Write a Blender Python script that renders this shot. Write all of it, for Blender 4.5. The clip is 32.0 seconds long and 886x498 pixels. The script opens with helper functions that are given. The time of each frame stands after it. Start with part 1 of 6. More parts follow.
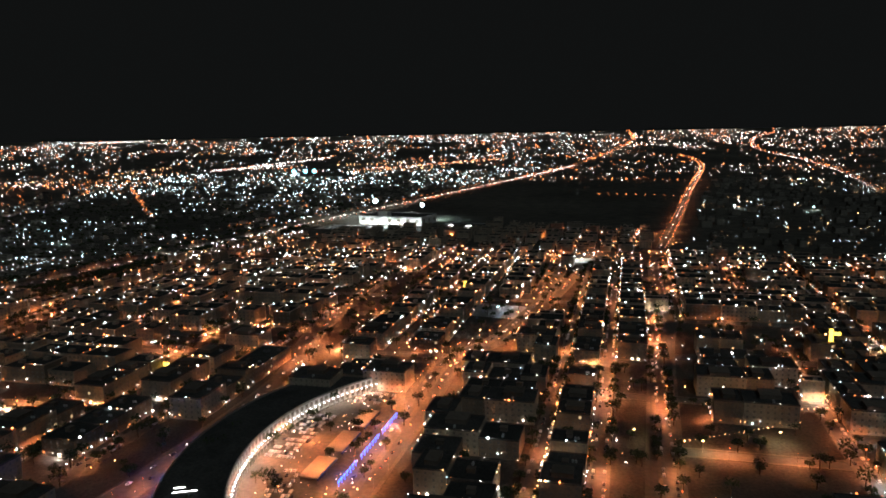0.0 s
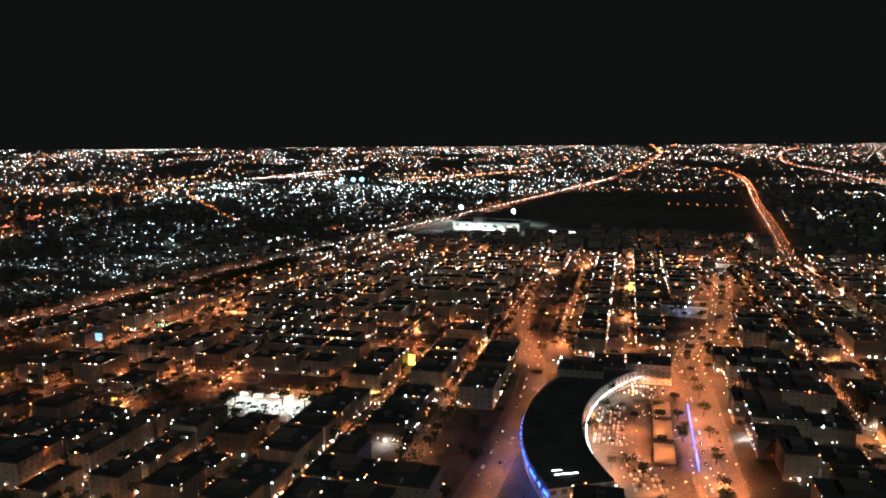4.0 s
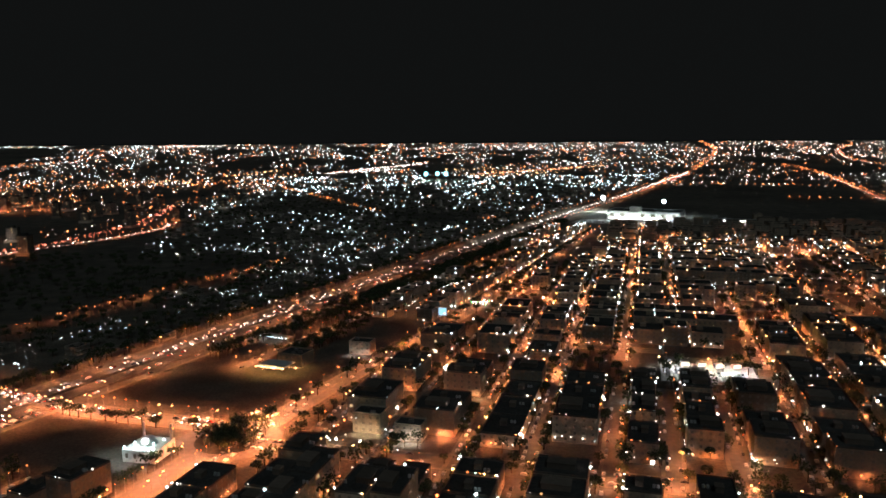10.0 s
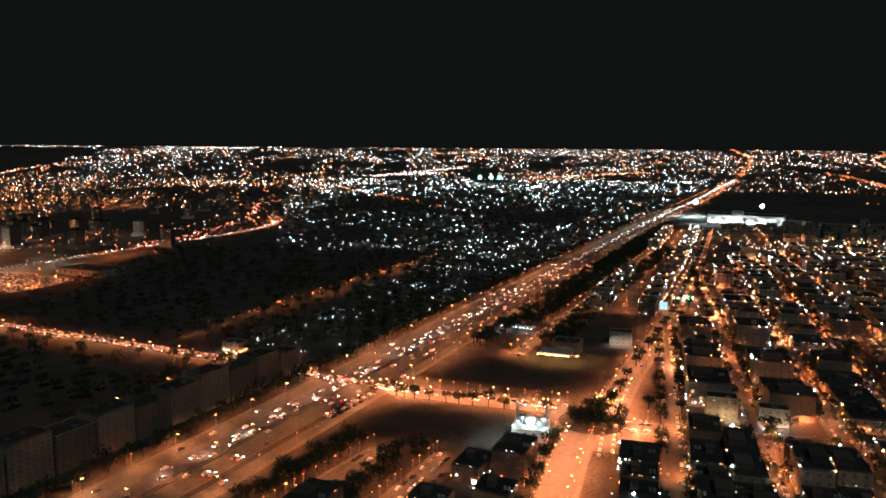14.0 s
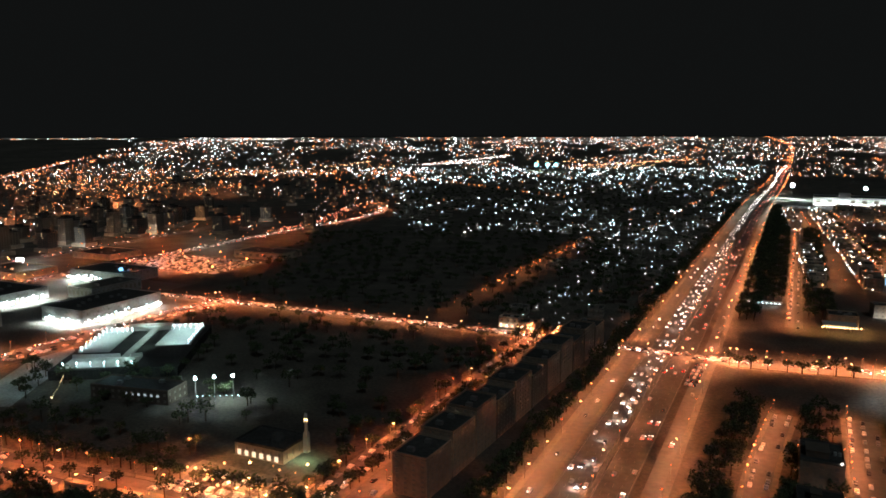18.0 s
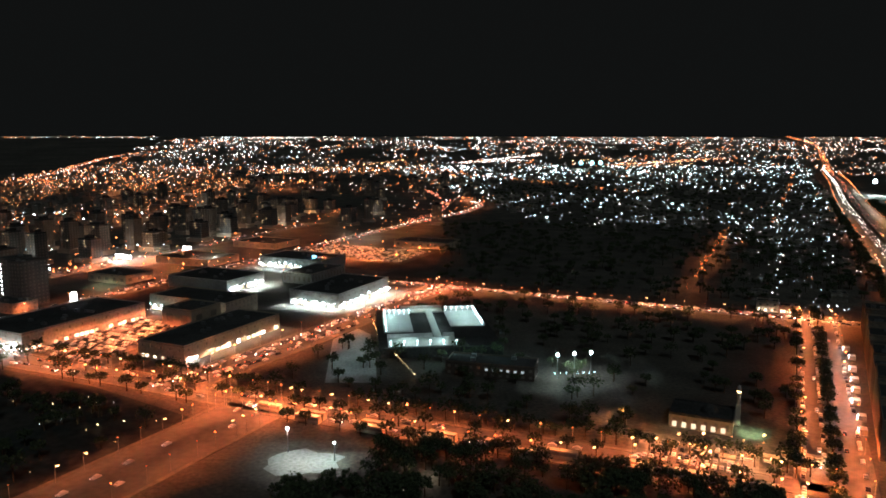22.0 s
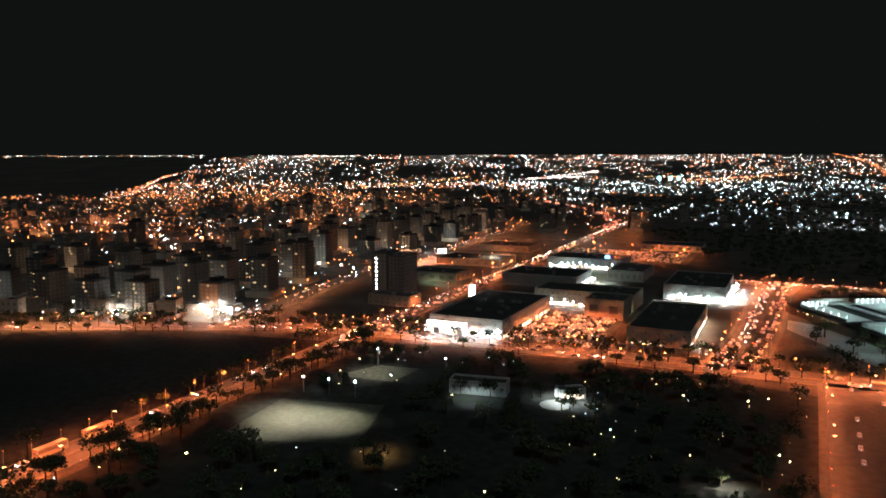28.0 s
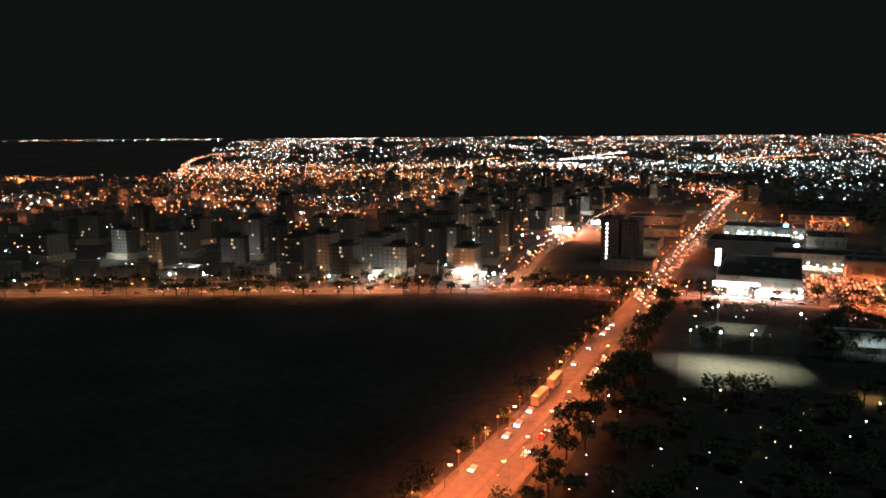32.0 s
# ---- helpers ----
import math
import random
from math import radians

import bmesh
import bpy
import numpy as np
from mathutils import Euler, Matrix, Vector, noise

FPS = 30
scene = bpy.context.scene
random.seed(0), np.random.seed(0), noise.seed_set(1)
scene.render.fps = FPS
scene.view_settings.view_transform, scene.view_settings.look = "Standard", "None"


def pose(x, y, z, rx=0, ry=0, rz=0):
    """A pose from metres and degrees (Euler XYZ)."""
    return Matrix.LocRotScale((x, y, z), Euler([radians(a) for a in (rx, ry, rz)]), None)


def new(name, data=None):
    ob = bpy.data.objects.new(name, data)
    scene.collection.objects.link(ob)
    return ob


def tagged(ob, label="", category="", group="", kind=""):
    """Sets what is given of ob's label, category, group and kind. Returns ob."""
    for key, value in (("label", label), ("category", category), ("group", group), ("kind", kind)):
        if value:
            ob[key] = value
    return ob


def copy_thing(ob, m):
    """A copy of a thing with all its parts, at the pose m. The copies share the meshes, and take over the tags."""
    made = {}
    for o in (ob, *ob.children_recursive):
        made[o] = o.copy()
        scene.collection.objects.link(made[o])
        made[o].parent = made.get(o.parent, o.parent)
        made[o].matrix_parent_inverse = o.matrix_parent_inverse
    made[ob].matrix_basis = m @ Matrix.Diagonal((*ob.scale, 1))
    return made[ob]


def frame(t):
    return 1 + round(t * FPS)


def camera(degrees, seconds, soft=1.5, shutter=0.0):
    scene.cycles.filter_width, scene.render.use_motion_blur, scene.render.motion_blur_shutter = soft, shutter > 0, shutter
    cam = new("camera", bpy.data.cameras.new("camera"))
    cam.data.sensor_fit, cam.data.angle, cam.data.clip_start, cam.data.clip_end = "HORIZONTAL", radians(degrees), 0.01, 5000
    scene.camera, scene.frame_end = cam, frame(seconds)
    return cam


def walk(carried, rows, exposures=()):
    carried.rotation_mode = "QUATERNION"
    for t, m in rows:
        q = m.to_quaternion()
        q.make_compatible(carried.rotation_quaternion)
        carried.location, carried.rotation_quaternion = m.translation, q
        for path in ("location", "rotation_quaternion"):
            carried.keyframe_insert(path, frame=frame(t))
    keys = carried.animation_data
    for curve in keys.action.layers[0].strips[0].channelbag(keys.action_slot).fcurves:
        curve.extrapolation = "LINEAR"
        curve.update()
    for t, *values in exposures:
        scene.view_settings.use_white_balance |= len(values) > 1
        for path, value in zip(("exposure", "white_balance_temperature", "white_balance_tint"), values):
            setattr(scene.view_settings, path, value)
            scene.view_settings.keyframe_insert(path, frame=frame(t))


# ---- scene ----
cam = camera(63.0, 32.0, soft=1.7)
# seconds, place in metres, heading to the right, pitch and roll in degrees
PATH = [
    (0, -2.26, -2.34, 146.52, 1.608, -9.282, -1.134),
    (0.5, -21.35, -2.09, 145.36, 1.590, -9.184, -1.144),
    (1, -40.44, -1.91, 144.21, 1.585, -9.167, -1.075),
    (1.5, -59.52, -1.80, 143.08, 1.673, -9.137, -0.958),
    (2, -78.61, -1.75, 141.96, 1.668, -9.054, -0.835),
    (2.5, -97.70, -1.75, 140.85, 1.744, -8.850, -0.713),
    (4.5, -174.19, -2.25, 136.49, 1.582, -8.156, -0.414),
    (5, -193.34, -2.48, 135.41, 1.462, -8.126, -0.495),
    (5.5, -212.51, -2.75, 134.34, 1.375, -8.103, -0.546),
    (6, -231.70, -3.04, 133.28, 1.166, -8.025, -0.622),
    (6.5, -250.90, -3.37, 132.21, 1.120, -7.958, -0.575),
    (7, -270.11, -3.72, 131.15, 0.868, -8.045, -0.541),
    (7.5, -289.34, -4.10, 130.09, 0.677, -8.135, -0.527),
    (8, -308.58, -4.50, 129.02, 0.494, -8.288, -0.561),
    (8.5, -327.83, -4.91, 127.96, 0.296, -8.340, -0.556),
    (9, -347.08, -5.34, 126.89, 0.399, -8.337, -0.492),
    (9.5, -366.35, -5.79, 125.83, 0.510, -8.331, -0.524),
    (10, -385.62, -6.24, 124.75, 0.534, -8.339, -0.418),
    (10.5, -404.89, -6.71, 123.68, 0.581, -8.301, -0.369),
    (11, -424.16, -7.18, 122.60, 0.515, -8.231, -0.316),
    (11.5, -443.43, -7.65, 121.51, 0.572, -8.203, -0.236),
    (12, -462.69, -8.13, 120.42, 0.479, -8.094, -0.353),
    (12.5, -481.94, -8.61, 119.32, 0.384, -8.072, -0.093),
    (13, -501.18, -9.10, 118.22, 0.219, -8.006, 0.070),
    (13.5, -520.41, -9.58, 117.11, 0.056, -7.901, 0.152),
    (14, -539.62, -10.05, 115.99, 0.048, -7.870, 0.411),
    (14.5, -558.80, -10.53, 114.87, -0.150, -7.762, 0.337),
    (16.5, -635.25, -12.37, 110.28, -0.682, -8.054, -0.080),
    (17, -654.27, -12.81, 109.12, -0.741, -8.265, -0.136),
    (17.5, -673.25, -13.24, 107.94, -0.762, -8.465, -0.142),
    (18, -692.18, -13.66, 106.76, -0.783, -8.589, -0.122),
    (18.5, -711.06, -14.07, 105.56, -0.752, -8.783, -0.246),
    (19, -729.88, -14.47, 104.36, -0.573, -8.812, 0.116),
    (19.5, -748.65, -14.87, 103.15, -0.572, -8.868, 0.212),
    (20, -767.36, -15.25, 101.93, -0.601, -8.901, 0.112),
    (20.5, -786.01, -15.62, 100.70, -0.640, -8.848, 0.065),
    (21, -804.59, -15.99, 99.47, -0.735, -8.830, -0.018),
    (21.5, -823.10, -16.34, 98.22, -0.673, -8.717, 0.018),
    (22, -841.54, -16.69, 96.97, -0.706, -8.531, 0.046),
    (22.5, -859.91, -17.02, 95.71, -0.689, -8.359, 0.071),
    (23, -878.20, -17.35, 94.45, -0.640, -8.053, 0.166),
    (23.5, -896.42, -17.68, 93.17, -0.607, -7.802, 0.166),
    (24, -914.55, -17.99, 91.89, -0.569, -7.641, 0.164),
    (24.5, -932.61, -18.31, 90.60, -0.741, -7.461, 0.058),
    (26.5, -1004.00, -19.53, 85.41, -0.965, -6.969, -0.043),
    (27, -1021.64, -19.84, 84.10, -1.240, -6.857, -0.000),
    (27.5, -1039.20, -20.15, 82.79, -1.468, -6.837, 0.057),
    (28, -1056.68, -20.47, 81.47, -1.710, -6.939, -0.089),
    (28.5, -1074.07, -20.79, 80.16, -1.836, -7.120, -0.175),
    (29, -1091.39, -21.13, 78.85, -1.699, -7.305, -0.189),
    (29.5, -1108.63, -21.47, 77.53, -1.699, -7.502, -0.177),
    (30, -1125.80, -21.83, 76.22, -1.690, -7.637, -0.368),
    (30.5, -1142.89, -22.20, 74.91, -1.712, -7.769, -0.438),
    (31, -1159.92, -22.60, 73.60, -1.744, -7.980, -0.520),
    (31.5, -1176.88, -23.01, 72.30, -1.611, -8.116, -0.398),
    (32, -1193.79, -23.45, 71.00, -1.562, -8.194, -0.380),
]
walk(cam, [(t, pose(x, y, z, 90 + pitch, 0, -yaw) @ pose(0, 0, 0, 0, 0, roll)) for t, x, y, z, yaw, pitch, roll in PATH])

# ---------- night sky ----------
world = bpy.data.worlds.new("night_sky")
scene.world = world
world.use_nodes = True
world.node_tree.nodes["Background"].inputs[0].default_value = (0.0040, 0.0044, 0.0044, 1)
world.node_tree.nodes["Background"].inputs[1].default_value = 1.0
scene.view_settings.exposure = 0.4

moon = new("moon", bpy.data.lights.new("moon", "SUN"))
moon.data.energy, moon.data.angle, moon.data.color = 0.165, radians(6), (0.72, 0.92, 1.0)   # faint cool fill added in place of city haze and sky glow
moon.rotation_euler = (radians(38), radians(14), 0)

RNG = random.Random(7)
UNIT = 0.6   # metres to one unit of the plan below
SODIUM = (1.0, 0.305, 0.12)
RED_SODIUM = (1.0, 0.22, 0.075)   # older, redder lamps in the west
COOL = (0.80, 0.96, 1.0)


def rise(y):
    """Height of the land: flat near by, climbing slowly towards the horizon."""
    u = min(1.0, max(0.0, (y - 4300.0) / 3900.0))
    return 205.0 * u ** 1.4


# ---------- materials ----------
def material(name, colour, rough=0.8, metal=0.0, var=0.25, scales=(0.05, 1.2), bump=0.0, per_object=0.0, island=0.0):
    m = bpy.data.materials.new(name)
    m.use_nodes = True
    nt = m.node_tree
    bsdf = nt.nodes["Principled BSDF"]
    bsdf.inputs["Roughness"].default_value = rough
    bsdf.inputs["Metallic"].default_value = metal
    co = nt.nodes.new("ShaderNodeTexCoord")
    socket = None
    for i, s in enumerate(scales):
        n = nt.nodes.new("ShaderNodeTexNoise")
        n.inputs["Scale"].default_value = s
        n.inputs["Detail"].default_value = 5
        nt.links.new(co.outputs["Object"], n.inputs["Vector"])
        r = nt.nodes.new("ShaderNodeMapRange")
        r.inputs["From Min"].default_value = 0.3
        r.inputs["From Max"].default_value = 0.7
        r.inputs["To Min"].default_value = 1 - var
        r.inputs["To Max"].default_value = 1 + var
        nt.links.new(n.outputs["Fac"], r.inputs["Value"])
        if socket is None:
            socket = r.outputs[0]
        else:
            mm = nt.nodes.new("ShaderNodeMath")
            mm.operation = "MULTIPLY"
            nt.links.new(socket, mm.inputs[0])
            nt.links.new(r.outputs[0], mm.inputs[1])
            socket = mm.outputs[0]
        last = n
    for amount, node, out in ((per_object, "ShaderNodeObjectInfo", "Random"), (island, "ShaderNodeNewGeometry", "Random Per Island")):
        if amount:
            oi = nt.nodes.new(node)
            r = nt.nodes.new("ShaderNodeMapRange")
            r.inputs["To Min"].default_value = 1 - amount
            r.inputs["To Max"].default_value = 1 + amount
            nt.links.new(oi.outputs[out], r.inputs["Value"])
            mm = nt.nodes.new("ShaderNodeMath")
            mm.operation = "MULTIPLY"
            nt.links.new(socket, mm.inputs[0])
            nt.links.new(r.outputs[0], mm.inputs[1])
            socket = mm.outputs[0]
    vm = nt.nodes.new("ShaderNodeVectorMath")
    vm.operation = "SCALE"
    vm.inputs[0].default_value = colour
    nt.links.new(socket, vm.inputs["Scale"])
    nt.links.new(vm.outputs[0], bsdf.inputs["Base Color"])
    if bump:
        b = nt.nodes.new("ShaderNodeBump")
        b.inputs["Strength"].default_value = bump
        b.inputs["Distance"].default_value = 0.3
        nt.links.new(last.outputs["Fac"], b.inputs["Height"])
        nt.links.new(b.outputs[0], bsdf.inputs["Normal"])
    return m


def glow(name, colour, strength, island=0.0):
    """A lamp's own shining surface."""
    m = bpy.data.materials.new(name)
    m.use_nodes = True
    nt = m.node_tree
    nt.nodes.clear()
    out = nt.nodes.new("ShaderNodeOutputMaterial")
    em = nt.nodes.new("ShaderNodeEmission")
    em.inputs[0].default_value = (*colour, 1)
    em.inputs[1].default_value = strength
    if island:
        g = nt.nodes.new("ShaderNodeNewGeometry")
        r = nt.nodes.new("ShaderNodeMath")
        r.operation = "POWER"
        r.inputs[1].default_value = 1.6
        nt.links.new(g.outputs["Random Per Island"], r.inputs[0])
        s = nt.nodes.new("ShaderNodeMapRange")
        s.inputs["To Min"].default_value = strength * (1 - island)
        s.inputs["To Max"].default_value = strength * (1 + island)
        nt.links.new(r.outputs[0], s.inputs["Value"])
        nt.links.new(s.outputs[0], em.inputs[1])
    nt.links.new(em.outputs[0], out.inputs[0])
    m.cycles.emission_sampling = "NONE"
    return m


M_EARTH = material("dry_earth", (0.095, 0.08, 0.062), 0.95, var=0.35, scales=(0.004, 0.05, 0.7), bump=0.2)
M_ASPHALT = material("asphalt", (0.11, 0.10, 0.09), 0.75, var=0.22, scales=(0.02, 0.4))
M_PAVING = material("sandy_paving", (0.15, 0.13, 0.105), 0.85, var=0.25, scales=(0.03, 0.5))
M_CONCRETE = material("concrete", (0.30, 0.28, 0.25), 0.8, var=0.18, scales=(0.05, 0.8))
M_LINE = material("road_paint", (0.27, 0.25, 0.22), 0.7, var=0.2, scales=(0.1, 2.0))
PLASTERS = [material("plaster_sand", (0.37, 0.29, 0.21), 0.9, var=0.15, scales=(0.08, 1.0), per_object=0.25),
            material("plaster_cream", (0.44, 0.36, 0.27), 0.9, var=0.15, scales=(0.08, 1.0), per_object=0.25),
            material("plaster_brown", (0.29, 0.215, 0.155), 0.9, var=0.15, scales=(0.08, 1.0), per_object=0.25)]
M_TOWERWALL = material("tower_render", (0.15, 0.135, 0.12), 0.85, var=0.15, scales=(0.05, 0.6), per_object=0.3)
M_SLAB = material("slab_render", (0.30, 0.225, 0.165), 0.85, var=0.15, scales=(0.05, 0.6), per_object=0.3)
M_DARKWALL = material("dark_render", (0.17, 0.13, 0.10), 0.85, var=0.15, scales=(0.05, 0.6), per_object=0.3)
M_HALL = material("hall_render", (0.36, 0.34, 0.31), 0.85, var=0.18, scales=(0.05, 0.8), per_object=0.2)
M_WHITEWALL = material("white_render", (0.62, 0.60, 0.56), 0.8, var=0.12, scales=(0.05, 0.8))
# parapet colour is darkened so the rims look unlit above the roofs
M_COPING = material("weathered_coping", (0.12, 0.10, 0.085), 0.9, var=0.25, scales=(0.2, 1.5), per_object=0.3)
M_ROOF = material("roof_felt", (0.062, 0.056, 0.05), 0.95, var=0.35, scales=(0.08, 0.9), per_object=0.3)
M_GLASS = material("window_glass", (0.25, 0.21, 0.17), 0.3, var=0.1, scales=(0.2, 1.0))
M_STEEL = material("galvanised_steel", (0.30, 0.29, 0.28), 0.5, 0.6, var=0.15, scales=(0.5, 4.0))
M_TANK = material("tank_plastic", (0.42, 0.42, 0.40), 0.6, var=0.15, scales=(0.4, 3.0))
M_BARK = material("bark", (0.10, 0.07, 0.045), 0.95, var=0.3, scales=(1.0, 6.0))
M_LEAF = material("leaves", (0.050, 0.062, 0.024), 0.8, var=0.3, scales=(0.3, 2.0), per_object=0.3, island=0.4)
M_GRASS = material("dry_grass", (0.040, 0.041, 0.033), 0.95, var=0.4, scales=(0.02, 0.3))
M_TURF = material("pitch_turf", (0.10, 0.10, 0.075), 0.95, var=0.25, scales=(0.03, 0.5))
M_GRAVEL = material("pale_gravel", (0.30, 0.29, 0.27), 0.95, var=0.3, scales=(0.05, 0.9))
M_AWNING = material("awning_sheet", (0.38, 0.30, 0.21), 0.6, var=0.15, scales=(0.1, 1.5))
M_TYRE = material("rubber", (0.02, 0.02, 0.02), 0.9, var=0.1, scales=(1.0, 8.0))
CARPAINT = [material("car_white", (0.62, 0.61, 0.59), 0.3, var=0.05), material("car_silver", (0.35, 0.35, 0.36), 0.3, 0.6, var=0.05),
            material("car_dark", (0.04, 0.042, 0.05), 0.3, var=0.05), material("car_red", (0.28, 0.03, 0.02), 0.3, var=0.05)]
M_BUS = material("bus_paint", (0.42, 0.37, 0.28), 0.4, var=0.08)

G_SODIUM = glow("sodium_lamp", (1.0, 0.46, 0.18), 12.0)
G_WARM = glow("warm_lamp", (1.0, 0.66, 0.30), 7.0)
G_WHITE = glow("white_lamp", (1.0, 0.97, 0.92), 8.0)
G_COOL = glow("cool_lamp", (0.62, 0.93, 1.0), 8.0)
G_FLOOD = glow("flood_lamp", (0.62, 0.95, 1.0), 40.0)
G_BLUE = glow("blue_neon", (0.03, 0.11, 1.0), 6.0)
G_SCREEN = glow("pale_blue_screen", (0.30, 0.62, 1.0), 1.1)
G_RED = glow("red_lamp", (1.0, 0.06, 0.03), 5.0)
G_GREEN = glow("green_lamp", (0.05, 1.0, 0.35), 4.0)
G_YELLOW = glow("yellow_neon", (1.0, 0.66, 0.08), 3.5)
G_SHOP = glow("shop_window_light", (1.0, 0.82, 0.58), 2.6)
G_SHOPW = glow("shop_window_white", (0.95, 0.98, 1.0), 7.0)
G_ROOM = glow("lit_room", (1.0, 0.74, 0.40), 0.5)
F_SODIUM = glow("far_sodium", (1.0, 0.26, 0.075), 5.0, 0.8)
F_WARM = glow("far_warm", (1.0, 0.50, 0.20), 7.0, 0.85)
F_WHITE = glow("far_white", (1.0, 0.93, 0.84), 6.5, 0.9)
F_COOL = glow("far_cool", (0.68, 0.93, 1.0), 7.0, 0.9)
F_RED = glow("far_red", (1.0, 0.25, 0.15), 4.0, 0.9)


# ---------- mesh helpers ----------
class Geo:
    """Collects vertices and faces, then becomes one mesh."""

    def __init__(self):
        self.v, self.f, self.mi = [], [], []

    def quad(self, a, b, c, d, mi=0):
        n = len(self.v)
        self.v += [a, b, c, d]
        self.f.append((n, n + 1, n + 2, n + 3))
        self.mi.append(mi)

    def box(self, x0, y0, z0, x1, y1, z1, mi=0, taper=0.0, bottom=True):
        n = len(self.v)
        t = taper
        self.v += [(x0, y0, z0), (x1, y0, z0), (x1, y1, z0), (x0, y1, z0), (x0 + t, y0 + t, z1), (x1 - t, y0 + t, z1), (x1 - t, y1 - t, z1), (x0 + t, y1 - t, z1)]
        fs = [(0, 1, 5, 4), (1, 2, 6, 5), (2, 3, 7, 6), (3, 0, 4, 7), (4, 5, 6, 7)] + ([(3, 2, 1, 0)] if bottom else [])
        self.f += [tuple(n + i for i in q) for q in fs]
        self.mi += [mi] * len(fs)

    def tube(self, x, y, z0, z1, r0, r1, sides=8, mi=0):
        n = len(self.v)
        for z, r in ((z0, r0), (z1, r1)):
            for i in range(sides):
                a = 2 * math.pi * i / sides
                self.v.append((x + r * math.cos(a), y + r * math.sin(a), z))
        for i in range(sides):
            j = (i + 1) % sides
            self.f.append((n + i, n + j, n + sides + j, n + sides + i))
        self.f.append(tuple(n + sides + i for i in range(sides)))
        self.mi += [mi] * (sides + 1)

    def ball(self, x, y, z, r, mi=0, sq=1.0):
        n = len(self.v)
        self.v += [(x + r, y, z), (x, y + r, z), (x - r, y, z), (x, y - r, z), (x, y, z + r * sq), (x, y, z - r * sq)]
        for i in range(4):
            j = (i + 1) % 4
            self.f += [(n + i, n + j, n + 4), (n + j, n + i, n + 5)]
        self.mi += [mi] * 8

    def dome(self, x, y, z, r, h, sides=12, rings=5, mi=0):
        n = len(self.v)
        for k in range(rings):
            a = math.pi / 2 * k / rings
            for i in range(sides):
                b = 2 * math.pi * i / sides
                self.v.append((x + r * math.cos(a) * math.cos(b), y + r * math.cos(a) * math.sin(b), z + h * math.sin(a)))
        self.v.append((x, y, z + h))
        for k in range(rings - 1):
            for i in range(sides):
                j = (i + 1) % sides
                self.f.append((n + k * sides + i, n + k * sides + j, n + (k + 1) * sides + j, n + (k + 1) * sides + i))
                self.mi.append(mi)
        top, base = n + rings * sides, n + (rings - 1) * sides
        for i in range(sides):
            self.f.append((base + i, base + (i + 1) % sides, top))
            self.mi.append(mi)

    def mesh(self, name, *mats):
        me = bpy.data.meshes.new(name)
        me.from_pydata([(x * UNIT, y * UNIT, z * UNIT) for x, y, z in self.v], [], self.f)
        for m in mats:
            me.materials.append(m)
        if len(mats) > 1:
            me.polygons.foreach_set("material_index", self.mi)
        me.update()
        return me


def thing(name, geo, mats, m=None, label="", category="", group="", kind=""):
    ob = new(name, geo.mesh(name, *mats))
    if m is not None:
        ob.matrix_world = m
    return tagged(ob, label, category, group, kind)


def part(name, geo, mats, parent, label=""):
    ob = new(name, geo if isinstance(geo, bpy.types.Mesh) else geo.mesh(name, *mats))
    ob.parent = parent
    return tagged(ob, label)


def at(x, y, z=0.0, deg=0.0):
    return pose(x * UNIT, y * UNIT, z * UNIT, 0, 0, deg)


def resample(pts, step):
    """Points at even steps along a line of corners, each with its heading."""
    out = []
    for (x0, y0), (x1, y1) in zip(pts, pts[1:]):
        d = math.hypot(x1 - x0, y1 - y0)
        n = max(1, int(round(d / step)))
        for i in range(n):
            out.append((x0 + (x1 - x0) * i / n, y0 + (y1 - y0) * i / n, (x1 - x0) / d, (y1 - y0) / d))
    x0, y0, dx, dy = out[-1]
    out.append((pts[-1][0], pts[-1][1], dx, dy))
    return out


def smooth(pts, n=6):
    """A rounded line through the corners."""
    if len(pts) < 3:
        return pts
    p = [pts[0], *pts, pts[-1]]
    out = []
    for a, b, c, d in zip(p, p[1:], p[2:], p[3:]):
        for i in range(n):
            t = i / n
            out.append(tuple(0.5 * (2 * b[k] + (c[k] - a[k]) * t + (2 * a[k] - 5 * b[k] + 4 * c[k] - d[k]) * t * t + (3 * b[k] - a[k] - 3 * c[k] + d[k]) * t ** 3) for k in (0, 1)))
    out.append(pts[-1])
    return out


def strip(geo, pts, off0, off1, z, mi=0, step=60.0, drape=True, thick=0.0):
    """A band along a line between two offsets to its right, at height z over the land; with thickness it has a kerb face on both sides."""
    rs = resample(pts, step)
    rows = []
    for x, y, dx, dy in rs:
        row = []
        for o in (off0, off1):
            px, py = x + dy * o, y - dx * o
            row.append((px, py, z + (rise(py) if drape else 0)))
        rows.append(row)
    for a, b in zip(rows, rows[1:]):
        geo.quad(a[0], a[1], b[1], b[0], mi)
        if thick:
            for k in (0, 1):
                p, q = a[k], b[k]
                geo.quad(p, q, (q[0], q[1], q[2] - thick), (p[0], p[1], p[2] - thick), mi)


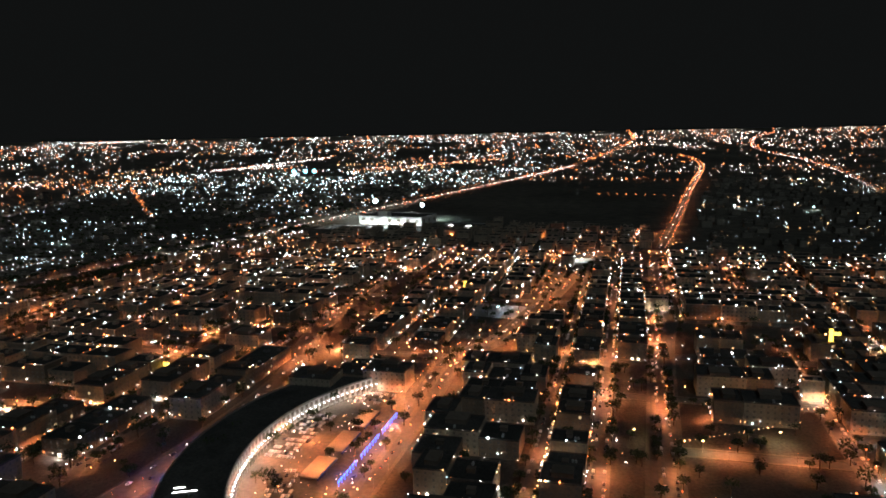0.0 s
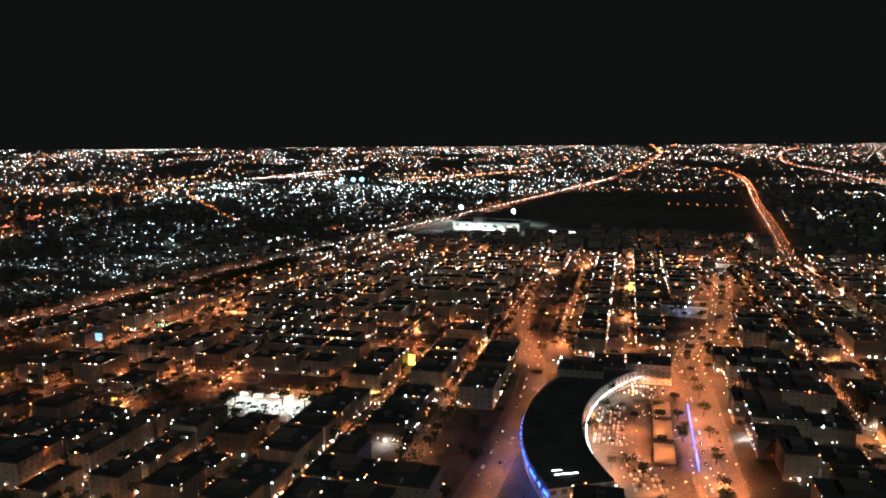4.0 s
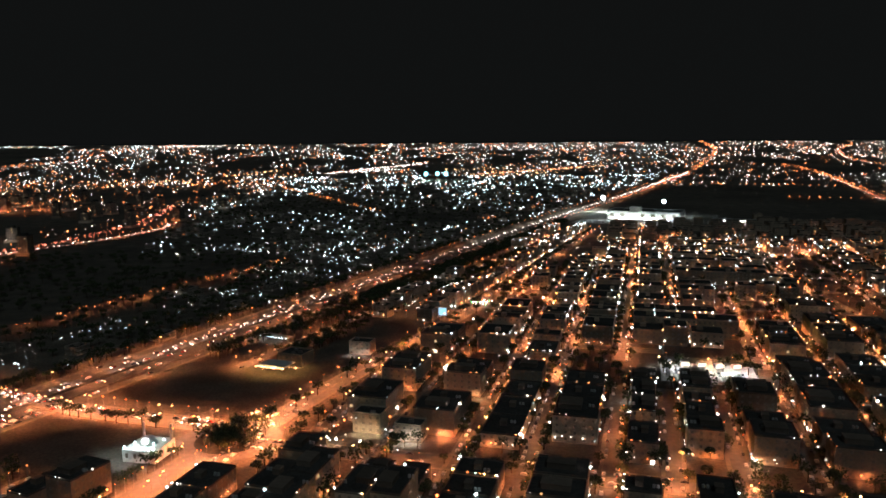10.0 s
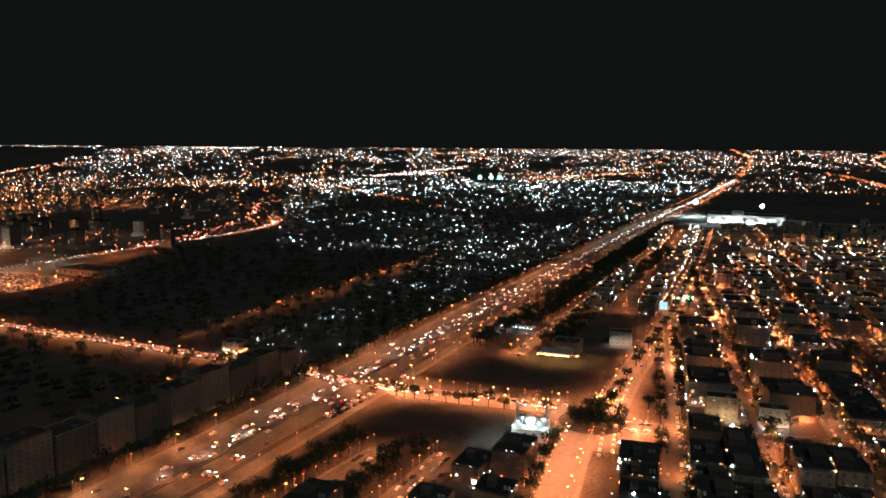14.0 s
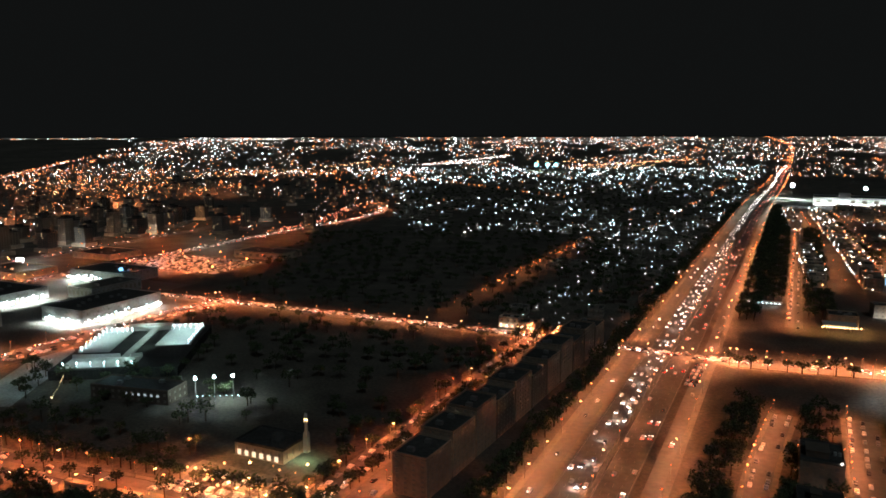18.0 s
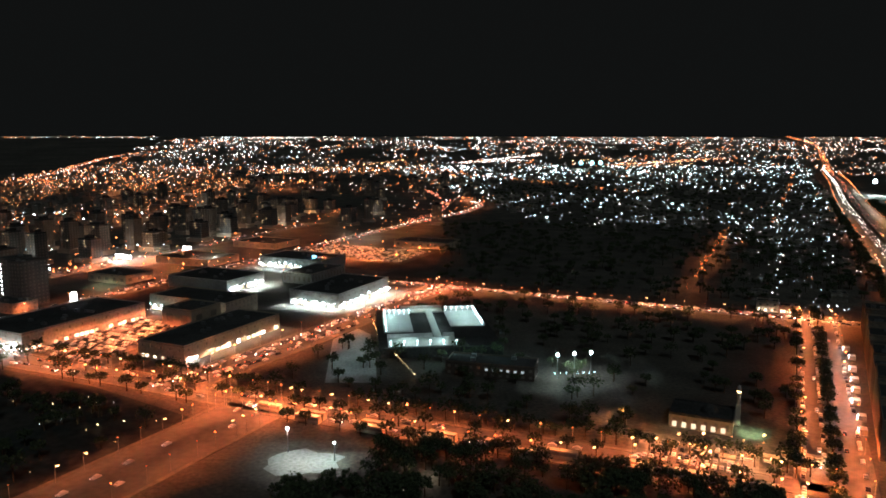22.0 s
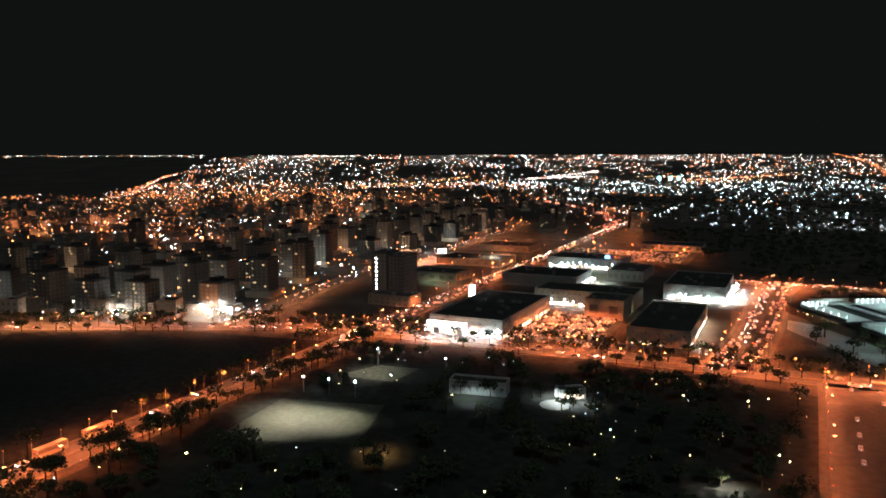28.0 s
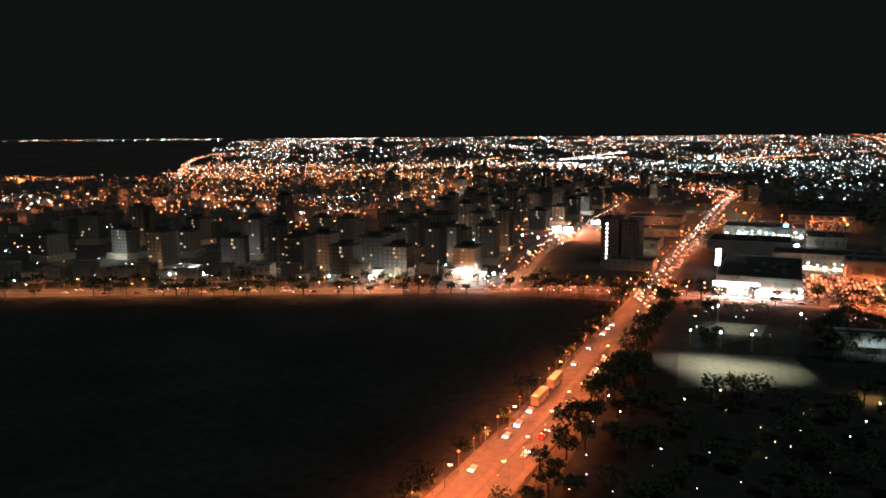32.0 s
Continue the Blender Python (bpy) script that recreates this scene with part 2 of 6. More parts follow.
# ---------- ground ----------
g = Geo()
ys = [-1500, -500, 0, 500, 1000, 1500, 2000, 2500, 3000, 3600, 4300] + [4300 + 130 * i for i in range(1, 31)]
xs = [-12000, -9000, -6000, -4500, -3500, -2500, -1500, -500, 500, 1500, 2500, 3500, 4500, 6000, 8000, 11000]
for y0, y1 in zip(ys, ys[1:]):
    for x0, x1 in zip(xs, xs[1:]):
        g.quad((x0, y0, rise(y0)), (x1, y0, rise(y0)), (x1, y1, rise(y1)), (x0, y1, rise(y1)))
thing("ground", g, [M_EARTH], label="dry sandy earth plain rising gently towards the horizon", category="ground", kind="structure")

# ---------- road lines ----------
HIGHWAY = [(-1175, 130), (-1110, 268), (-1025, 450), (-919, 677), (-820, 889), (-679, 1190), (-337, 1920), (134, 2880), (700, 4080), (1031, 4740), (1480, 5690), (1850, 6480), (2130, 7250), (2330, 8180)]
AVENUE_B = [(-1330, 70), (-1224, 289), (-1090, 575), (-1068, 628)]
ROAD_C = [(-1500, 800), (-1383, 752), (-1273, 704), (-1176, 662), (-1075, 618), (-975, 566), (-930, 545)]
ROAD_X = [(-930, 545), (-870, 524), (-812, 508)]
ROUND = (-791, 480)
STREET_S = [(-775, 505), (-766, 520), (-723, 617), (-628, 818), (-470, 1194), (-265, 1703)]
ROAD_E = [(-765, 470), (-733, 463), (-607, 432), (-480, 397), (-340, 358), (-200, 320)]
ROAD_SR = [(-806, 450), (-821, 408), (-836, 362), (-862, 300), (-890, 230)]
ROAD_A = [(-1228, 285), (-1312, 321), (-1404, 354), (-1480, 384), (-1536, 408), (-1638, 453), (-1701, 477), (-1781, 511), (-1844, 533), (-1920, 548), (-2063, 545), (-2229, 540), (-2420, 530), (-2800, 500)]
ROAD_G = [(-1522, 395), (-1545, 345), (-1590, 250), (-1640, 140)]
ROAD_D = [(-2010, 145), (-1987, 194), (-1955, 263), (-1918, 349), (-1861, 480), (-1799, 633), (-1669, 938), (-1478, 1394), (-1371, 1625), (-1331, 1831), (-1370, 1960)]
ROAD_W = [(-1966, 548), (-1938, 636), (-1898, 789), (-1794, 1064), (-1676, 1394), (-1640, 1600)]
ROAD_M = [(-1590, 428), (-1528, 537), (-1446, 704), (-1405, 765)]
ROAD_N = [(-95, 330), (-62, 440), (-11, 615), (25, 741), (98, 843), (190, 1049), (260, 1210), (330, 1300)]
ROAD_L = [(-150, 700), (-70, 722), (15, 735)]
ROAD_V = [(-340, 150), (-300, 262), (-227, 440), (-150, 690), (-140, 868), (-99, 1084), (-40, 1320)]
ROAD_R = [(60, 140), (244, 720), (311, 901), (380, 1150), (441, 1333), (622, 1758), (1000, 2677), (1588, 4070), (1836, 4800), (1900, 5300)]
ROAD_Q = [(330, 1300), (441, 1345), (520, 1380)]
FAR_L = [(-4600, 2100), (-3600, 2200), (-3138, 2330), (-3060, 2600), (-3250, 3200), (-3760, 4600), (-3960, 5500), (-3780, 6000), (-3100, 6300)]
FAR_L2 = [(-2960, 2600), (-3000, 2980), (-3400, 4200), (-3790, 5300)]
FAR_L3 = [(-2990, 2750), (-2813, 2470), (-2536, 1960), (-2353, 1324)]
FAR_L4 = [(-2700, 2620), (-2500, 2510), (-2321, 2341), (-2118, 2060), (-2030, 1320)]
FAR_S = [(-2900, 2930), (-2300, 3500), (-1494, 4640), (-1100, 5200)]
FAR_R = [(1150, 1450), (1626, 2510), (2215, 3813), (2560, 4850), (2700, 5800), (3250, 7000), (3640, 7450)]

ROADS = []   # line, half width, height of surface


def road(name, pts, half, label, z=0.06, kerb=True, mat=M_ASPHALT, median=0.0, sm=True):
    line = smooth(pts) if sm else pts
    g = Geo()
    strip(g, line, -half, half, z, 0, 25)
    ob = thing(name, g, [mat], label=label, category="road", kind="structure")
    if kerb:
        for s in (-1, 1):
            k = Geo()
            strip(k, line, s * half, s * (half + 3.0), z + 0.14, 0, 25, thick=0.18)
            part("pavement", k, [M_PAVING], ob, "sandy paved footway with kerb")
    if median:
        k = Geo()
        strip(k, line, -median, median, z + 0.18, 0, 25, thick=0.2)
        part("median", k, [M_PAVING], ob, "raised paved median strip")
    ROADS.append((line, half + 3.5))
    return ob


def shift(pts, off):
    out = []
    rs = resample(pts, 80)
    for x, y, dx, dy in rs:
        out.append((x + dy * off, y - dx * off))
    return out


# the highway: two main carriageways, service roads and a median with barrier
HWL = smooth(HIGHWAY)
hw = Geo()
strip(hw, HWL, -19, 19, 0.08, 0, 30)
highway = thing("highway", hw, [M_ASPHALT], label="wide asphalt highway under orange sodium lamps", category="road", kind="structure")
for nm, o0, o1, z, mt, th in (("service_road", -33, -23, 0.06, M_ASPHALT, 0), ("service_road", 24, 33, 0.06, M_ASPHALT, 0), ("median", -1.6, 1.6, 0.35, M_PAVING, 0.3), ("verge", -23, -19, 0.2, M_PAVING, 0.15),
                              ("verge", 19, 24, 0.2, M_EARTH, 0.15), ("pavement", -37, -33, 0.2, M_PAVING, 0.15), ("pavement", 33, 37, 0.2, M_PAVING, 0.15)):
    k = Geo()
    strip(k, HWL, o0, o1, z, 0, 30, thick=th)
    part(nm, k, [mt], highway)
for o in (-18.2, -1.9, 1.9, 18.2):
    k = Geo()
    strip(k, HWL[:32], o - 0.12, o + 0.12, 0.1, 0, 30)
    part("edge_line", k, [M_LINE], highway)
for o in (-13.5, -9, -5, 5, 9, 13.5):
    k = Geo()
    for x, y, dx, dy in resample(HWL[:26], 12)[:-1]:
        cx, cy = x + dy * o, y - dx * o
        k.quad((cx - dy * 0.09, cy + dx * 0.09, 0.1), (cx + dy * 0.09, cy - dx * 0.09, 0.1), (cx + dy * 0.09 + dx * 4, cy - dx * 0.09 + dy * 4, 0.1), (cx - dy * 0.09 + dx * 4, cy + dx * 0.09 + dy * 4, 0.1))
    part("lane_dashes", k, [M_LINE], highway)
for o in (-1.6, 1.3):
    k = Geo()
    strip(k, HWL[:40], o, o + 0.3, 1.15, 0, 30, thick=0.8)
    part("barrier", k, [M_PAVING], highway, "dusty concrete crash barrier")
ROADS.append((HWL, 39))

road("avenue", AVENUE_B, 15, "broad tree-lined avenue with parked cars", median=2.5)
road("road", ROAD_C, 9, "jammed two-way street below lamps")
road("road", ROAD_X, 10, "short link road to a roundabout")
road("street", STREET_S, 9, "busy lamp-lit street beside apartment blocks", median=1.0)
road("road", ROAD_E, 9, "curving street with parked cars")
road("road", ROAD_SR, 9, "street leaving the roundabout")
road("avenue", ROAD_A, 12, "lamp-lit avenue with tree median", median=3.0)
road("road", ROAD_G, 21, "very wide empty road in orange light")
road("boulevard", ROAD_D, 10, "long straight boulevard with heavy traffic", median=1.5)
road("road", ROAD_W, 11, "street in front of high-rise towers")
road("road", ROAD_M, 16, "shopping street full of cars", median=1.0)
road("road", ROAD_L, 9, "curving link street north of the mall")
road("boulevard", ROAD_N, 13, "boulevard with double tree row", median=2.5)
road("road", ROAD_V, 11, "main street through apartment district")
road("road", ROAD_R, 11, "long orange-lit road towards the horizon")
road("road", ROAD_Q, 9, "short cross street")
road("slip_road", shift(STREET_S[4:], -62), 5, "narrow side street with lamps")
LANE_1 = [(-829, 651), (-730, 861), (-491, 1363)]
ALLEY_1 = [(-938, 430), (-968, 380), (-993, 336), (-1030, 262)]
ALLEY_2 = [(-893, 420), (-918, 370), (-938, 330), (-970, 262)]
road("lane", LANE_1, 5, "narrow lamp-lit lane beside a dark tree belt")
road("alley", ALLEY_1, 6, "short alley lit orange between dark blocks")
road("alley", ALLEY_2, 9, "broad alley lit orange between dark blocks")
for nm, ln in (("far_road", FAR_L), ("far_road", FAR_L2), ("far_road", FAR_L3), ("far_road", FAR_L4), ("far_road", FAR_S), ("far_road", FAR_R)):
    road(nm, ln, 14, "distant lamp-lit road", kerb=False)

# roundabout
g = Geo()
for i in range(40):
    a0, a1 = 2 * math.pi * i / 40, 2 * math.pi * (i + 1) / 40
    g.quad(*[(ROUND[0] + r * math.cos(a), ROUND[1] + r * math.sin(a), 0.075) for r, a in ((24, a0), (37, a0), (37, a1), (24, a1))])
rb = thing("roundabout", g, [M_ASPHALT], label="asphalt roundabout ring round a dark green island", category="road", kind="structure")
g = Geo()
for i in range(40):
    a0, a1 = 2 * math.pi * i / 40, 2 * math.pi * (i + 1) / 40
    g.f.append((len(g.v), len(g.v) + 1, len(g.v) + 2))
    g.v += [(ROUND[0], ROUND[1], 0.6), (ROUND[0] + 24 * math.cos(a0), ROUND[1] + 24 * math.sin(a0), 0.2), (ROUND[0] + 24 * math.cos(a1), ROUND[1] + 24 * math.sin(a1), 0.2)]
    g.mi.append(0)
part("island", g, [M_GRASS], rb, "planted central island")
ROADS.append(([(ROUND[0] - 6, ROUND[1]), (ROUND[0] + 6, ROUND[1])], 48))

# the apartment district is a grid turned by 74 degrees
CA, SA = math.cos(radians(74)), math.sin(radians(74))


def ab(a, b):
    return (a * CA + b * SA, a * SA - b * CA)


def inv(x, y):
    return (x * CA + y * SA, x * SA - y * CA)


# streets along the grid: offset b, from a to a
STREETS = [(-880, 60, 900), (-838, 60, 960), (-782, 60, 1000), (-727, 60, 1060), (-682, 60, 1150), (-629, 60, 432), (-629, 506, 800), (-629, 800, 1300), (-590, 60, 432), (-573, 700, 1300), (-549, 60, 432), (-504, 60, 432),
           (-504, 508, 860), (-454, 60, 820), (-396, 380, 700), (-396, 700, 1300), (-320, 741, 1300), (-245, 784, 1300), (-130, 1060, 1400), (-63, 330, 1300), (-18, 330, 1200), (31, 380, 1100), (65, 930, 1400), (165, 400, 850), (165, 1060, 1400),
           (262, 480, 1300), (360, 480, 1300), (450, 480, 1300)]
# cross streets: place a, from b to b
CROSS = [(364, -812, -727), (456, -790, -682), (562, -900, -682), (545, -682, -590), (521, -590, -454), (690, -590, -347), (762, -590, -454), (700, -860, -682), (805, -760, -573), (720, -396, -347), (660, -330, -244), (735, -320, -130), (540, 31, 165),
         (650, -63, 165), (590, 165, 450), (780, 31, 450), (900, -573, -245), (930, 31, 450), (1010, -720, -63), (1060, 31, 450), (1200, -624, 450), (1400, -573, 450)]
LANES = [([ab(lo, b), ab((lo + hi) / 2, b), ab(hi, b)], b) for b, lo, hi in STREETS]
S_LINE = resample(smooth(STREET_S), 10)


def right_of_s(x, y, margin=14):
    if y < 505:
        return x > -778 + (505 - y) * -0.2
    p = min(S_LINE, key=lambda q: (q[0] - x) ** 2 + (q[1] - y) ** 2)
    return (x - p[0]) * p[3] - (y - p[1]) * p[2] > margin


for ln, b in LANES:
    rs = [p for p in resample(ln, 12) if right_of_s(p[0], p[1], 0)]
    if len(rs) > 4:
        road("street", [rs[0][:2], rs[-1][:2]], 5.0, "narrow residential street with parked cars", kerb=True, sm=False, z=0.05)
for a, b0, b1 in CROSS:
    rs = [p for p in resample([ab(a, b0), ab(a, b1)], 12) if right_of_s(p[0], p[1], 0)]
    if len(rs) > 3:
        road("cross_street", [rs[0][:2], rs[-1][:2]], 6.0, "residential cross street with parked cars", z=0.045, sm=False)

RP = np.array([(p[0], p[1], h) for ln, h in ROADS for p in resample(ln, 7.0)])


def clear(x, y, m):
    """True where nothing within m metres of (x, y) is road."""
    return not np.any((RP[:, 0] - x) ** 2 + (RP[:, 1] - y) ** 2 < (RP[:, 2] + m) ** 2)


# ---------- buildings ----------
def facade(g, p, q, z0, floors, fh, bays, ww, wh, inset=0.25, glass=1):
    """A wall from p to q with recessed windows, floor by floor."""
    L = math.hypot(q[0] - p[0], q[1] - p[1])
    dx, dy = (q[0] - p[0]) / L, (q[1] - p[1]) / L
    nx, ny = dy, -dx
    bw = L / bays

    def P(s, z, d=0.0):
        return (p[0] + dx * s - nx * d, p[1] + dy * s - ny * d, z)
    for f in range(floors):
        zb, zt = z0 + f * fh, z0 + (f + 1) * fh
        w0, w1 = zb + (fh - wh) * 0.55, zb + (fh - wh) * 0.55 + wh
        g.quad(P(0, zb), P(L, zb), P(L, w0), P(0, w0))
        g.quad(P(0, w1), P(L, w1), P(L, zt), P(0, zt))
        for b in range(bays):
            s0, s3 = b * bw, (b + 1) * bw
            s1, s2 = s0 + (bw - ww) / 2, s3 - (bw - ww) / 2
            g.quad(P(s0, w0), P(s1, w0), P(s1, w1), P(s0, w1))
            g.quad(P(s2, w0), P(s3, w0), P(s3, w1), P(s2, w1))
            g.quad(P(s1, w0, inset), P(s2, w0, inset), P(s2, w1, inset), P(s1, w1, inset), glass)
            g.quad(P(s1, w0), P(s2, w0), P(s2, w0, inset), P(s1, w0, inset))
            g.quad(P(s1, w0), P(s1, w0, inset), P(s1, w1, inset), P(s1, w1))
            g.quad(P(s2, w0), P(s2, w1), P(s2, w1, inset), P(s2, w0, inset))


def block_walls(w, d, floors, fh, bw=5.2, ww=1.8, wh=2.0, z0=0.0):
    g = Geo()
    c = [(-w / 2, -d / 2), (w / 2, -d / 2), (w / 2, d / 2), (-w / 2, d / 2)]
    for i in range(4):
        p, q = c[i], c[(i + 1) % 4]
        L = math.hypot(q[0] - p[0], q[1] - p[1])
        facade(g, p, q, z0, floors, fh, max(2, int(L / bw)), ww, wh)
    return g


def pane(face, w, d, s, z, pw, ph, mat, parent, name="lit_window", off=0.08):
    """A lit pane just behind the wall's face: face 0 south, 1 east, 2 north, 3 west."""
    g = Geo()
    e = 0.12 - off
    if face in (0, 2):
        y = (-d / 2 - e) if face == 0 else (d / 2 + e)
        g.box(s - pw / 2, y - 0.04, z, s + pw / 2, y + 0.04, z + ph)
    else:
        x = (w / 2 + e) if face == 1 else (-w / 2 - e)
        g.box(x - 0.04, s - pw / 2, z, x + 0.04, s + pw / 2, z + ph)
    part(name, g, [mat], parent)


APTS = []
KINDS = [(w, d, fl) for w, row in ((17, ((20, 3), (26, 2), (34, 4))), (20, ((19, 3), (28, 4), (36, 3))), (23, ((22, 4), (30, 3), (40, 3))), (27, ((21, 3), (29, 4), (37, 2))), (31, ((23, 4), (31, 3), (42, 4)))) for d, fl in row]
for i, (w, d, fl) in enumerate(KINDS):
    fh = 4.8
    pl = PLASTERS[(i * 2) % 3]
    root = thing("apartment_building", block_walls(w, d, fl, fh), [pl, M_GLASS], category="building", group="apartment blocks",
                 label=("sand", "brown", "cream")[i % 3] + "-plastered flat-roofed apartment %s of %s storeys" % ("row" if d > 33 else "building", ("two", "three", "four")[fl - 2]))
    h = fl * fh
    g = Geo()
    g.box(-w / 2, -d / 2, h, w / 2, d / 2, h + 0.15, bottom=False)
    part("roof", g, [M_ROOF], root, "dark flat roof")
    g = Geo()
    for x0, y0, x1, y1 in ((-w / 2, -d / 2, w / 2, -d / 2 + 0.25), (-w / 2, d / 2 - 0.25, w / 2, d / 2), (-w / 2, -d / 2 + 0.25, -w / 2 + 0.25, d / 2 - 0.25), (w / 2 - 0.25, -d / 2 + 0.25, w / 2, d / 2 - 0.25)):
        g.box(x0, y0, h + 0.15, x1, y1, h + 1.25)
    part("parapet", g, [M_COPING], root, "parapet coloured dark to look unlit")
    r = random.Random(i)
    n = max(1, round(d / 30))
    for k in range(n):
        cy = -d / 2 + (k + 0.5) * d / n
        sx, sy = r.uniform(-w / 5, w / 5), cy + r.uniform(-3, 3)
        g = Geo()
        rx, ry = (2.2, 2.8) if (i + k) % 2 else (w * 0.26, d * 0.2)
        g.box(sx - rx, sy - ry, h + 0.15, sx + rx, sy + ry, h + 3.4)
        g.box(sx - rx - 0.3, sy - ry - 0.3, h + 3.4, sx + rx + 0.3, sy + ry + 0.3, h + 3.7)
        part("stairhouse" if (i + k) % 2 else "roof_room", g, [M_DARKWALL], root)
        g = Geo()
        tx, ty = -sx - (5 if sx > 0 else -5), cy + r.uniform(-6, 6)
        for dx in (-1.1, 1.1):
            g.tube(tx + dx, ty, h + 0.15, h + 1.9, 0.9, 0.85, 8)
            g.tube(tx + dx, ty, h + 1.9, h + 2.1, 0.4, 0.3, 6)
        part("water_tank", g, [M_TANK], root, "pair of pale plastic roof tanks")
    APTS.append((root, w, d, h))

# open places kept free of blocks: centre and radius
OPEN = [(-130, 545, 100), (-100, 470, 70), (-75, 590, 55), (-405, 615, 40), (-375, 605, 40), (-440, 640, 38), (-320, 520, 10), (117, 950, 62), (80, 880, 45), (230, 470, 60), (300, 500, 50), (-842, 462, 45), (-880, 480, 40), (-842, 600, 75), (-800, 575, 60), (-190, 400, 14), (-200, 330, 30)]
# open lots in the grid: a from, to, b from, to
OPEN_AB = [(432, 508, -674, -498), (456, 530, -12, 110), (850, 926, 62, 190), (1010, 1060, -330, -250)]
apartments = []


def put_block(x, y, deg, kind):
    """One apartment block with its length along deg + 90, if nothing is in its way."""
    root, w, d, h = kind
    if not right_of_s(x, y, 24) or RNG.random() < 0.04 or any((ox - x) ** 2 + (oy - y) ** 2 < (orad + 8) ** 2 for ox, oy, orad in OPEN):
        return
    pts = [local(x, y, deg, sx * w / 2, sy * d / 2) for sx in (-1, 0, 1) for sy in (-1, -0.5, 0, 0.5, 1)]
    if any(a0 < inv(*p)[0] < a1 and b0 < inv(*p)[1] < b1 for p in pts for a0, a1, b0, b1 in OPEN_AB) or not all(clear(*p, -1.0) for p in pts):
        return
    apartments.append((x, y, deg, root, w, d, h))


def fill(a0, a1, b0, b1, m0, m1):
    """Rows of joined blocks inside one cell of the street grid."""
    lo, hi = a0 + m0, a1 - m1
    wide, deep = b1 - b0 - 17, hi - lo
    if wide < 17 or deep < 20:
        return
    along = wide < 64
    across, run = (wide, deep) if along else (deep, wide)
    rows = max(1, int(across / (31 if a1 > 260 else 19)) if across > 37 else 1)
    for k in range(rows):
        room = across / rows
        fits = [q for q in APTS if q[1] <= room + 0.6]
        big = max((q[1] for q in fits), default=0)
        fits = [q for q in fits if q[1] >= big - 3]
        s = 0.0
        while fits and s < run - 20:
            ok = [q for q in fits if s + q[2] <= run + 1 and (a1 > 260 or q[2] < 40)]
            if not ok:
                break
            kind = RNG.choice(ok)
            c = 8.5 + room * (k + 0.5)
            e = s + kind[2] / 2
            if along:
                put_block(*ab(lo + e, b0 + c), -16 + (180 if k else 0), kind)
            else:
                put_block(*ab(lo + room * (k + 0.5), b0 + 8.5 + e), 74 + (180 if k else 0), kind)
            s += kind[2] + RNG.choice([0.4, 0.4, 0.4, 0.4, 4.0, 9.0])


def local(x, y, deg, lx, ly):
    c, s = math.cos(radians(deg)), math.sin(radians(deg))
    return (x + lx * c - ly * s, y + lx * s + ly * c)


for low, high in ((70, 432), (432, 700), (700, 1400)):
    cols = sorted({b for b, lo, hi in STREETS if lo < (low + high) / 2 < hi} | {-910, -347, -190, 510})
    for b0, b1 in zip(cols, cols[1:]):
        mid = (b0 + b1) / 2
        top = min(high, 1400 if b0 > -560 else 1010 + (b0 + 880))
        base = low if b0 < -400 else max(low, 300)
        cross = sorted(a for a, c0, c1 in CROSS + [(247, -900, -300)] if c0 < mid < c1 and base + 30 < a < top)
        cuts = [(base, 0.3)] + [(a, 9.5) for a in cross] + [(top, 0.3)]
        for (a0, m0), (a1, m1) in zip(cuts, cuts[1:]):
            fill(a0, a1, b0, b1, m0, m1)
SMALL = [q for q in APTS if q[1] < 22 and q[2] < 33]
# two rows between the highway and the street beside it
for off, deg in ((-28, 66), (-87, 66)):
    for x, y, dx, dy in resample(shift(STREET_S[3:], off), 28):
        if y > 690:
            root, w, d, h = RNG.choice(SMALL)
            if clear(x, y, 3) and RNG.random() < 0.93:
                apartments.append((x, y, math.degrees(math.atan2(dy, dx)) - 90, root, w, d, h))
# more blocks south of the roundabout
for x, y in ((-880, 395), (-905, 340), (-930, 285), (-870, 350), (-855, 395), (-850, 330), (-965, 330), (-985, 290)):
    if clear(x, y, 7):
        apartments.append((x, y, -24, *RNG.choice(SMALL)))

# the nearest blocks are things of their own; those behind are joined
apartments.sort(key=lambda q: q[1] + (0 if q[0] < -250 else -120))
NEAR = 330
used = set()
LIT = []
for n, (x, y, deg, root, w, d, h) in enumerate(apartments[:NEAR]):
    m = at(x, y, 0, deg + RNG.uniform(-0.6, 0.6))
    if root.name not in used:
        used.add(root.name)
        root.matrix_world = m
        ob = root
    else:
        ob = copy_thing(root, m)
    LIT.append((x, y, deg, w, d, h, ob))
for a in APTS:
    if a[0].name not in used:
        for c in list(a[0].children):
            bpy.data.objects.remove(c)
        bpy.data.objects.remove(a[0])


def oriented(g, x, y, deg, boxes, mi=0):
    """Boxes given in a building's own axes, turned and set down at (x, y)."""
    c, s = math.cos(radians(deg)), math.sin(radians(deg))
    for b in boxes:
        n = len(g.v)
        g.box(*b[:6], mi if len(b) < 7 else b[6], bottom=False)
        for i in range(n, len(g.v)):
            vx, vy, vz = g.v[i]
            g.v[i] = (x + vx * c - vy * s, y + vx * s + vy * c, vz)


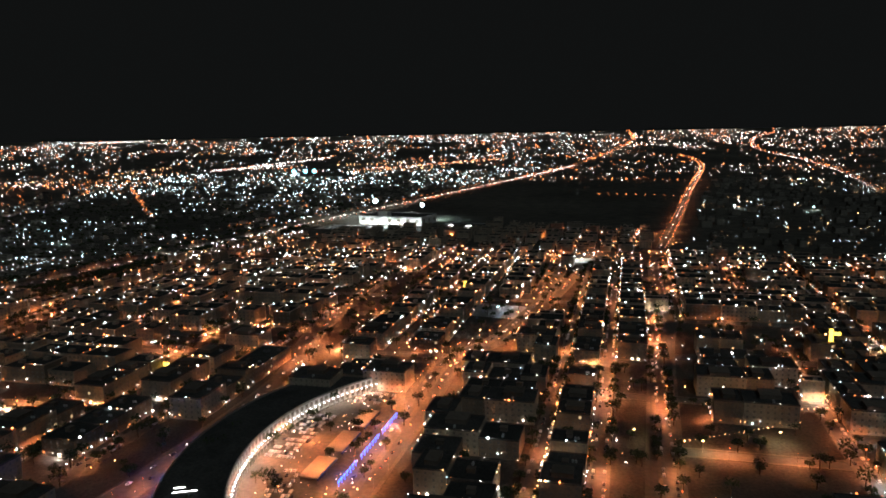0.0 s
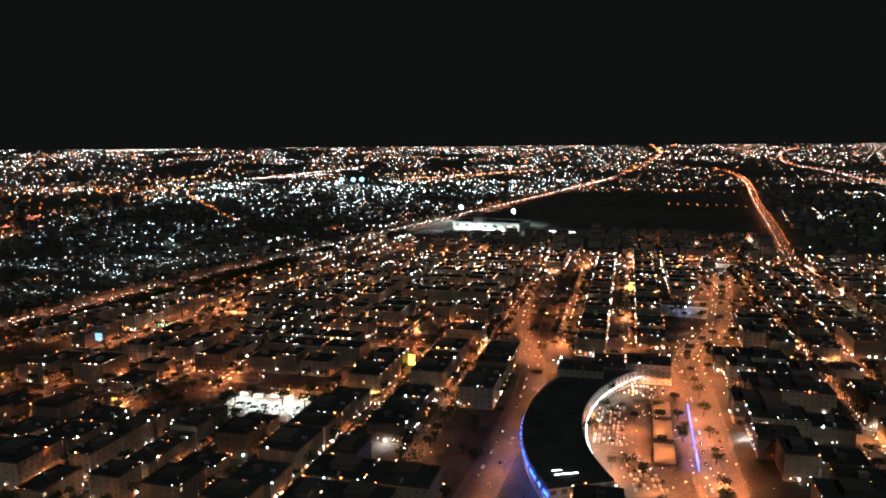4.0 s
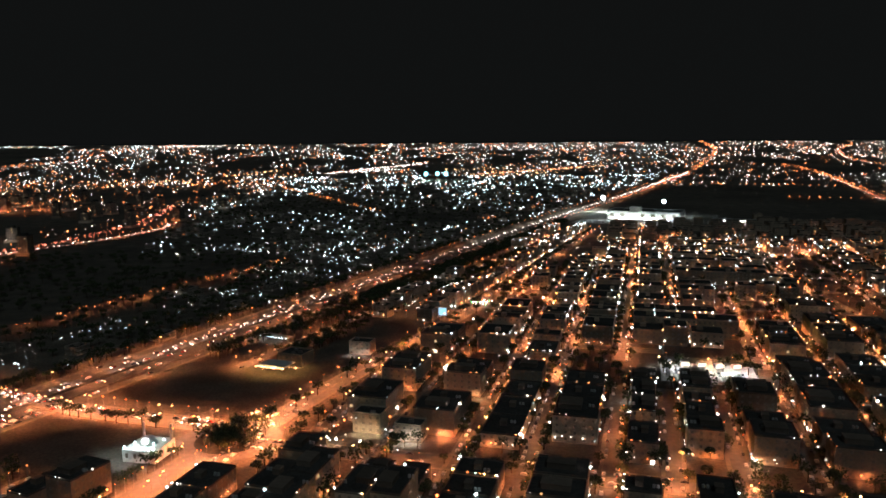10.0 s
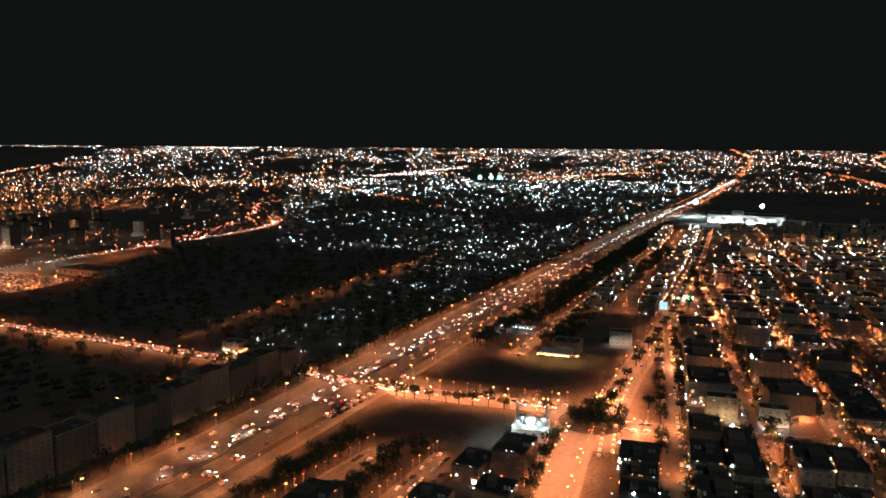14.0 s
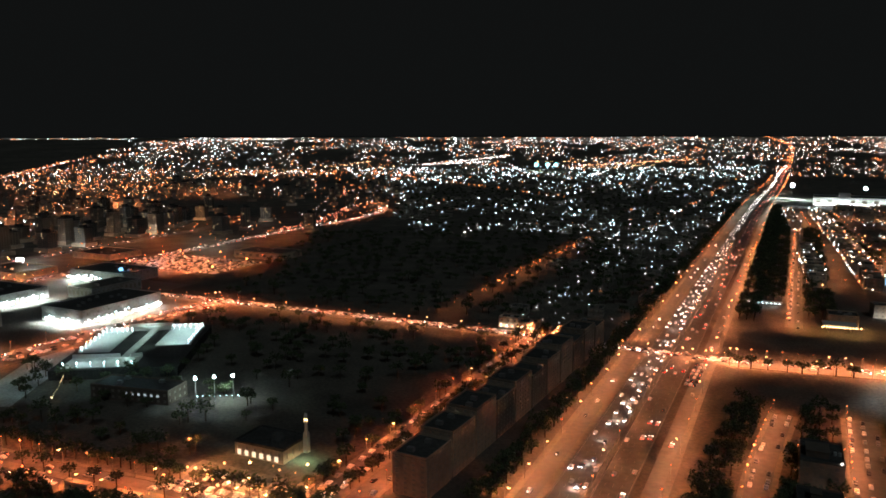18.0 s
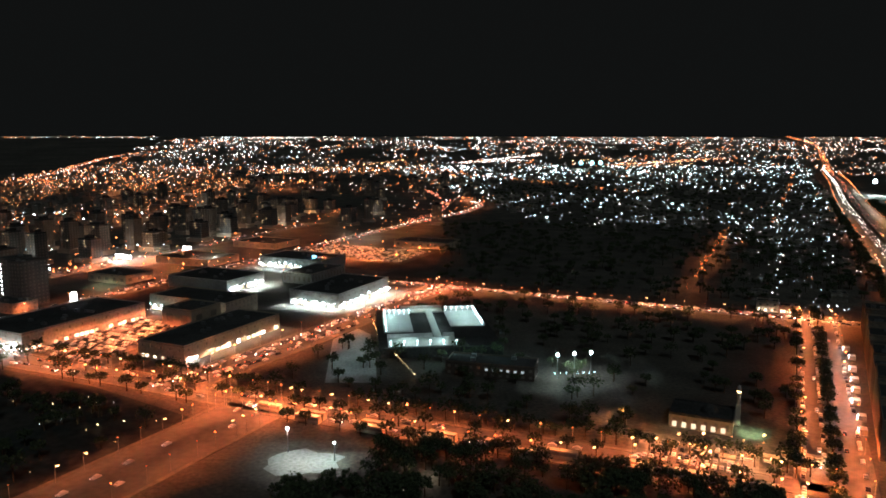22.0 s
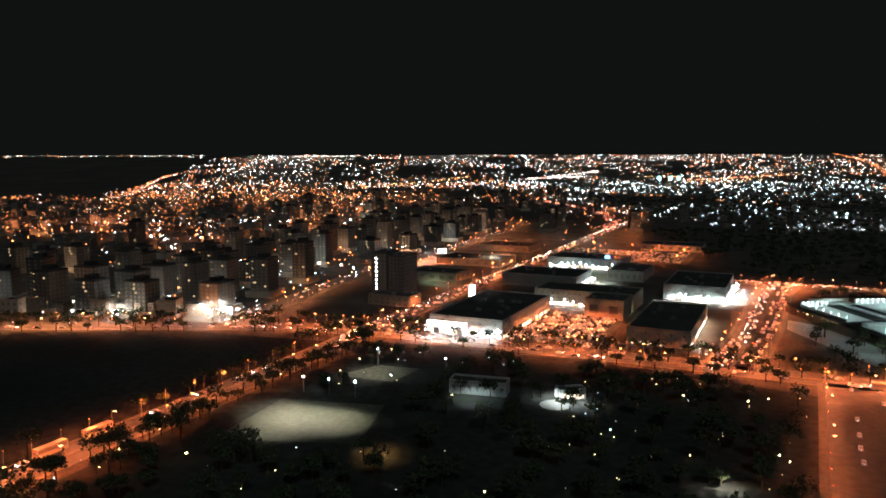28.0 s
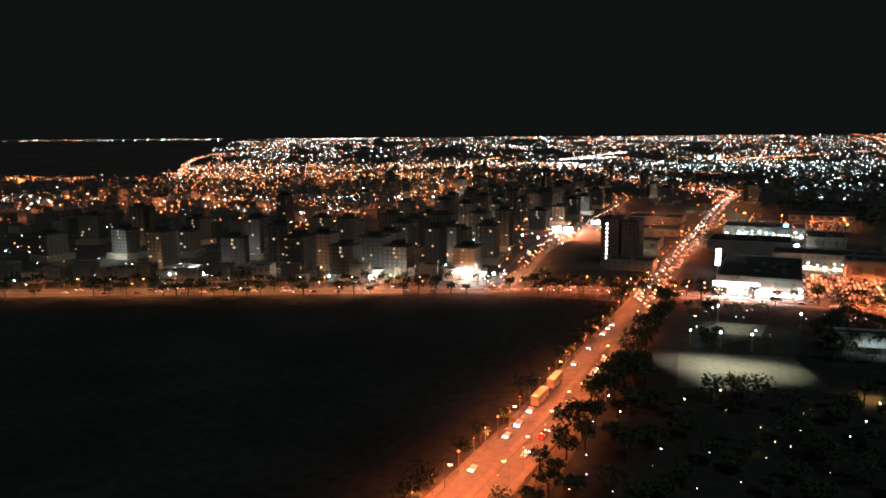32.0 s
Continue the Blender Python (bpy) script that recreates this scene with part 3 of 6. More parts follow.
def simple_block(w, d, h, r):
    """Walls, roof, parapet, stairhouse and window panes for a block far off."""
    out = [(-w / 2, -d / 2, 0, w / 2, d / 2, h, 0), (-w / 2 + 0.3, -d / 2 + 0.3, h, w / 2 - 0.3, d / 2 - 0.3, h + 0.1, 1)]
    for x0, y0, x1, y1 in ((-w / 2, -d / 2, w / 2, -d / 2 + 0.3), (-w / 2, d / 2 - 0.3, w / 2, d / 2), (-w / 2, -d / 2 + 0.3, -w / 2 + 0.3, d / 2 - 0.3), (w / 2 - 0.3, -d / 2 + 0.3, w / 2, d / 2 - 0.3)):
        out.append((x0, y0, h, x1, y1, h + 1.3, 0))
    sx, sy = r.uniform(-w / 5, w / 5), r.uniform(-d / 4, d / 4)
    out.append((sx - 2.4, sy - 3, h + 0.1, sx + 2.4, sy + 3, h + 3.2, 0))
    for f in range(int(h / 4.8 + 0.3)):
        z = f * 4.8 + 1.3
        for k in range(int(w / 5.2)):
            c = -w / 2 + (k + 0.5) * w / int(w / 5.2)
            out.append((c - 0.8, -d / 2 - 0.05, z, c + 0.8, -d / 2 + 0.05, z + 2.3, 2))
        for k in range(int(d / 5.2)):
            c = -d / 2 + (k + 0.5) * d / int(d / 5.2)
            out.append((-w / 2 - 0.05, c - 1.1, z, -w / 2 + 0.05, c + 1.1, z + 2.3, 2))
            out.append((w / 2 - 0.05, c - 1.1, z, w / 2 + 0.05, c + 1.1, z + 2.3, 2))
    return out


M_VILLA = material("villa_render", (0.24, 0.21, 0.17), 0.9, var=0.15, scales=(0.05, 0.6), island=0.4)
M_FARWALL = material("plaster_mixed", (0.36, 0.28, 0.205), 0.9, var=0.15, scales=(0.05, 0.6), island=0.4)
g = Geo()
for x, y, deg, root, w, d, h in apartments[NEAR:]:
    oriented(g, x, y, deg, simple_block(w, d, h, RNG))


def east_band(x, y):
    """Blocks between the store, the long road and the dark field."""
    return right_of_s(x, y, 24) and y > 1290 and x < 430 + (y - 1333) * 0.42 - 25 and y < 1975 - (x - 47) * 0.62 and not (x < 190 and y > 1790)


for a in range(1240, 2150, 46):
    for b in range(-760, 560, 40):
        x, y = ab(a + RNG.uniform(-6, 6), b + RNG.uniform(-6, 6))
        if east_band(x, y) and inv(x, y)[0] > 1412 and clear(x, y, 12) and RNG.random() < 0.8:
            oriented(g, x, y, RNG.choice([-16, 74]), simple_block(RNG.uniform(18, 30), RNG.uniform(20, 38), RNG.choice([10, 14.4, 14.4, 19.2]), RNG))
thing("far_apartment_blocks", g, [M_FARWALL, M_ROOF, M_GLASS], label="dense rows of low flat-roofed apartment blocks further off", category="building", kind="stuff")

# ---------- street lamps and their light ----------
LIGHTS = {}


def spot(x, y, z, colour, power, radius=0.6, angle=174, name="street_light"):
    key = (colour, round(power), angle)
    if key not in LIGHTS:
        l = bpy.data.lights.new(name, "SPOT")
        l.color, l.energy, l.shadow_soft_size, l.spot_size, l.spot_blend = colour, power * UNIT ** 2, radius, radians(angle), 0.45
        LIGHTS[key] = l
    ob = new(name, LIGHTS[key])
    ob.location = (x * UNIT, y * UNIT, z * UNIT)
    return ob


g = Geo()
g.tube(0, 0, 0, 9.4, 0.14, 0.08, 6)
g.box(-0.05, 0, 9.3, 0.05, 2.3, 9.42)
LAMP = thing("street_lamp", g, [M_STEEL], label="tall steel street lamp with glowing orange sodium head", category="street lamp", group="street lamps")
g = Geo()
g.box(-0.22, 1.7, 9.28, 0.22, 2.9, 9.55, taper=0.08)
LAMP_HEAD = part("head", g, [M_STEEL], LAMP)
g = Geo()
g.box(-0.42, 1.75, 8.85, 0.42, 2.75, 9.27, taper=-0.1)
part("lamp_glass", g, [G_SODIUM], LAMP_HEAD, "glowing orange glass")
LAMP_FREE = [True]
LAMP_N = [0]
lamp_posts = []
LAMP_SHARE = 0.34
lamp_dots = []   # lamps too far off to build singly


def lamps(line, off, step, power, built=True, colour=SODIUM, light_every=1, limit=None, uneven=False):
    for i, (x, y, dx, dy) in enumerate(resample(line, step)):
        px, py = x + dy * off, y - dx * off
        if limit and not limit(px, py):
            continue
        jx, jy = RNG.uniform(-2, 2), RNG.uniform(-2, 2)
        px, py = px + dx * jx, py + dy * jx
        z = rise(py)
        deg = math.degrees(math.atan2(dy, dx)) + (0 if off > 0 else 180)
        if built and LAMP_N[0] < 250 and RNG.random() < LAMP_SHARE:
            LAMP_N[0] += 1
            m = at(px, py, z, deg)
            if LAMP_FREE[0]:
                LAMP_FREE[0] = False
                LAMP.matrix_world = m
            else:
                copy_thing(LAMP, m)
        else:
            lamp_dots.append((px, py, z + 9))
            if py < 1000:
                lamp_posts.append((px, py, z))
        if power and i % light_every == 0:
            s = -1 if off > 0 else 1
            k = RNG.choice([0.0, 0.3, 0.6, 1.2, 2.2]) if uneven else RNG.uniform(0.75, 1.25)
            if not k:
                continue
            spot(px + dy * s * 2.2, py - dx * s * 2.2, z + 8.7, colour, power * k // 2000 * 2000 + 1000)


P = 11000
near_hw = [p for p in HWL if p[1] < 1250]
mid_hw = [p for p in HWL if 1150 < p[1] < 3600]
far_hw = [p for p in HWL if p[1] > 3500]
lamps(near_hw, -35, 38, P * 1.5)
lamps(near_hw, 35, 38, P * 1.5)
lamps(near_hw, 1.0, 42, P * 0.9)
for o in (-35, 35):
    lamps(mid_hw, o, 45, P * 1.6, False, light_every=2, limit=lambda x, y: not 1480 < y < 2500)
    # lamp light made paler here to imitate white spill from the store floods
    lamps(mid_hw, o, 45, P * 1.6, False, colour=(1.0, 0.80, 0.60), light_every=2, limit=lambda x, y: 1480 < y < 2500)
lamps(far_hw, -15, 120, 0, False)
lamps(far_hw, 15, 120, 0, False)
lamps(far_hw, 0, 110, 0, False)
for line, half, step, pw in ((AVENUE_B, 15, 34, P * 1.3), (ROAD_X, 10, 36, P), (STREET_S, 9, 36, P * 0.9), (ROAD_SR, 9, 44, P * 0.6), (ROAD_A[:11], 12, 36, P * 0.6), (ROAD_G, 20, 31, P * 0.4), (ROAD_D[:7], 10, 36, P * 0.7), (ROAD_N, 13, 38, P * 0.9), (ROAD_M, 16, 40, P * 1.4)):
    ln = smooth(line)
    tint = RED_SODIUM if ln[0][0] < -1220 or line == ROAD_D[:7] else SODIUM
    lamps(ln, half, step, pw, True, tint, limit=lambda x, y: y < 1200)
    lamps(ln, -half, step, pw, True, tint, limit=lambda x, y: y < 1200)
for line, half, step, pw in ((ROAD_C, 9, 30, P * 0.8), (ROAD_E, 9, 36, P * 0.8), (ROAD_W, 11, 36, P), (ROAD_V, 11, 36, P * 0.9), (ROAD_A[10:], 12, 30, P * 1.2), (ROAD_A[10:], -12, 34, P), (ROAD_Q, 8, 40, P)):
    lamps(smooth(line), half, step, pw, True, limit=lambda x, y: y < 1200)
for line in (ROAD_D, ROAD_R, ROAD_W, STREET_S):
    for o in (11, -11):
        lamps(smooth(line), o, 45, P * 1.8, False, light_every=3, limit=lambda x, y: y > 1200)
for line, pw, stp in ((FAR_L, 0, 95), (FAR_L2, 0, 170), (FAR_L3, 0, 170), (FAR_L4, 0, 170), (FAR_R, 0, 100)):
    for o in (12, -12):
        lamps(smooth(line), o, stp, pw, False, light_every=4)
for ln, b in LANES:
    lamps(ln, 5.5, 38, P * 0.8, True, limit=lambda x, y: right_of_s(x, y, 4) and y < 560, uneven=True)
    lamps(ln, 5.5, 38, P * 1.5, True, limit=lambda x, y: right_of_s(x, y, 4) and 560 <= y < 780, uneven=True)
    lamps(ln, 5.5, 48, P * 5.5, False, limit=lambda x, y: right_of_s(x, y, 4) and y >= 780, light_every=2, uneven=True)
for a, b0, b1 in CROSS:
    ln = [ab(a, b0), ab(a, b1)]
    lamps(ln, 6.5, 42, P * 1.9, a < 700, limit=lambda x, y: right_of_s(x, y, 4), light_every=1 if a < 700 else 2, uneven=True)
ROT = [(ROUND[0] + 39 * math.cos(t * math.pi / 5), ROUND[1] + 39 * math.sin(t * math.pi / 5)) for t in range(11)]
lamps(ROT, 0.5, 40, P * 0.8)
lamps(shift(STREET_S[3:], -62), 5.5, 34, P, True)
lamps(smooth(LANE_1), -5.5, 30, P * 0.9, True)
lamps(smooth(ALLEY_1), 6, 38, P * 0.3, True)
lamps(smooth(ALLEY_2), 9, 38, P * 0.3, True)


# ---------- many small lights ----------
def dots(name, pts, size, mat, label, grow=True):
    """Small lamps, as far clusters; size in metres, swollen with distance to mimic lens bloom."""
    g = Geo()
    for x, y, z in pts:
        s = size * (0.5 + 1.1 * RNG.random() ** 3) * (max(1.0, y / 850.0) if grow else 1.0) * (1.0 if y > 1000 else 1.1) * (1.0 if grow else 1.3 * max(1.0, y / 720.0))
        g.ball(x, y, z, s)
    return thing(name, g, [mat], label=label, category="lights", kind="stuff")


g = Geo()
for x, y, z in lamp_posts:
    g.tube(x, y, z, z + 8.6, 0.14, 0.09, 4)
thing("lamp_posts", g, [M_STEEL], label="slim steel posts of many further street lamps", category="street lamp", kind="stuff")
dots("street_lamp_glow", lamp_dots, 0.5, F_SODIUM, "distant rows of glowing orange street lamps")


def scatter(n, x0, x1, y0, y1, z0=2.0, z1=6.0, test=None, power=1.0):
    out = []
    while len(out) < n:
        y = y0 + (y1 - y0) * RNG.random() ** power
        x = RNG.uniform(x0, x1)
        if y0 > 600:
            if RNG.random() < 0.45:   # lamps in rows along the street grid
                u, v = x * 0.407 + y * 0.914, x * 0.914 - y * 0.407
                if RNG.random() < 0.5:
                    v = round(v / 105.0) * 105.0 + RNG.uniform(-4, 4)
                else:
                    u = round(u / 170.0) * 170.0 + RNG.uniform(-4, 4)
                x, y = u * 0.407 + v * 0.914, u * 0.914 - v * 0.407
            if not y0 < y < y1:
                continue
            thin = noise.noise((x / 330.0, y / 520.0, 3.3)) + 0.5 * noise.noise((x / 90.0, y / 160.0, 8.1))
            if thin < RNG.uniform(-0.30, 0.30):
                continue
        if test and not test(x, y):
            n -= 0.2
            continue
        out.append((x, y, rise(y) + RNG.uniform(z0, z1)))
    return out


def west_of_hw(x, y):
    """Left of the highway."""
    return x < -1175 + (y - 130) * 0.466 - 50


def villa_zone(x, y):
    return west_of_hw(x, y) and not (y < 1340 and x < -1122 + (y - 650) * 0.33) and not (x < -1350 and y < 1500) and x > -1150 - (y - 1000) * 0.2


dots("villa_lights", scatter(1900, -1900, 1100, 640, 4500, test=villa_zone, power=1.5), 0.58, F_COOL, "scattered cool white house lamps")
dots("villa_lights", scatter(500, -1900, 1100, 640, 4500, test=villa_zone, power=1.5), 0.45, F_WHITE, "scattered white house lamps")
dots("villa_lights", scatter(200, -1130, -560, 650, 1500, test=villa_zone), 0.5, F_WHITE, "scattered white lamps of near villas")
dots("villa_lights", scatter(200, -1130, -560, 650, 1500, test=villa_zone), 0.5, F_COOL, "scattered cool lamps of near villas")
dots("villa_lights", scatter(300, -1900, 1100, 640, 4500, test=villa_zone, power=1.5), 0.45, F_SODIUM, "scattered orange house lamps")


def district(x, y):
    return right_of_s(x, y, 20) and not any((ox - x) ** 2 + (oy - y) ** 2 < orad ** 2 for ox, oy, orad in OPEN)


dots("shop_lights", scatter(420, -850, 560, 250, 1500, 1.5, 4, test=district), 0.42, F_WHITE, "small white lamps at doors and shops", False)
dots("shop_lights", scatter(330, -850, 560, 250, 1500, 1.5, 4, test=district), 0.42, F_COOL, "small cool lamps on yards and roofs", False)
dots("shop_lights", scatter(480, -850, 560, 250, 1500, 1.5, 4, test=district), 0.42, F_WARM, "small warm lamps at doors and yards", False)


def eaves(share, z0, z1):
    """Lamps on the fronts and yards of the blocks."""
    out = []
    for x, y, deg, root, w, d, h in apartments:
        n = max(3, round((w + d) / 11))
        for _ in range(n):
            if RNG.random() < share:
                f = RNG.choice([0, 0, 1, 3])
                s = RNG.uniform(-0.5, 0.5)
                lx, ly = ((s * w, -d / 2 - 0.8) if f == 0 else ((w / 2 + 0.8) * (1 if f == 1 else -1), s * d))
                c, t = math.cos(radians(deg)), math.sin(radians(deg))
                out.append((x + lx * c - ly * t, y + lx * t + ly * c, RNG.choice([RNG.uniform(z0, z1), RNG.uniform(z0, z1), h + 1.6])))
    return out


dots("wall_lamps", eaves(0.6, 2, 5), 0.46, F_SODIUM, "small orange lamps on house fronts", False)
dots("wall_lamps", eaves(0.7, 2, 5), 0.44, F_WARM, "small warm lamps on house fronts", False)
dots("wall_lamps", eaves(0.75, 2, 5), 0.5, F_WHITE, "small white lamps on house fronts", False)
dots("wall_lamps", eaves(0.65, 2, 5), 0.5, F_COOL, "small cool lamps on house fronts", False)


def east_of_r(x, y):
    return x > 441 + (y - 1333) * 0.42 + 50


def east_far(x, y):
    return not west_of_hw(x, y) and y > 3300 + (x - 700) * -0.45


dots("district_lights", scatter(330, -300, 900, 1290, 2100, 2, 12, test=east_band), 0.42, F_WARM, "warm lamps of blocks before a dark field")
dots("district_lights", scatter(300, -300, 900, 1290, 2100, 2, 12, test=east_band), 0.42, F_SODIUM, "orange lamps of blocks before a dark field")
dots("district_lights", scatter(260, -300, 900, 1290, 2100, 2, 12, test=east_band), 0.45, F_COOL, "cool lamps of blocks before a dark field")
for x, y, z in scatter(90, -300, 900, 1290, 2100, 9, 9.5, test=east_band):
    spot(x, y, z, SODIUM, RNG.choice([9000, 19000, 35000]))
dots("district_lights", scatter(620, 200, 2400, 1250, 3400, test=east_of_r), 0.45, F_WARM, "warm lamps of distant blocks")
dots("district_lights", scatter(900, 200, 2400, 1250, 3400, test=east_of_r), 0.5, F_COOL, "white lamps of distant blocks")
dots("district_lights", scatter(1300, 0, 5600, 3200, 8100, test=east_far, power=0.75), 0.42, F_SODIUM, "orange lamps of a distant district")
dots("district_lights", scatter(2100, 0, 5600, 3000, 8100, test=east_far, power=0.75), 0.42, F_WHITE, "white lamps of a distant district")
dots("field_lamps", [(640 + 262 * t / 9, 2600 - 133 * t / 9, 8) for t in range(10)] + [(692 + 537 * t / 19, 3487 - 328 * t / 19, 8) for t in range(20)], 0.55, F_SODIUM, "lamp row across a dark field")


def far_mid(x, y):
    return west_of_hw(x, y) and not (x < -3250 - 0.3 * (y - 3200) and y < 7900)


dots("suburb_lights", scatter(2100, -8000, 2000, 3500, 8150, test=far_mid, power=0.75), 0.38, F_WHITE, "white lamps of far suburbs")
dots("suburb_lights", scatter(1700, -8000, 2000, 3500, 8150, test=far_mid, power=0.75), 0.46, F_SODIUM, "orange lamps of far suburbs")
dots("suburb_lights", scatter(1300, -8000, 2000, 3500, 8150, test=far_mid, power=0.75), 0.48, F_COOL, "cool lamps of far suburbs")


def nw(x, y):
    return x < -1350 - (y - 1500) * 0.02 and not (x < -3100 - 0.3 * (y - 2600) and y > 2440) and not (y < 2350 and x > -1200)


dots("tower_district_lights", scatter(1600, -4800, -1300, 1300, 4000, 6, 22, test=nw), 0.5, F_SODIUM, "orange lamps between high-rise towers")
dots("tower_district_lights", scatter(900, -4800, -1300, 1300, 4000, 6, 24, test=nw), 0.5, F_WHITE, "white lamps between high-rise towers")
dots("tower_district_lights", scatter(800, -3100, -1700, 640, 1500, 3, 16, test=lambda x, y: x < -1966 + (y - 548) * 0.34 + 20), 0.62, F_SODIUM, "orange lamps at the feet of towers", False)
dots("tower_district_lights", scatter(520, -3100, -1700, 620, 1500, 3, 16, test=lambda x, y: x < -1966 + (y - 548) * 0.34 + 20), 0.62, F_COOL, "cool lamps at the feet of towers", False)


def behind_towers(x, y):
    return x < -2000 + (y - 1300) * 0.12 and not (x < -3100 - 0.3 * (y - 2600) and y > 2440)


dots("town_lights", scatter(1500, -4700, -1700, 1050, 2700, 12, 26, test=behind_towers), 0.4, F_SODIUM, "orange lamps of a town behind the towers")
dots("town_lights", scatter(450, -4700, -1700, 1050, 2700, 12, 26, test=behind_towers), 0.45, F_WARM, "warm lamps of a town behind the towers")
for x, y, z in scatter(70, -3600, -1900, 1050, 2500, 24, 26, test=behind_towers):
    spot(x, y, z, SODIUM, RNG.choice([40000, 90000, 160000]))


def row(x0, y0, x1, y1, n, spread, z0=4, z1=9):
    out = []
    for _ in range(n):
        t = RNG.random()
        x, y = x0 + (x1 - x0) * t + RNG.uniform(-spread, spread), y0 + (y1 - y0) * t + RNG.uniform(-spread, spread)
        out.append((x, y, rise(y) + RNG.uniform(z0, z1)))
    return out


dots("apron_lights", row(-1372, 4731, -712, 5700, 190, 40) + row(-1322, 4774, -900, 5100, 90, 35), 0.42, F_WHITE, "long dense row of white apron lamps")
dots("apron_lights", row(-1372, 4731, -712, 5700, 80, 40) + row(-426, 4600, 580, 5285, 120, 40), 0.42, F_RED, "dense row of reddish apron lamps")
dots("apron_lights", row(-426, 4560, 580, 5285, 150, 40) + row(-426, 4400, 152, 4680, 60, 30) + row(-600, 5000, -100, 5100, 30, 30), 0.42, F_WARM, "dense row of warm apron lamps")
dots("stream_lights", row(-2900, 2930, -2300, 3500, 30, 20) + row(-2300, 3500, -1494, 4640, 60, 25) + row(-2237, 3904, -1741, 5072, 50, 25), 0.5, F_WARM, "row of warm lamps along a far road")
dots("skyline_lights", row(-3600, 7850, -2950, 7900, 120, 20, 2, 14), 0.42, F_WHITE, "long bright white strip on the skyline")
dots("skyline_lights", row(-8000, 8120, 5600, 8120, 90, 60, 0, 8), 0.2, F_WARM, "lamp line along the skyline")
dots("skyline_lights", row(-500, 7600, 2400, 7700, 150, 80, 0, 10), 0.36, F_WHITE, "white lamp line along the skyline")
dots("lamp_lane", row(-1383, 3476, -813, 2178, 90, 8), 0.5, F_SODIUM, "orange lamps along a far lane")
dots("lamp_lane", row(-1515, 2406, -1414, 1885, 60, 12) + row(-1435, 1544, -1494, 1346, 60, 12) + row(-1414, 1885, -1435, 1544, 60, 12), 0.6, F_RED, "dense red and white lamps along a street")
dots("lamp_lane", row(248, 3500, -791, 1343, 40, 6) + row(-1157, 718, -915, 1252, 34, 5), 0.5, F_SODIUM, "orange lamps along a straight lane")

# ---------- large single buildings ----------
UX, UY = math.cos(radians(66)), math.sin(radians(66))


def uv(x, y, u, v):
    """A place u along the western grid and v to its right, from (x, y)."""
    return (x + UX * u + UY * v, y + UY * u - UX * v)


def big_building(name, label, x, y, w, d, h, deg, wall, floors=2, bw=6.0, category="building", plant=3, group="", ww=None, wh=None):
    """A flat-roofed block with recessed windows, roof, parapet and roof plant."""
    root = thing(name, block_walls(w, d, floors, h / floors, bw, ww or bw * 0.45, wh or h / floors * 0.45), [wall, M_GLASS], at(x, y, 0, deg), label, category, group)
    g = Geo()
    g.box(-w / 2, -d / 2, h, w / 2, d / 2, h + 0.15, bottom=False)
    part("roof", g, [M_ROOF], root, "dark flat roof")
    g = Geo()
    for x0, y0, x1, y1 in ((-w / 2, -d / 2, w / 2, -d / 2 + 0.4), (-w / 2, d / 2 - 0.4, w / 2, d / 2), (-w / 2, -d / 2 + 0.4, -w / 2 + 0.4, d / 2 - 0.4), (w / 2 - 0.4, -d / 2 + 0.4, w / 2, d / 2 - 0.4)):
        g.box(x0, y0, h + 0.15, x1, y1, h + 1.4)
    part("parapet", g, [wall], root)
    for k in range(plant):
        g = Geo()
        px, py = RNG.uniform(-w * 0.35, w * 0.35), RNG.uniform(-d * 0.35, d * 0.35)
        g.box(px - 1.8, py - 1.3, h + 0.15, px + 1.8, py + 1.3, h + 2.2, taper=0.1)
        part("roof_unit", g, [M_STEEL], root)
    return root


def shopfront(root, w, d, side, z, ph, s0, s1, n, mat, name="shop_window"):
    """n lit shop windows along one side: S, E, N or W, between s0 and s1."""
    for k in range(n):
        for j in (-0.24, 0.24):
            if RNG.random() < 0.14:
                continue
            s = s0 + (s1 - s0) * (k + 0.5 + j) / n
            lit = mat if name != "shop_window" else RNG.choice([mat, mat, G_SHOP, G_DIM])
            pane("SENW".index(side), w, d, s, z, (s1 - s0) / n * RNG.uniform(0.30, 0.40), ph * RNG.uniform(0.6, 0.9), lit, root, name, off=0.0)


def white_light(x, y, z, power, colour=COOL, angle=150):
    spot(x, y, z, colour, power, 0.8, angle, "white_light")


G_PALE = glow("pale_room", (0.8, 0.95, 1.0), 0.35)
G_DIM = glow("dim_shop_window", (1.0, 0.80, 0.55), 0.9)

# western shopping centre
MA = big_building("shopping_hall", "long pale shopping hall with dark flat roof and bright front", -1736, 573, 62, 120, 14, -24, M_HALL, 2, 11, ww=1.6, wh=2.0, plant=9)
shopfront(MA, 62, 120, "S", 0.6, 5.5, -31, 2, 4, G_SHOPW)
shopfront(MA, 62, 120, "S", 1.0, 3.5, 6, 30, 5, G_SHOPW)
shopfront(MA, 62, 120, "E", 0.8, 3.0, -58, 58, 12, G_SHOP)
g = Geo()
g.box(-33, -60.6, 7.2, 1, -60.1, 10.2)
part("sign_panel", g, [G_SHOPW], MA, "brightly lit white sign band")
g = Geo()
g.box(-33, -68, 6.4, 2, -60.1, 7.0)
part("canopy", g, [M_CONCRETE], MA)
for lx, ly, pw in ((-26, -70, 30000), (-12, -71, 30000), (4, -70, 22000), (20, -68, 22000)):
    white_light(*local(-1736, 573, -24, lx, ly), 11, pw * 1.3)
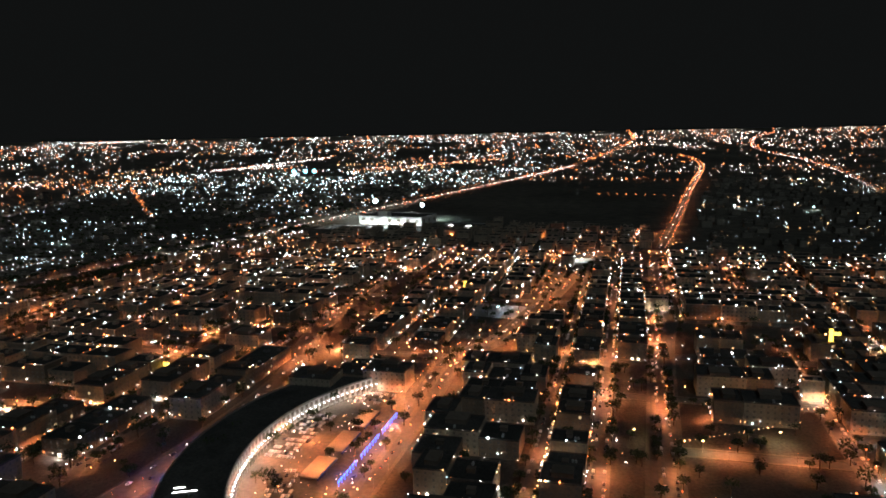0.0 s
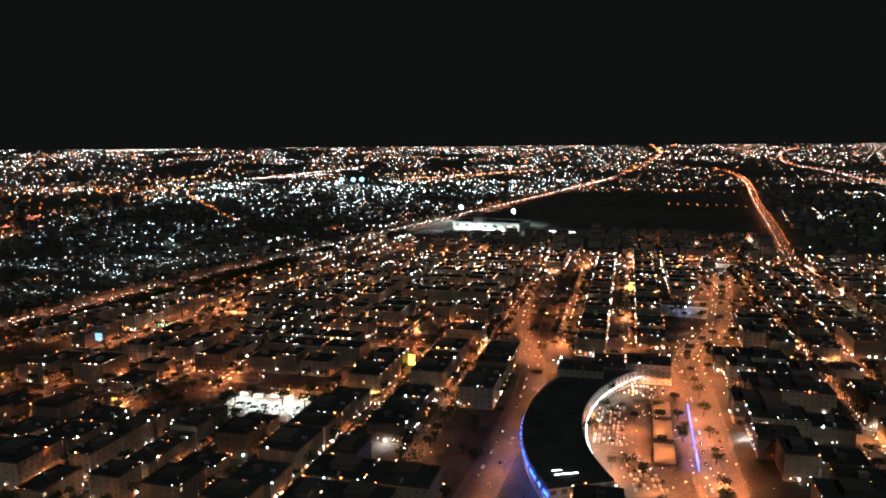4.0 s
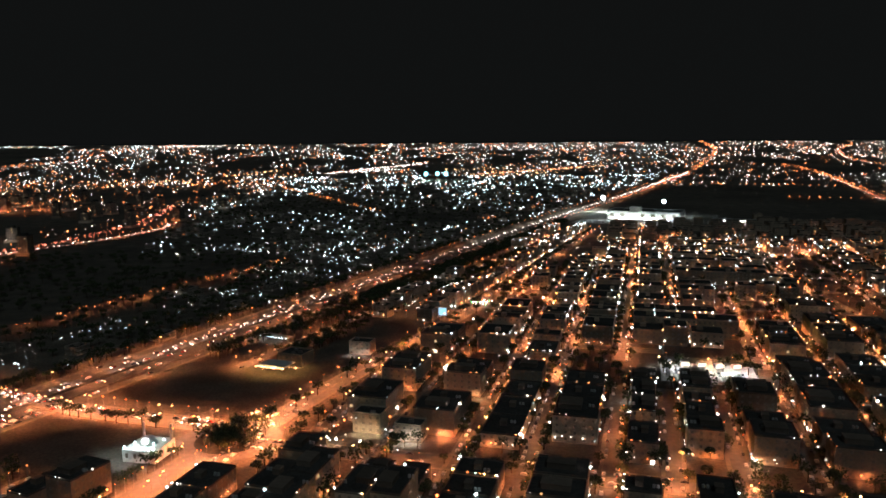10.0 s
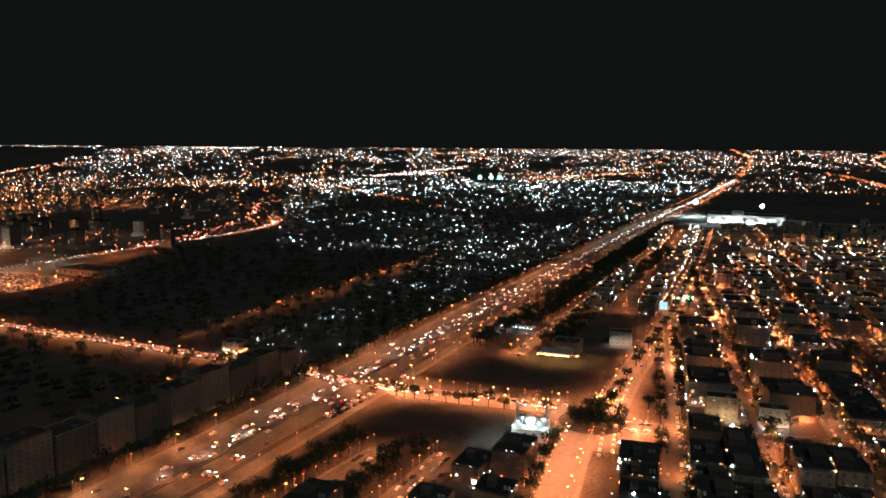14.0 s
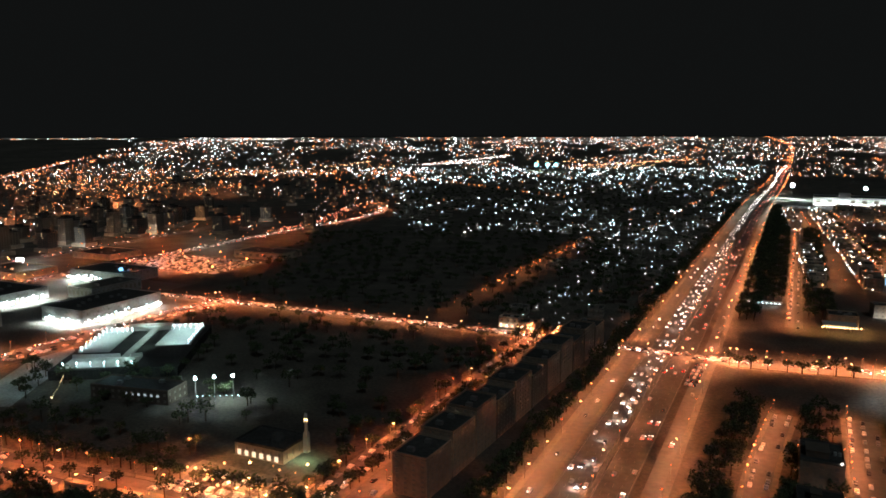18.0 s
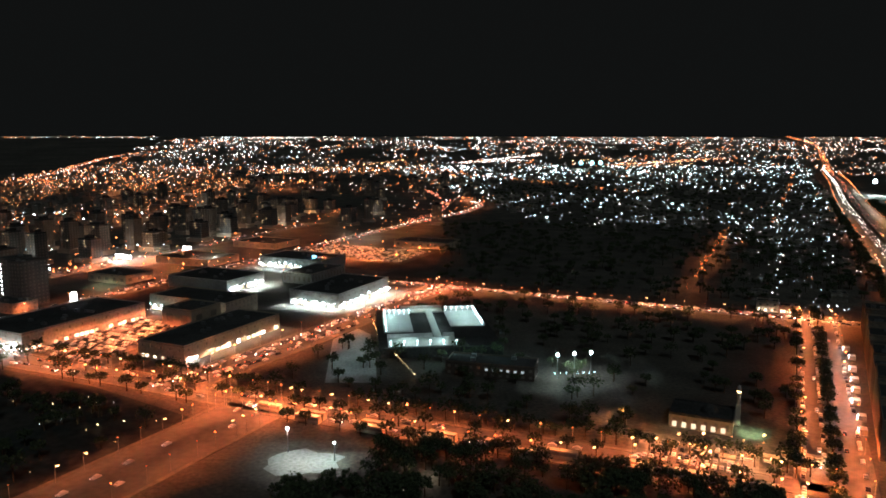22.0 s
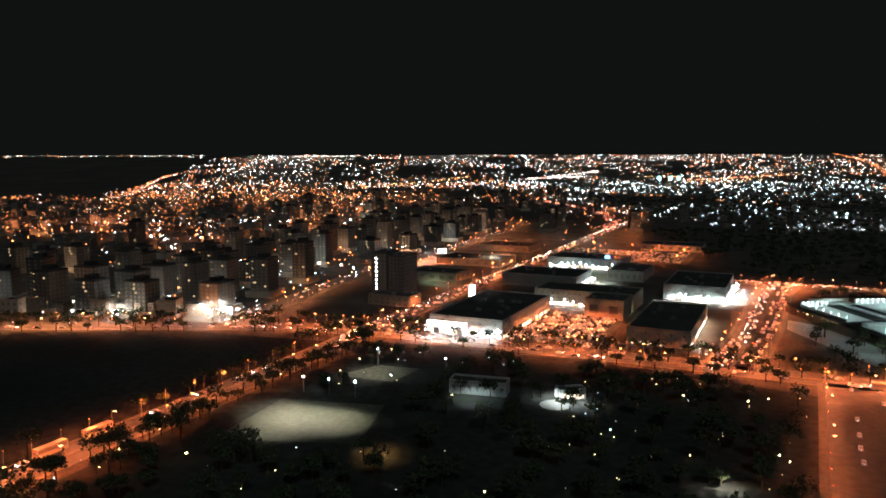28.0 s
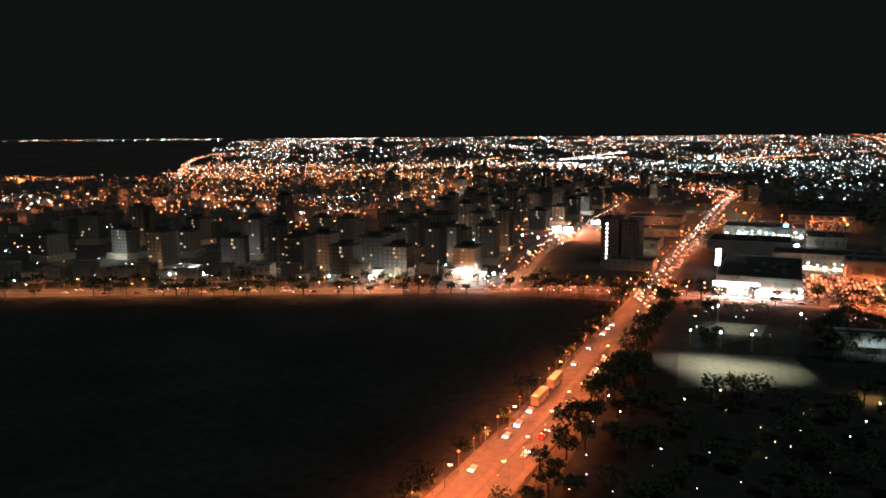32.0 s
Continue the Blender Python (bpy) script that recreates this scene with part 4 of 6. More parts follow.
ME = big_building("shopping_hall", "long cream shopping arcade behind a full car park", -1642, 652, 94, 44, 14, -24, PLASTERS[1], 3, 5.0)
shopfront(ME, 94, 44, "S", 0.8, 3.2, -45, 45, 11, G_SHOPW)
for k in range(5):
    white_light(*local(-1642, 652, -24, -36 + 18 * k, -27), 6, 9000, (1.0, 0.93, 0.82))
MB = big_building("shopping_hall", "brown-fronted shopping hall with lit corner", -1596, 541, 46, 112, 12, -24, PLASTERS[1], 2, 9, ww=1.6, wh=1.8, plant=7)
shopfront(MB, 46, 112, "S", 0.6, 2.6, -20, 4, 3, G_SHOP)
shopfront(MB, 46, 112, "E", 0.8, 3.2, -54, 54, 9, G_SHOPW)
white_light(*local(-1596, 541, -24, 27, -52), 5, 12000)
for k in range(5):
    white_light(*local(-1596, 541, -24, 27, -30 + 20 * k), 6, 7000, (1.0, 0.8, 0.55))
big_building("store_block", "windowless beige store block beside a car park", -1634, 598, 34, 36, 16, -24, PLASTERS[1], 1, 17, plant=2)
MC = big_building("shopping_hall", "white shopping hall with glaring lit frontage", -1518, 710, 58, 98, 14, -24, M_HALL, 2, 12, ww=1.8, wh=2.0, plant=7)
shopfront(MC, 58, 98, "S", 0.5, 4.0, -28, 28, 7, G_SHOPW)
shopfront(MC, 58, 98, "E", 0.5, 4.5, -48, 48, 11, G_SHOPW)
for lx, ly, pw in ((-22, -56, 24000), (0, -56, 40000), (22, -56, 45000), (38, -36, 40000), (38, -10, 40000), (38, 14, 40000), (38, 38, 40000)):
    white_light(*local(-1518, 710, -24, lx, ly), 8, pw * 1.3)
MD = big_building("shopping_hall", "dark-roofed shopping hall with pale rear wall", -1668, 772, 84, 62, 12, -24, M_HALL, 2, 10, ww=1.6, wh=1.8, plant=6)
shopfront(MD, 84, 62, "E", 0.5, 5.0, -28, 28, 7, G_SHOPW)
for k in range(4):
    white_light(*local(-1668, 772, -24, 52, -24 + 16 * k), 9, 40000)
MF = big_building("shopping_hall", "white shopping hall facing a floodlit forecourt", -1598, 905, 96, 56, 12, -24, M_HALL, 2, 10, ww=1.8, wh=2.0, plant=6)
shopfront(MF, 96, 56, "S", 0.5, 4.0, -46, 46, 9, G_SHOPW)
MG = big_building("shopping_hall", "low shopping hall with lit side wall", -1565, 812, 40, 70, 11, -24, M_HALL, 1)
for lx, ly, pw in ((-40, -40, 26000), (-15, -42, 26000), (10, -42, 22000), (-30, -62, 20000)):
    white_light(*local(-1598, 905, -24, lx, ly), 9, pw * 1.3)
glare = [local(-1518, 710, -24, 33, -46 + 5.5 * k) for k in range(18)] + [local(-1518, 710, -24, -26 + 6.5 * k, -53) for k in range(9)] + [local(-1668, 772, -24, 47, -28 + 6 * k) for k in range(10)] + [local(-1736, 573, -24, -30 + 4.5 * k, -65) for k in range(14)] + [local(-1598, 905, -24, -44 + 8 * k, -32) for k in range(12)] + [local(-1642, 652, -24, -44 + 7 * k, -25) for k in range(13)]
dots("front_lamps", [(x + RNG.uniform(-1, 1), y + RNG.uniform(-1, 1), RNG.uniform(4, 7.5)) for x, y in glare if RNG.random() < 0.85], 1.0, G_COOL, "glaring cool lamps along shop fronts", False)
dots("front_lamps", [(x + RNG.uniform(-4, 4), y + RNG.uniform(-8, 0), RNG.uniform(2, 6)) for x, y in glare], 0.5, G_WHITE, "white lamps before shop fronts", False)
g = Geo()
g.box(-3, -0.4, 9, 3, 0.4, 14)
bl = thing("sign_board", g, [glow("blue_screen", (0.15, 0.55, 1.0), 4.0)], at(-1579, 885, 2, -24), "glowing blue sign board on a mast", "sign")
g = Geo()
g.tube(0, 0, -2, 9, 0.4, 0.3, 6)
part("mast", g, [M_STEEL], bl)
g = Geo()
g.box(-2.2, -2.2, 7, 2.2, 2.2, 22, taper=0.3)
sg = thing("sign_pylon", g, [G_SHOPW], at(-1754, 626, 0, -24), "tall white illuminated sign pylon beside the boulevard", "sign")
g = Geo()
g.tube(0, 0, 0, 7, 0.8, 0.7, 8)
part("post", g, [M_STEEL], sg)
for x, y, w, d, h in ((-1790, 800, 60, 40, 9), (-1745, 930, 90, 60, 8), (-1440, 1080, 90, 50, 9), (-1690, 1080, 80, 60, 8)):
    big_building("store_block", "low flat-roofed store block among orange lamps", x, y, w, d, h, -24, PLASTERS[1], 1, 12, plant=2)


def plate(name, pts, z, mat, label, category="yard", kind="structure"):
    g = Geo()
    g.v = [(x, y, z) for x, y in pts]
    g.f = [tuple(range(len(pts)))]
    g.mi = [0]
    return thing(name, g, [mat], label=label, category=category, kind=kind)


def rect(x, y, w, d, deg):
    return [local(x, y, deg, sx * w / 2, sy * d / 2) for sx, sy in ((-1, -1), (1, -1), (1, 1), (-1, 1))]


plate("car_park", rect(-1673, 556, 74, 128, -24), 0.04, M_ASPHALT, "full asphalt car park under orange lamps")
plate("car_park", rect(-1700, 512, 130, 26, -24), 0.035, M_ASPHALT, "forecourt of parked cars")
plate("car_park", rect(-1560, 860, 150, 60, -24), 0.04, M_ASPHALT, "floodlit forecourt")
plate("car_park", rect(-1530, 1010, 190, 130, -24), 0.04, M_PAVING, "car parks lit orange")
for u in (-40, -12, 16, 44):
    for v in (-24, 0, 24):
        x, y = uv(-1673, 556, u, v)
        spot(x, y, 10, RED_SODIUM, 26000)
lot_lamps = []
for u in (-50, -15, 20, 55):
    for v in (-80, -40, 0, 40, 80):
        x, y = uv(-1530, 1010, u, v)
        spot(x, y, 10, RED_SODIUM, 50000)
        lot_lamps.append((x, y, 10))

dots("lot_lamps", lot_lamps, 0.6, F_SODIUM, "orange lamps over car parks", False)
# walled compound with white lit courts
CX, CY, CD = -1420, 565, 7
g = Geo()
g.box(-45, -66, 0, 49, 60, 7.5, bottom=False)
comp = thing("walled_compound", g, [M_ROOF], at(CX, CY, 0, CD), "dark walled compound with brilliantly lit white roof courts", "building")
for nm, b in (("court", (-39, -20, 7.5, -16, 42, 8.0)), ("court", (16, -5, 7.5, 44, 50, 8.0)), ("court", (-38, -62, 7.5, 15, -37, 8.0)), ("walkway", (-1, -37, 7.5, 5, 46, 8.6)), ("walkway", (-23, 46, 7.5, 15, 57, 8.6))):
    g = Geo()
    g.box(*b, bottom=False)
    part(nm, g, [M_WHITEWALL], comp, "white lit roof court")
for x0, y0, x1, y1, z in ((-39, 42, -16, 43, 12), (16, 50, 44, 51, 12), (44, -5, 45, 50, 10), (-38, -37, -2, -36, 11), (6, -37, 15, -36, 11), (-40, -20, -39, 42, 10), (-23, 57, 15, 58, 11.5)):
    g = Geo()
    g.box(x0, y0, 7.5, x1, y1, z)
    part("court_wall", g, [M_WHITEWALL], comp)
pts = [(-38 + 4.4 * k, 41) for k in range(6)] + [(43, -3 + 9 * k) for k in range(6)] + [(-36 + 10 * k, -61) for k in range(6)] + [(18 + 5 * k, 49) for k in range(6)] + [(-38, -18 + 10 * k) for k in range(6)]
for lx, ly in pts:
    g = Geo()
    g.ball(lx, ly, 11.4, 0.75)
    g.tube(lx, ly, 7.6, 11, 0.1, 0.1, 4)
    part("lamp_globe", g, [G_COOL], comp, "glowing cool white lamp")
for lx, ly, pw in ((-28, 0, 17000), (-28, 26, 17000), (30, 8, 20000), (30, 34, 20000), (-24, -50, 15000), (2, -50, 15000), (2, -10, 9000), (2, 24, 9000), (-4, 52, 14000)):
    white_light(*local(CX, CY, CD, lx, ly), 17, pw * 0.26, (0.62, 0.97, 1.0), 140)
# teal spots without fittings, added to tint the ground before the compound
for lx, ly in ((-30, -84), (10, -88), (46, -84)):
    white_light(*local(CX, CY, CD, lx, ly), 20, 2600, (0.5, 0.92, 1.0), 165)
dots("path_lamps", [(-1447 + 1.6 * k, 500 - 4.4 * k, 4) for k in range(13)] + [(-1472 + 1.2 * k, 590 - 6 * k, 6) for k in range(9)], 0.3, G_WARM, "row of small lamps along a lane", False)
plate("gravel_yard", [(-1488, 440), (-1453, 441), (-1460, 500), (-1471, 564), (-1484, 582), (-1500, 547)], 0.03, M_GRAVEL, "pale gravel yard with tyre marks")
for x, y in ((-1476, 470), (-1478, 505), (-1482, 545)):
    white_light(x, y, 14, 2600, (0.6, 0.95, 0.98))
dots("yard_wall_lamps", [(-1331 + 4 * k, 455 + 0.4 * k, 2.4) for k in range(8)], 0.4, G_COOL, "row of cool lamps on a low yard wall", False)
YH = big_building("low_hall", "low dark hall with dim pale windows beside a compound", -1374, 462, 62, 22, 9, -14, M_DARKWALL, 2, 5.0, plant=3)
for k in range(6):
    pane(0, 62, 22, -2 + 5 * k, 5.0, 2.0, 1.6, G_PALE, YH)


# masts with floodlights
def flood_mast(x, y, h, n, deg, label, mat=None, size=0.9, power=0, tilt=(0, 0)):
    g = Geo()
    g.tube(0, 0, 0, h, 0.35, 0.18, 8)
    g.box(-n * max(0.9, size), -0.15, h, n * max(0.9, size), 0.15, h + 0.3)
    m = thing("floodlight_mast", g, [M_STEEL], at(x, y, rise(y), deg), label, "floodlight", "floodlight masts")
    for k in range(n):
        g = Geo()
        c = (k - (n - 1) / 2) * max(1.8, size * 2.2)
        g.dome(c, 0, h + 0.3 + size, size, size, 10, 4)
        g.dome(c, 0, h + 0.3 + size, size, -size, 10, 4)
        part("floodlight", g, [mat or G_FLOOD], m, "glaring floodlight head")
    if power:
        white_light(x + tilt[0], y + tilt[1], h + rise(y), power, (0.72, 0.97, 1.0), 160)
    return m


for x, y in ((-1330, 451), (-1318, 454), (-1306, 457)):
    flood_mast(x, y, 15.5, 1, -14, "floodlight mast with cool glare over a yard", G_FLOOD, 1.1, 9000)
# far heads are oversized balls that carry the glare in their shape
flood_mast(-142, 2147, 36, 1, 20, "tall floodlight mast beside a store", G_FLOOD, 6.0, 1400000)
flood_mast(-3, 2009, 36, 1, 20, "tall floodlight mast beside a store", G_FLOOD, 5.0, 900000)
for x, y in ((-696, 3974), (-633, 3978), (-587, 3981)):
    flood_mast(x, y, 30, 1, 0, "distant floodlight mast with teal glare", glow("teal_flood", (0.25, 0.92, 1.0), 4.0), 11.0, 900000)

# large white store by the highway
ST = big_building("store_hall", "large white floodlit store hall near the highway", -70, 1950, 190, 90, 22, -27, M_WHITEWALL, 1, 24, plant=4)
g = Geo()
g.box(-34, -47, 0, -6, -24, 33)
g.box(-33, -46, 33, -7, -25, 34.2)
part("entrance_tower", g, [M_WHITEWALL], ST, "taller white entrance block")
shopfront(ST, 190, 90, "S", 1.0, 8.0, -88, 70, 13, G_SHOPW)
plate("car_park", rect(-150, 1850, 260, 90, -27), 0.04, M_GRAVEL, "floodlit pale car park")
for k in range(6):
    x, y = local(-70, 1950, -27, -85 + 34 * k, -70)
    white_light(x, y, 24, 60000, COOL, 177)
big_building("store_hall", "long low hall with lit canopy", 120, 1800, 120, 40, 10, -27, M_WHITEWALL, 1, 20)
g = Geo()
g.box(-52, -24, 9, 40, -22.5, 10.0)
thing("canopy_light_band", g, [G_SHOPW], at(120, 1800, 0, -27), "white light band on the hall's canopy", "light")

# crescent shopping mall with blue neon
MX, MY, R0, R1, A0, A1 = 85, 483, 226, 272, 127, 192
g, rf, pr, pr2 = Geo(), Geo(), Geo(), Geo()
N = 40
for i in range(N):
    a, b = radians(A0 + (A1 - A0) * i / N), radians(A0 + (A1 - A0) * (i + 1) / N)
    pa = [(MX + r * math.cos(t), MY + r * math.sin(t)) for t in (a, b) for r in (R0, R1)]
    (i0, o0, i1, o1) = pa
    facade(g, i0, i1, 0, 2, 6.0, 1, 3.6, 3.6)
    facade(g, o1, o0, 0, 2, 6.0, 1, 3.2, 2.4)
    rf.quad((*i0, 12), (*o0, 12), (*o1, 12), (*i1, 12))
    for pr_, r, dr in ((pr, R0, 0.5), (pr2, R1 - 0.5, 0.5)):
        q = [(MX + rr * math.cos(t), MY + rr * math.sin(t)) for t in (a, b) for rr in (r, r + dr)]
        pr_.quad((*q[0], 13.6), (*q[1], 13.6), (*q[3], 13.6), (*q[2], 13.6))
        pr_.quad((*q[0], 11.8), (*q[2], 11.8), (*q[2], 13.6), (*q[0], 13.6))
        pr_.quad((*q[1], 11.8), (*q[3], 11.8), (*q[3], 13.6), (*q[1], 13.6))
for t in (A0, A1):
    c, s = math.cos(radians(t)), math.sin(radians(t))
    p, q = (MX + R0 * c, MY + R0 * s), (MX + R1 * c, MY + R1 * s)
    facade(g, *((p, q) if t == A1 else (q, p)), 0, 2, 6.0, 6, 4, 3)
mall = thing("crescent_mall", g, [M_WHITEWALL, M_GLASS], label="curved two-storey shopping mall with dark roof and lit arcade", category="shopping mall")
part("roof", rf, [M_ROOF], mall, "dark curved flat roof")
part("parapet", pr, [M_CONCRETE], mall, "pale ribbed parapet")
part("parapet", pr2, [M_CONCRETE], mall, "pale outer parapet")
for i in range(44):
    t = radians(A0 + (A1 - A0) * (i + 0.5) / 44)
    c, s = math.cos(t), math.sin(t)
    g = Geo()
    x, y = MX + (R0 - 3.2) * c, MY + (R0 - 3.2) * s
    g.box(x - 0.55, y - 0.55, 6.5, x + 0.55, y + 0.55, 7.3, taper=0.1)
    part("arcade_lamp", g, [G_WHITE if i % 3 else G_SHOPW], mall, "white arcade lamp")
    g = Geo()
    g.box(MX + (R0 - 4) * c - 0.4, MY + (R0 - 4) * s - 0.4, 0, MX + (R0 - 4) * c + 0.4, MY + (R0 - 4) * s + 0.4, 6.4)
    part("column", g, [M_CONCRETE], mall)
    if i % 3 == 0:
        white_light(MX + (R0 - 8) * c, MY + (R0 - 8) * s, 8, 3200, (1.0, 0.9, 0.8), 160)
for i in range(13):
    t0, t1 = radians(164.5 + 2.2 * i), radians(164.5 + 2.2 * i + (0.8 if i % 3 else 1.6))
    g = Geo()
    p, q = [(MX + (R1 + 0.6) * math.cos(t), MY + (R1 + 0.6) * math.sin(t)) for t in (t0, t1)]
    g.quad((*p, 7.6), (*q, 7.6), (*q, 9.6), (*p, 9.6))
    g.quad((p[0] - 0.8, p[1], 9.6), (q[0] - 0.8, q[1], 9.6), (*q, 9.6), (*p, 9.6))
    part("neon_band", g, [G_BLUE], mall, "bright blue neon band")
for t in (178, 184, 190):
    spot(MX + (R1 + 7) * math.cos(radians(t)), MY + (R1 + 7) * math.sin(radians(t)), 9, (0.08, 0.2, 1.0), 3000, name="blue_light")
g = Geo()
g.box(-8, -0.25, 12.2, 8, 0.25, 12.6)
g.box(-8, 6, 12.2, -1, 6.4, 12.6)
nb = part("light_band", g, [G_SHOPW], mall, "white light band on the roof edge")
nb.matrix_basis = at(-165, 447, 0, 8)
plate("car_park", [(MX + 224 * math.cos(radians(a)), MY + 224 * math.sin(radians(a))) for a in range(128, 196, 6)] + [(-110, 400), (-60, 420), (-40, 480), (-18, 600), (-8, 680), (-40, 690)], 0.05, M_PAVING, "paved mall car park under orange lamps")
# pavilions and blue strips in the car park
for k, (u, ln) in enumerate(((0, 34), (46, 38), (92, 36))):
    x, y = -84 + 0.29 * u, 492 + 0.96 * u
    g = Geo()
    g.box(-7.5, -ln / 2, 4.6, 7.5, ln / 2, 5.2, taper=0.2)
    pv = thing("market_pavilion", g, [M_AWNING], at(x, y, 0, -17), "open car park pavilion with pale lit sheet roof", "pavilion", "car park pavilions")
    for sx in (-6.8, 6.8):
        for sy in (-ln / 2 + 1, 0, ln / 2 - 1):
            g = Geo()
            g.tube(sx, sy, 0, 4.6, 0.2, 0.2, 6)
            part("post", g, [M_STEEL], pv)
    g = Geo()
    g.box(7.0, -ln / 2, 3.2, 7.8, ln / 2, 4.6)
    part("fascia", g, [material("blue_fascia", (0.03, 0.05, 0.20), 0.4, var=0.1)], pv, "dark blue fascia")
    spot(x, y, 13, SODIUM, 11000)
    for i in range(7):
        t = (i + 0.5) / 7
        bx, by = -70 + 0.29 * u + 8 + 0.29 * (t - 0.5) * ln * 1.1, 486 + 0.96 * u + 0.96 * (t - 0.5) * ln * 1.1
        g = Geo()
        g.box(-0.3, -1.5, 3.4, 0.3, 1.5, 4.0)
        g.tube(0, 0, 0, 3.4, 0.15, 0.15, 5)
        thing("blue_light_strip", g, [G_BLUE], at(bx, by, 0, -17), "glowing blue light strip on a short post", "light", "blue light strips")
    spot(-62 + 0.29 * u, 486 + 0.96 * u, 5, (0.12, 0.16, 1.0), 5000, name="blue_light")
for x, y in ((-118, 600), (-95, 640), (-120, 560), (-125, 520), (-125, 470), (-105, 440), (-60, 450), (-40, 520), (-30, 570), (-60, 640), (-30, 640), (-95, 545), (-100, 500)):
    spot(x, y, 10, SODIUM, 24000)
for x, y, w, d, h in ((-58, 712, 50, 30, 9), (-176, 742, 34, 60, 13)):
    big_building("corner_block", "dark-roofed corner block beside the mall", x, y, w, d, h, -16, PLASTERS[0], 2)

dots("car_park_lamps", [(RNG.uniform(-125, -48), RNG.uniform(440, 660), RNG.uniform(1.2, 4)) for _ in range(70)], 0.36, F_WHITE, "small white lamps of cars and stalls in the mall car park", False)
dots("car_park_lamps", [(RNG.uniform(-125, -40), RNG.uniform(440, 670), RNG.uniform(1.2, 4)) for _ in range(50)], 0.34, F_WARM, "small warm lamps in the mall car park", False)

# bright lot with shop and stalls in the apartment district
plate("lot", rect(-398, 618, 82, 62, -16), 0.04, M_GRAVEL, "pale parking lot lit by white lamps")
for k in range(5):
    g = Geo()
    g.box(-4, -2.5, 0, 4, 2.5, 3.4)
    kx, ky = local(-398, 618, -16, -34 + 15 * k, 22 - 2 * (k % 2))
    ki = thing("kiosk", g, [M_WHITEWALL], at(kx, ky, 0, -16 + 8 * k), "small white kiosk with glowing front on the lot", "kiosk", "kiosks")
    g = Geo()
    g.box(-3.6, -2.75, 0.8, 3.6, -2.5, 3.0)
    part("lit_front", g, [G_SHOP], ki)
    white_light(kx, ky - 16, 9, 11000)
    white_light(kx + 4, ky - 34, 11, 9000, (0.95, 0.97, 0.95))

# small white domed building at the roundabout
WB = thing("domed_building", block_walls(24, 24, 1, 8, 6, 2.2, 3.5), [M_WHITEWALL, M_GLASS], at(-838, 456, 0, -12), "small white domed building with cool festive lamps", "building")
g = Geo()
g.box(-12, -12, 8, 12, 12, 8.3, bottom=False)
part("roof", g, [M_WHITEWALL], WB)
g = Geo()
g.dome(0, 0, 8.3, 6, 6)
part("dome", g, [M_WHITEWALL], WB, "white plaster dome")
for sx in (-10.5, 10.5):
    g = Geo()
    g.tube(sx, 10.5, 8.3, 17, 1.0, 0.8, 8)
    g.dome(sx, 10.5, 17, 1.2, 2.2)
    part("turret", g, [M_WHITEWALL], WB)
for k in range(10):
    g = Geo()
    g.ball(-11 + 2.4 * k, -11 + (k % 3) * 8, 9.8, 0.85)
    part("lamp_globe", g, [G_COOL], WB, "cool lamp globe")
for lx, ly in ((-16, -14), (14, -16), (0, 18), (0, -6)):
    white_light(*local(-838, 456, -12, lx, ly), 14, 8000)

# filling station with lamp strings
g = Geo()
g.box(-14, -9, 6, 14, 9, 7.2)
gs = thing("filling_station", g, [M_WHITEWALL], at(-792, 640, 0, -22), "filling station canopy outlined with warm lamps", "filling station")
for sx in (-9, 9):
    for sy in (-5, 5):
        g = Geo()
        g.tube(sx, sy, 0, 6, 0.4, 0.4, 8)
        part("column", g, [M_CONCRETE], gs)
for k in range(12):
    g = Geo()
    g.box(-14 + 2.4 * k, -9.5, 5.2, -13 + 2.4 * k, -9, 6.0)
    part("canopy_lamp", g, [G_WARM], gs)
dots("station_lamps", [local(-792, 640, -22, -15 + 2.0 * k, -10.5 + RNG.uniform(-1, 1)) + (5.4,) for k in range(16)] + [local(-778, 652, -22, -14 + 2.4 * k, -13) + (3.2,) for k in range(12)], 0.55, F_WARM, "strings of warm lamps at a filling station", False)
big_building("station_shop", "two-storey sand-coloured shop by the filling station", -778, 662, 26, 22, 11, -22, PLASTERS[0], 2)
for x, y in ((-815, 634), (-800, 625), (-780, 620), (-766, 640), (-824, 650)):
    spot(x, y, 6, (1.0, 0.52, 0.16), 3000, name="warm_light")

# mosque by the avenue
g = Geo()
mo = thing("mosque", block_walls(34, 24, 1, 7.5, 5, 1.8, 4.0), [PLASTERS[1], M_GLASS], at(-1258, 372, 0, -24), "sand-coloured mosque with dark roof and lit arches", "mosque")
g = Geo()
g.box(-17, -12, 7.5, 17, 12, 7.9, bottom=False)
for x0, y0, x1, y1 in ((-17, -12, 17, -11.6), (-17, 11.6, 17, 12), (-17, -11.6, -16.6, 11.6), (16.6, -11.6, 17, 11.6)):
    g.box(x0, y0, 7.9, x1, y1, 9.0)
part("roof", g, [M_ROOF], mo)
g = Geo()
g.dome(4, 0, 7.9, 5, 4.5)
part("dome", g, [M_ROOF], mo)
g = Geo()
g.box(17.2, 6, 0, 20.2, 9, 12, taper=0.2)
g.tube(18.7, 7.5, 12, 21, 1.0, 0.8, 8)
g.tube(18.7, 7.5, 18, 18.6, 1.5, 1.5, 8)
g.dome(18.7, 7.5, 21, 1.1, 2.6)
part("minaret", g, [M_WHITEWALL], mo, "slender pale minaret")
g = Geo()
g.ball(18.7, 7.5, 19.6, 1.3)
part("minaret_lamp", g, [G_WARM], mo)
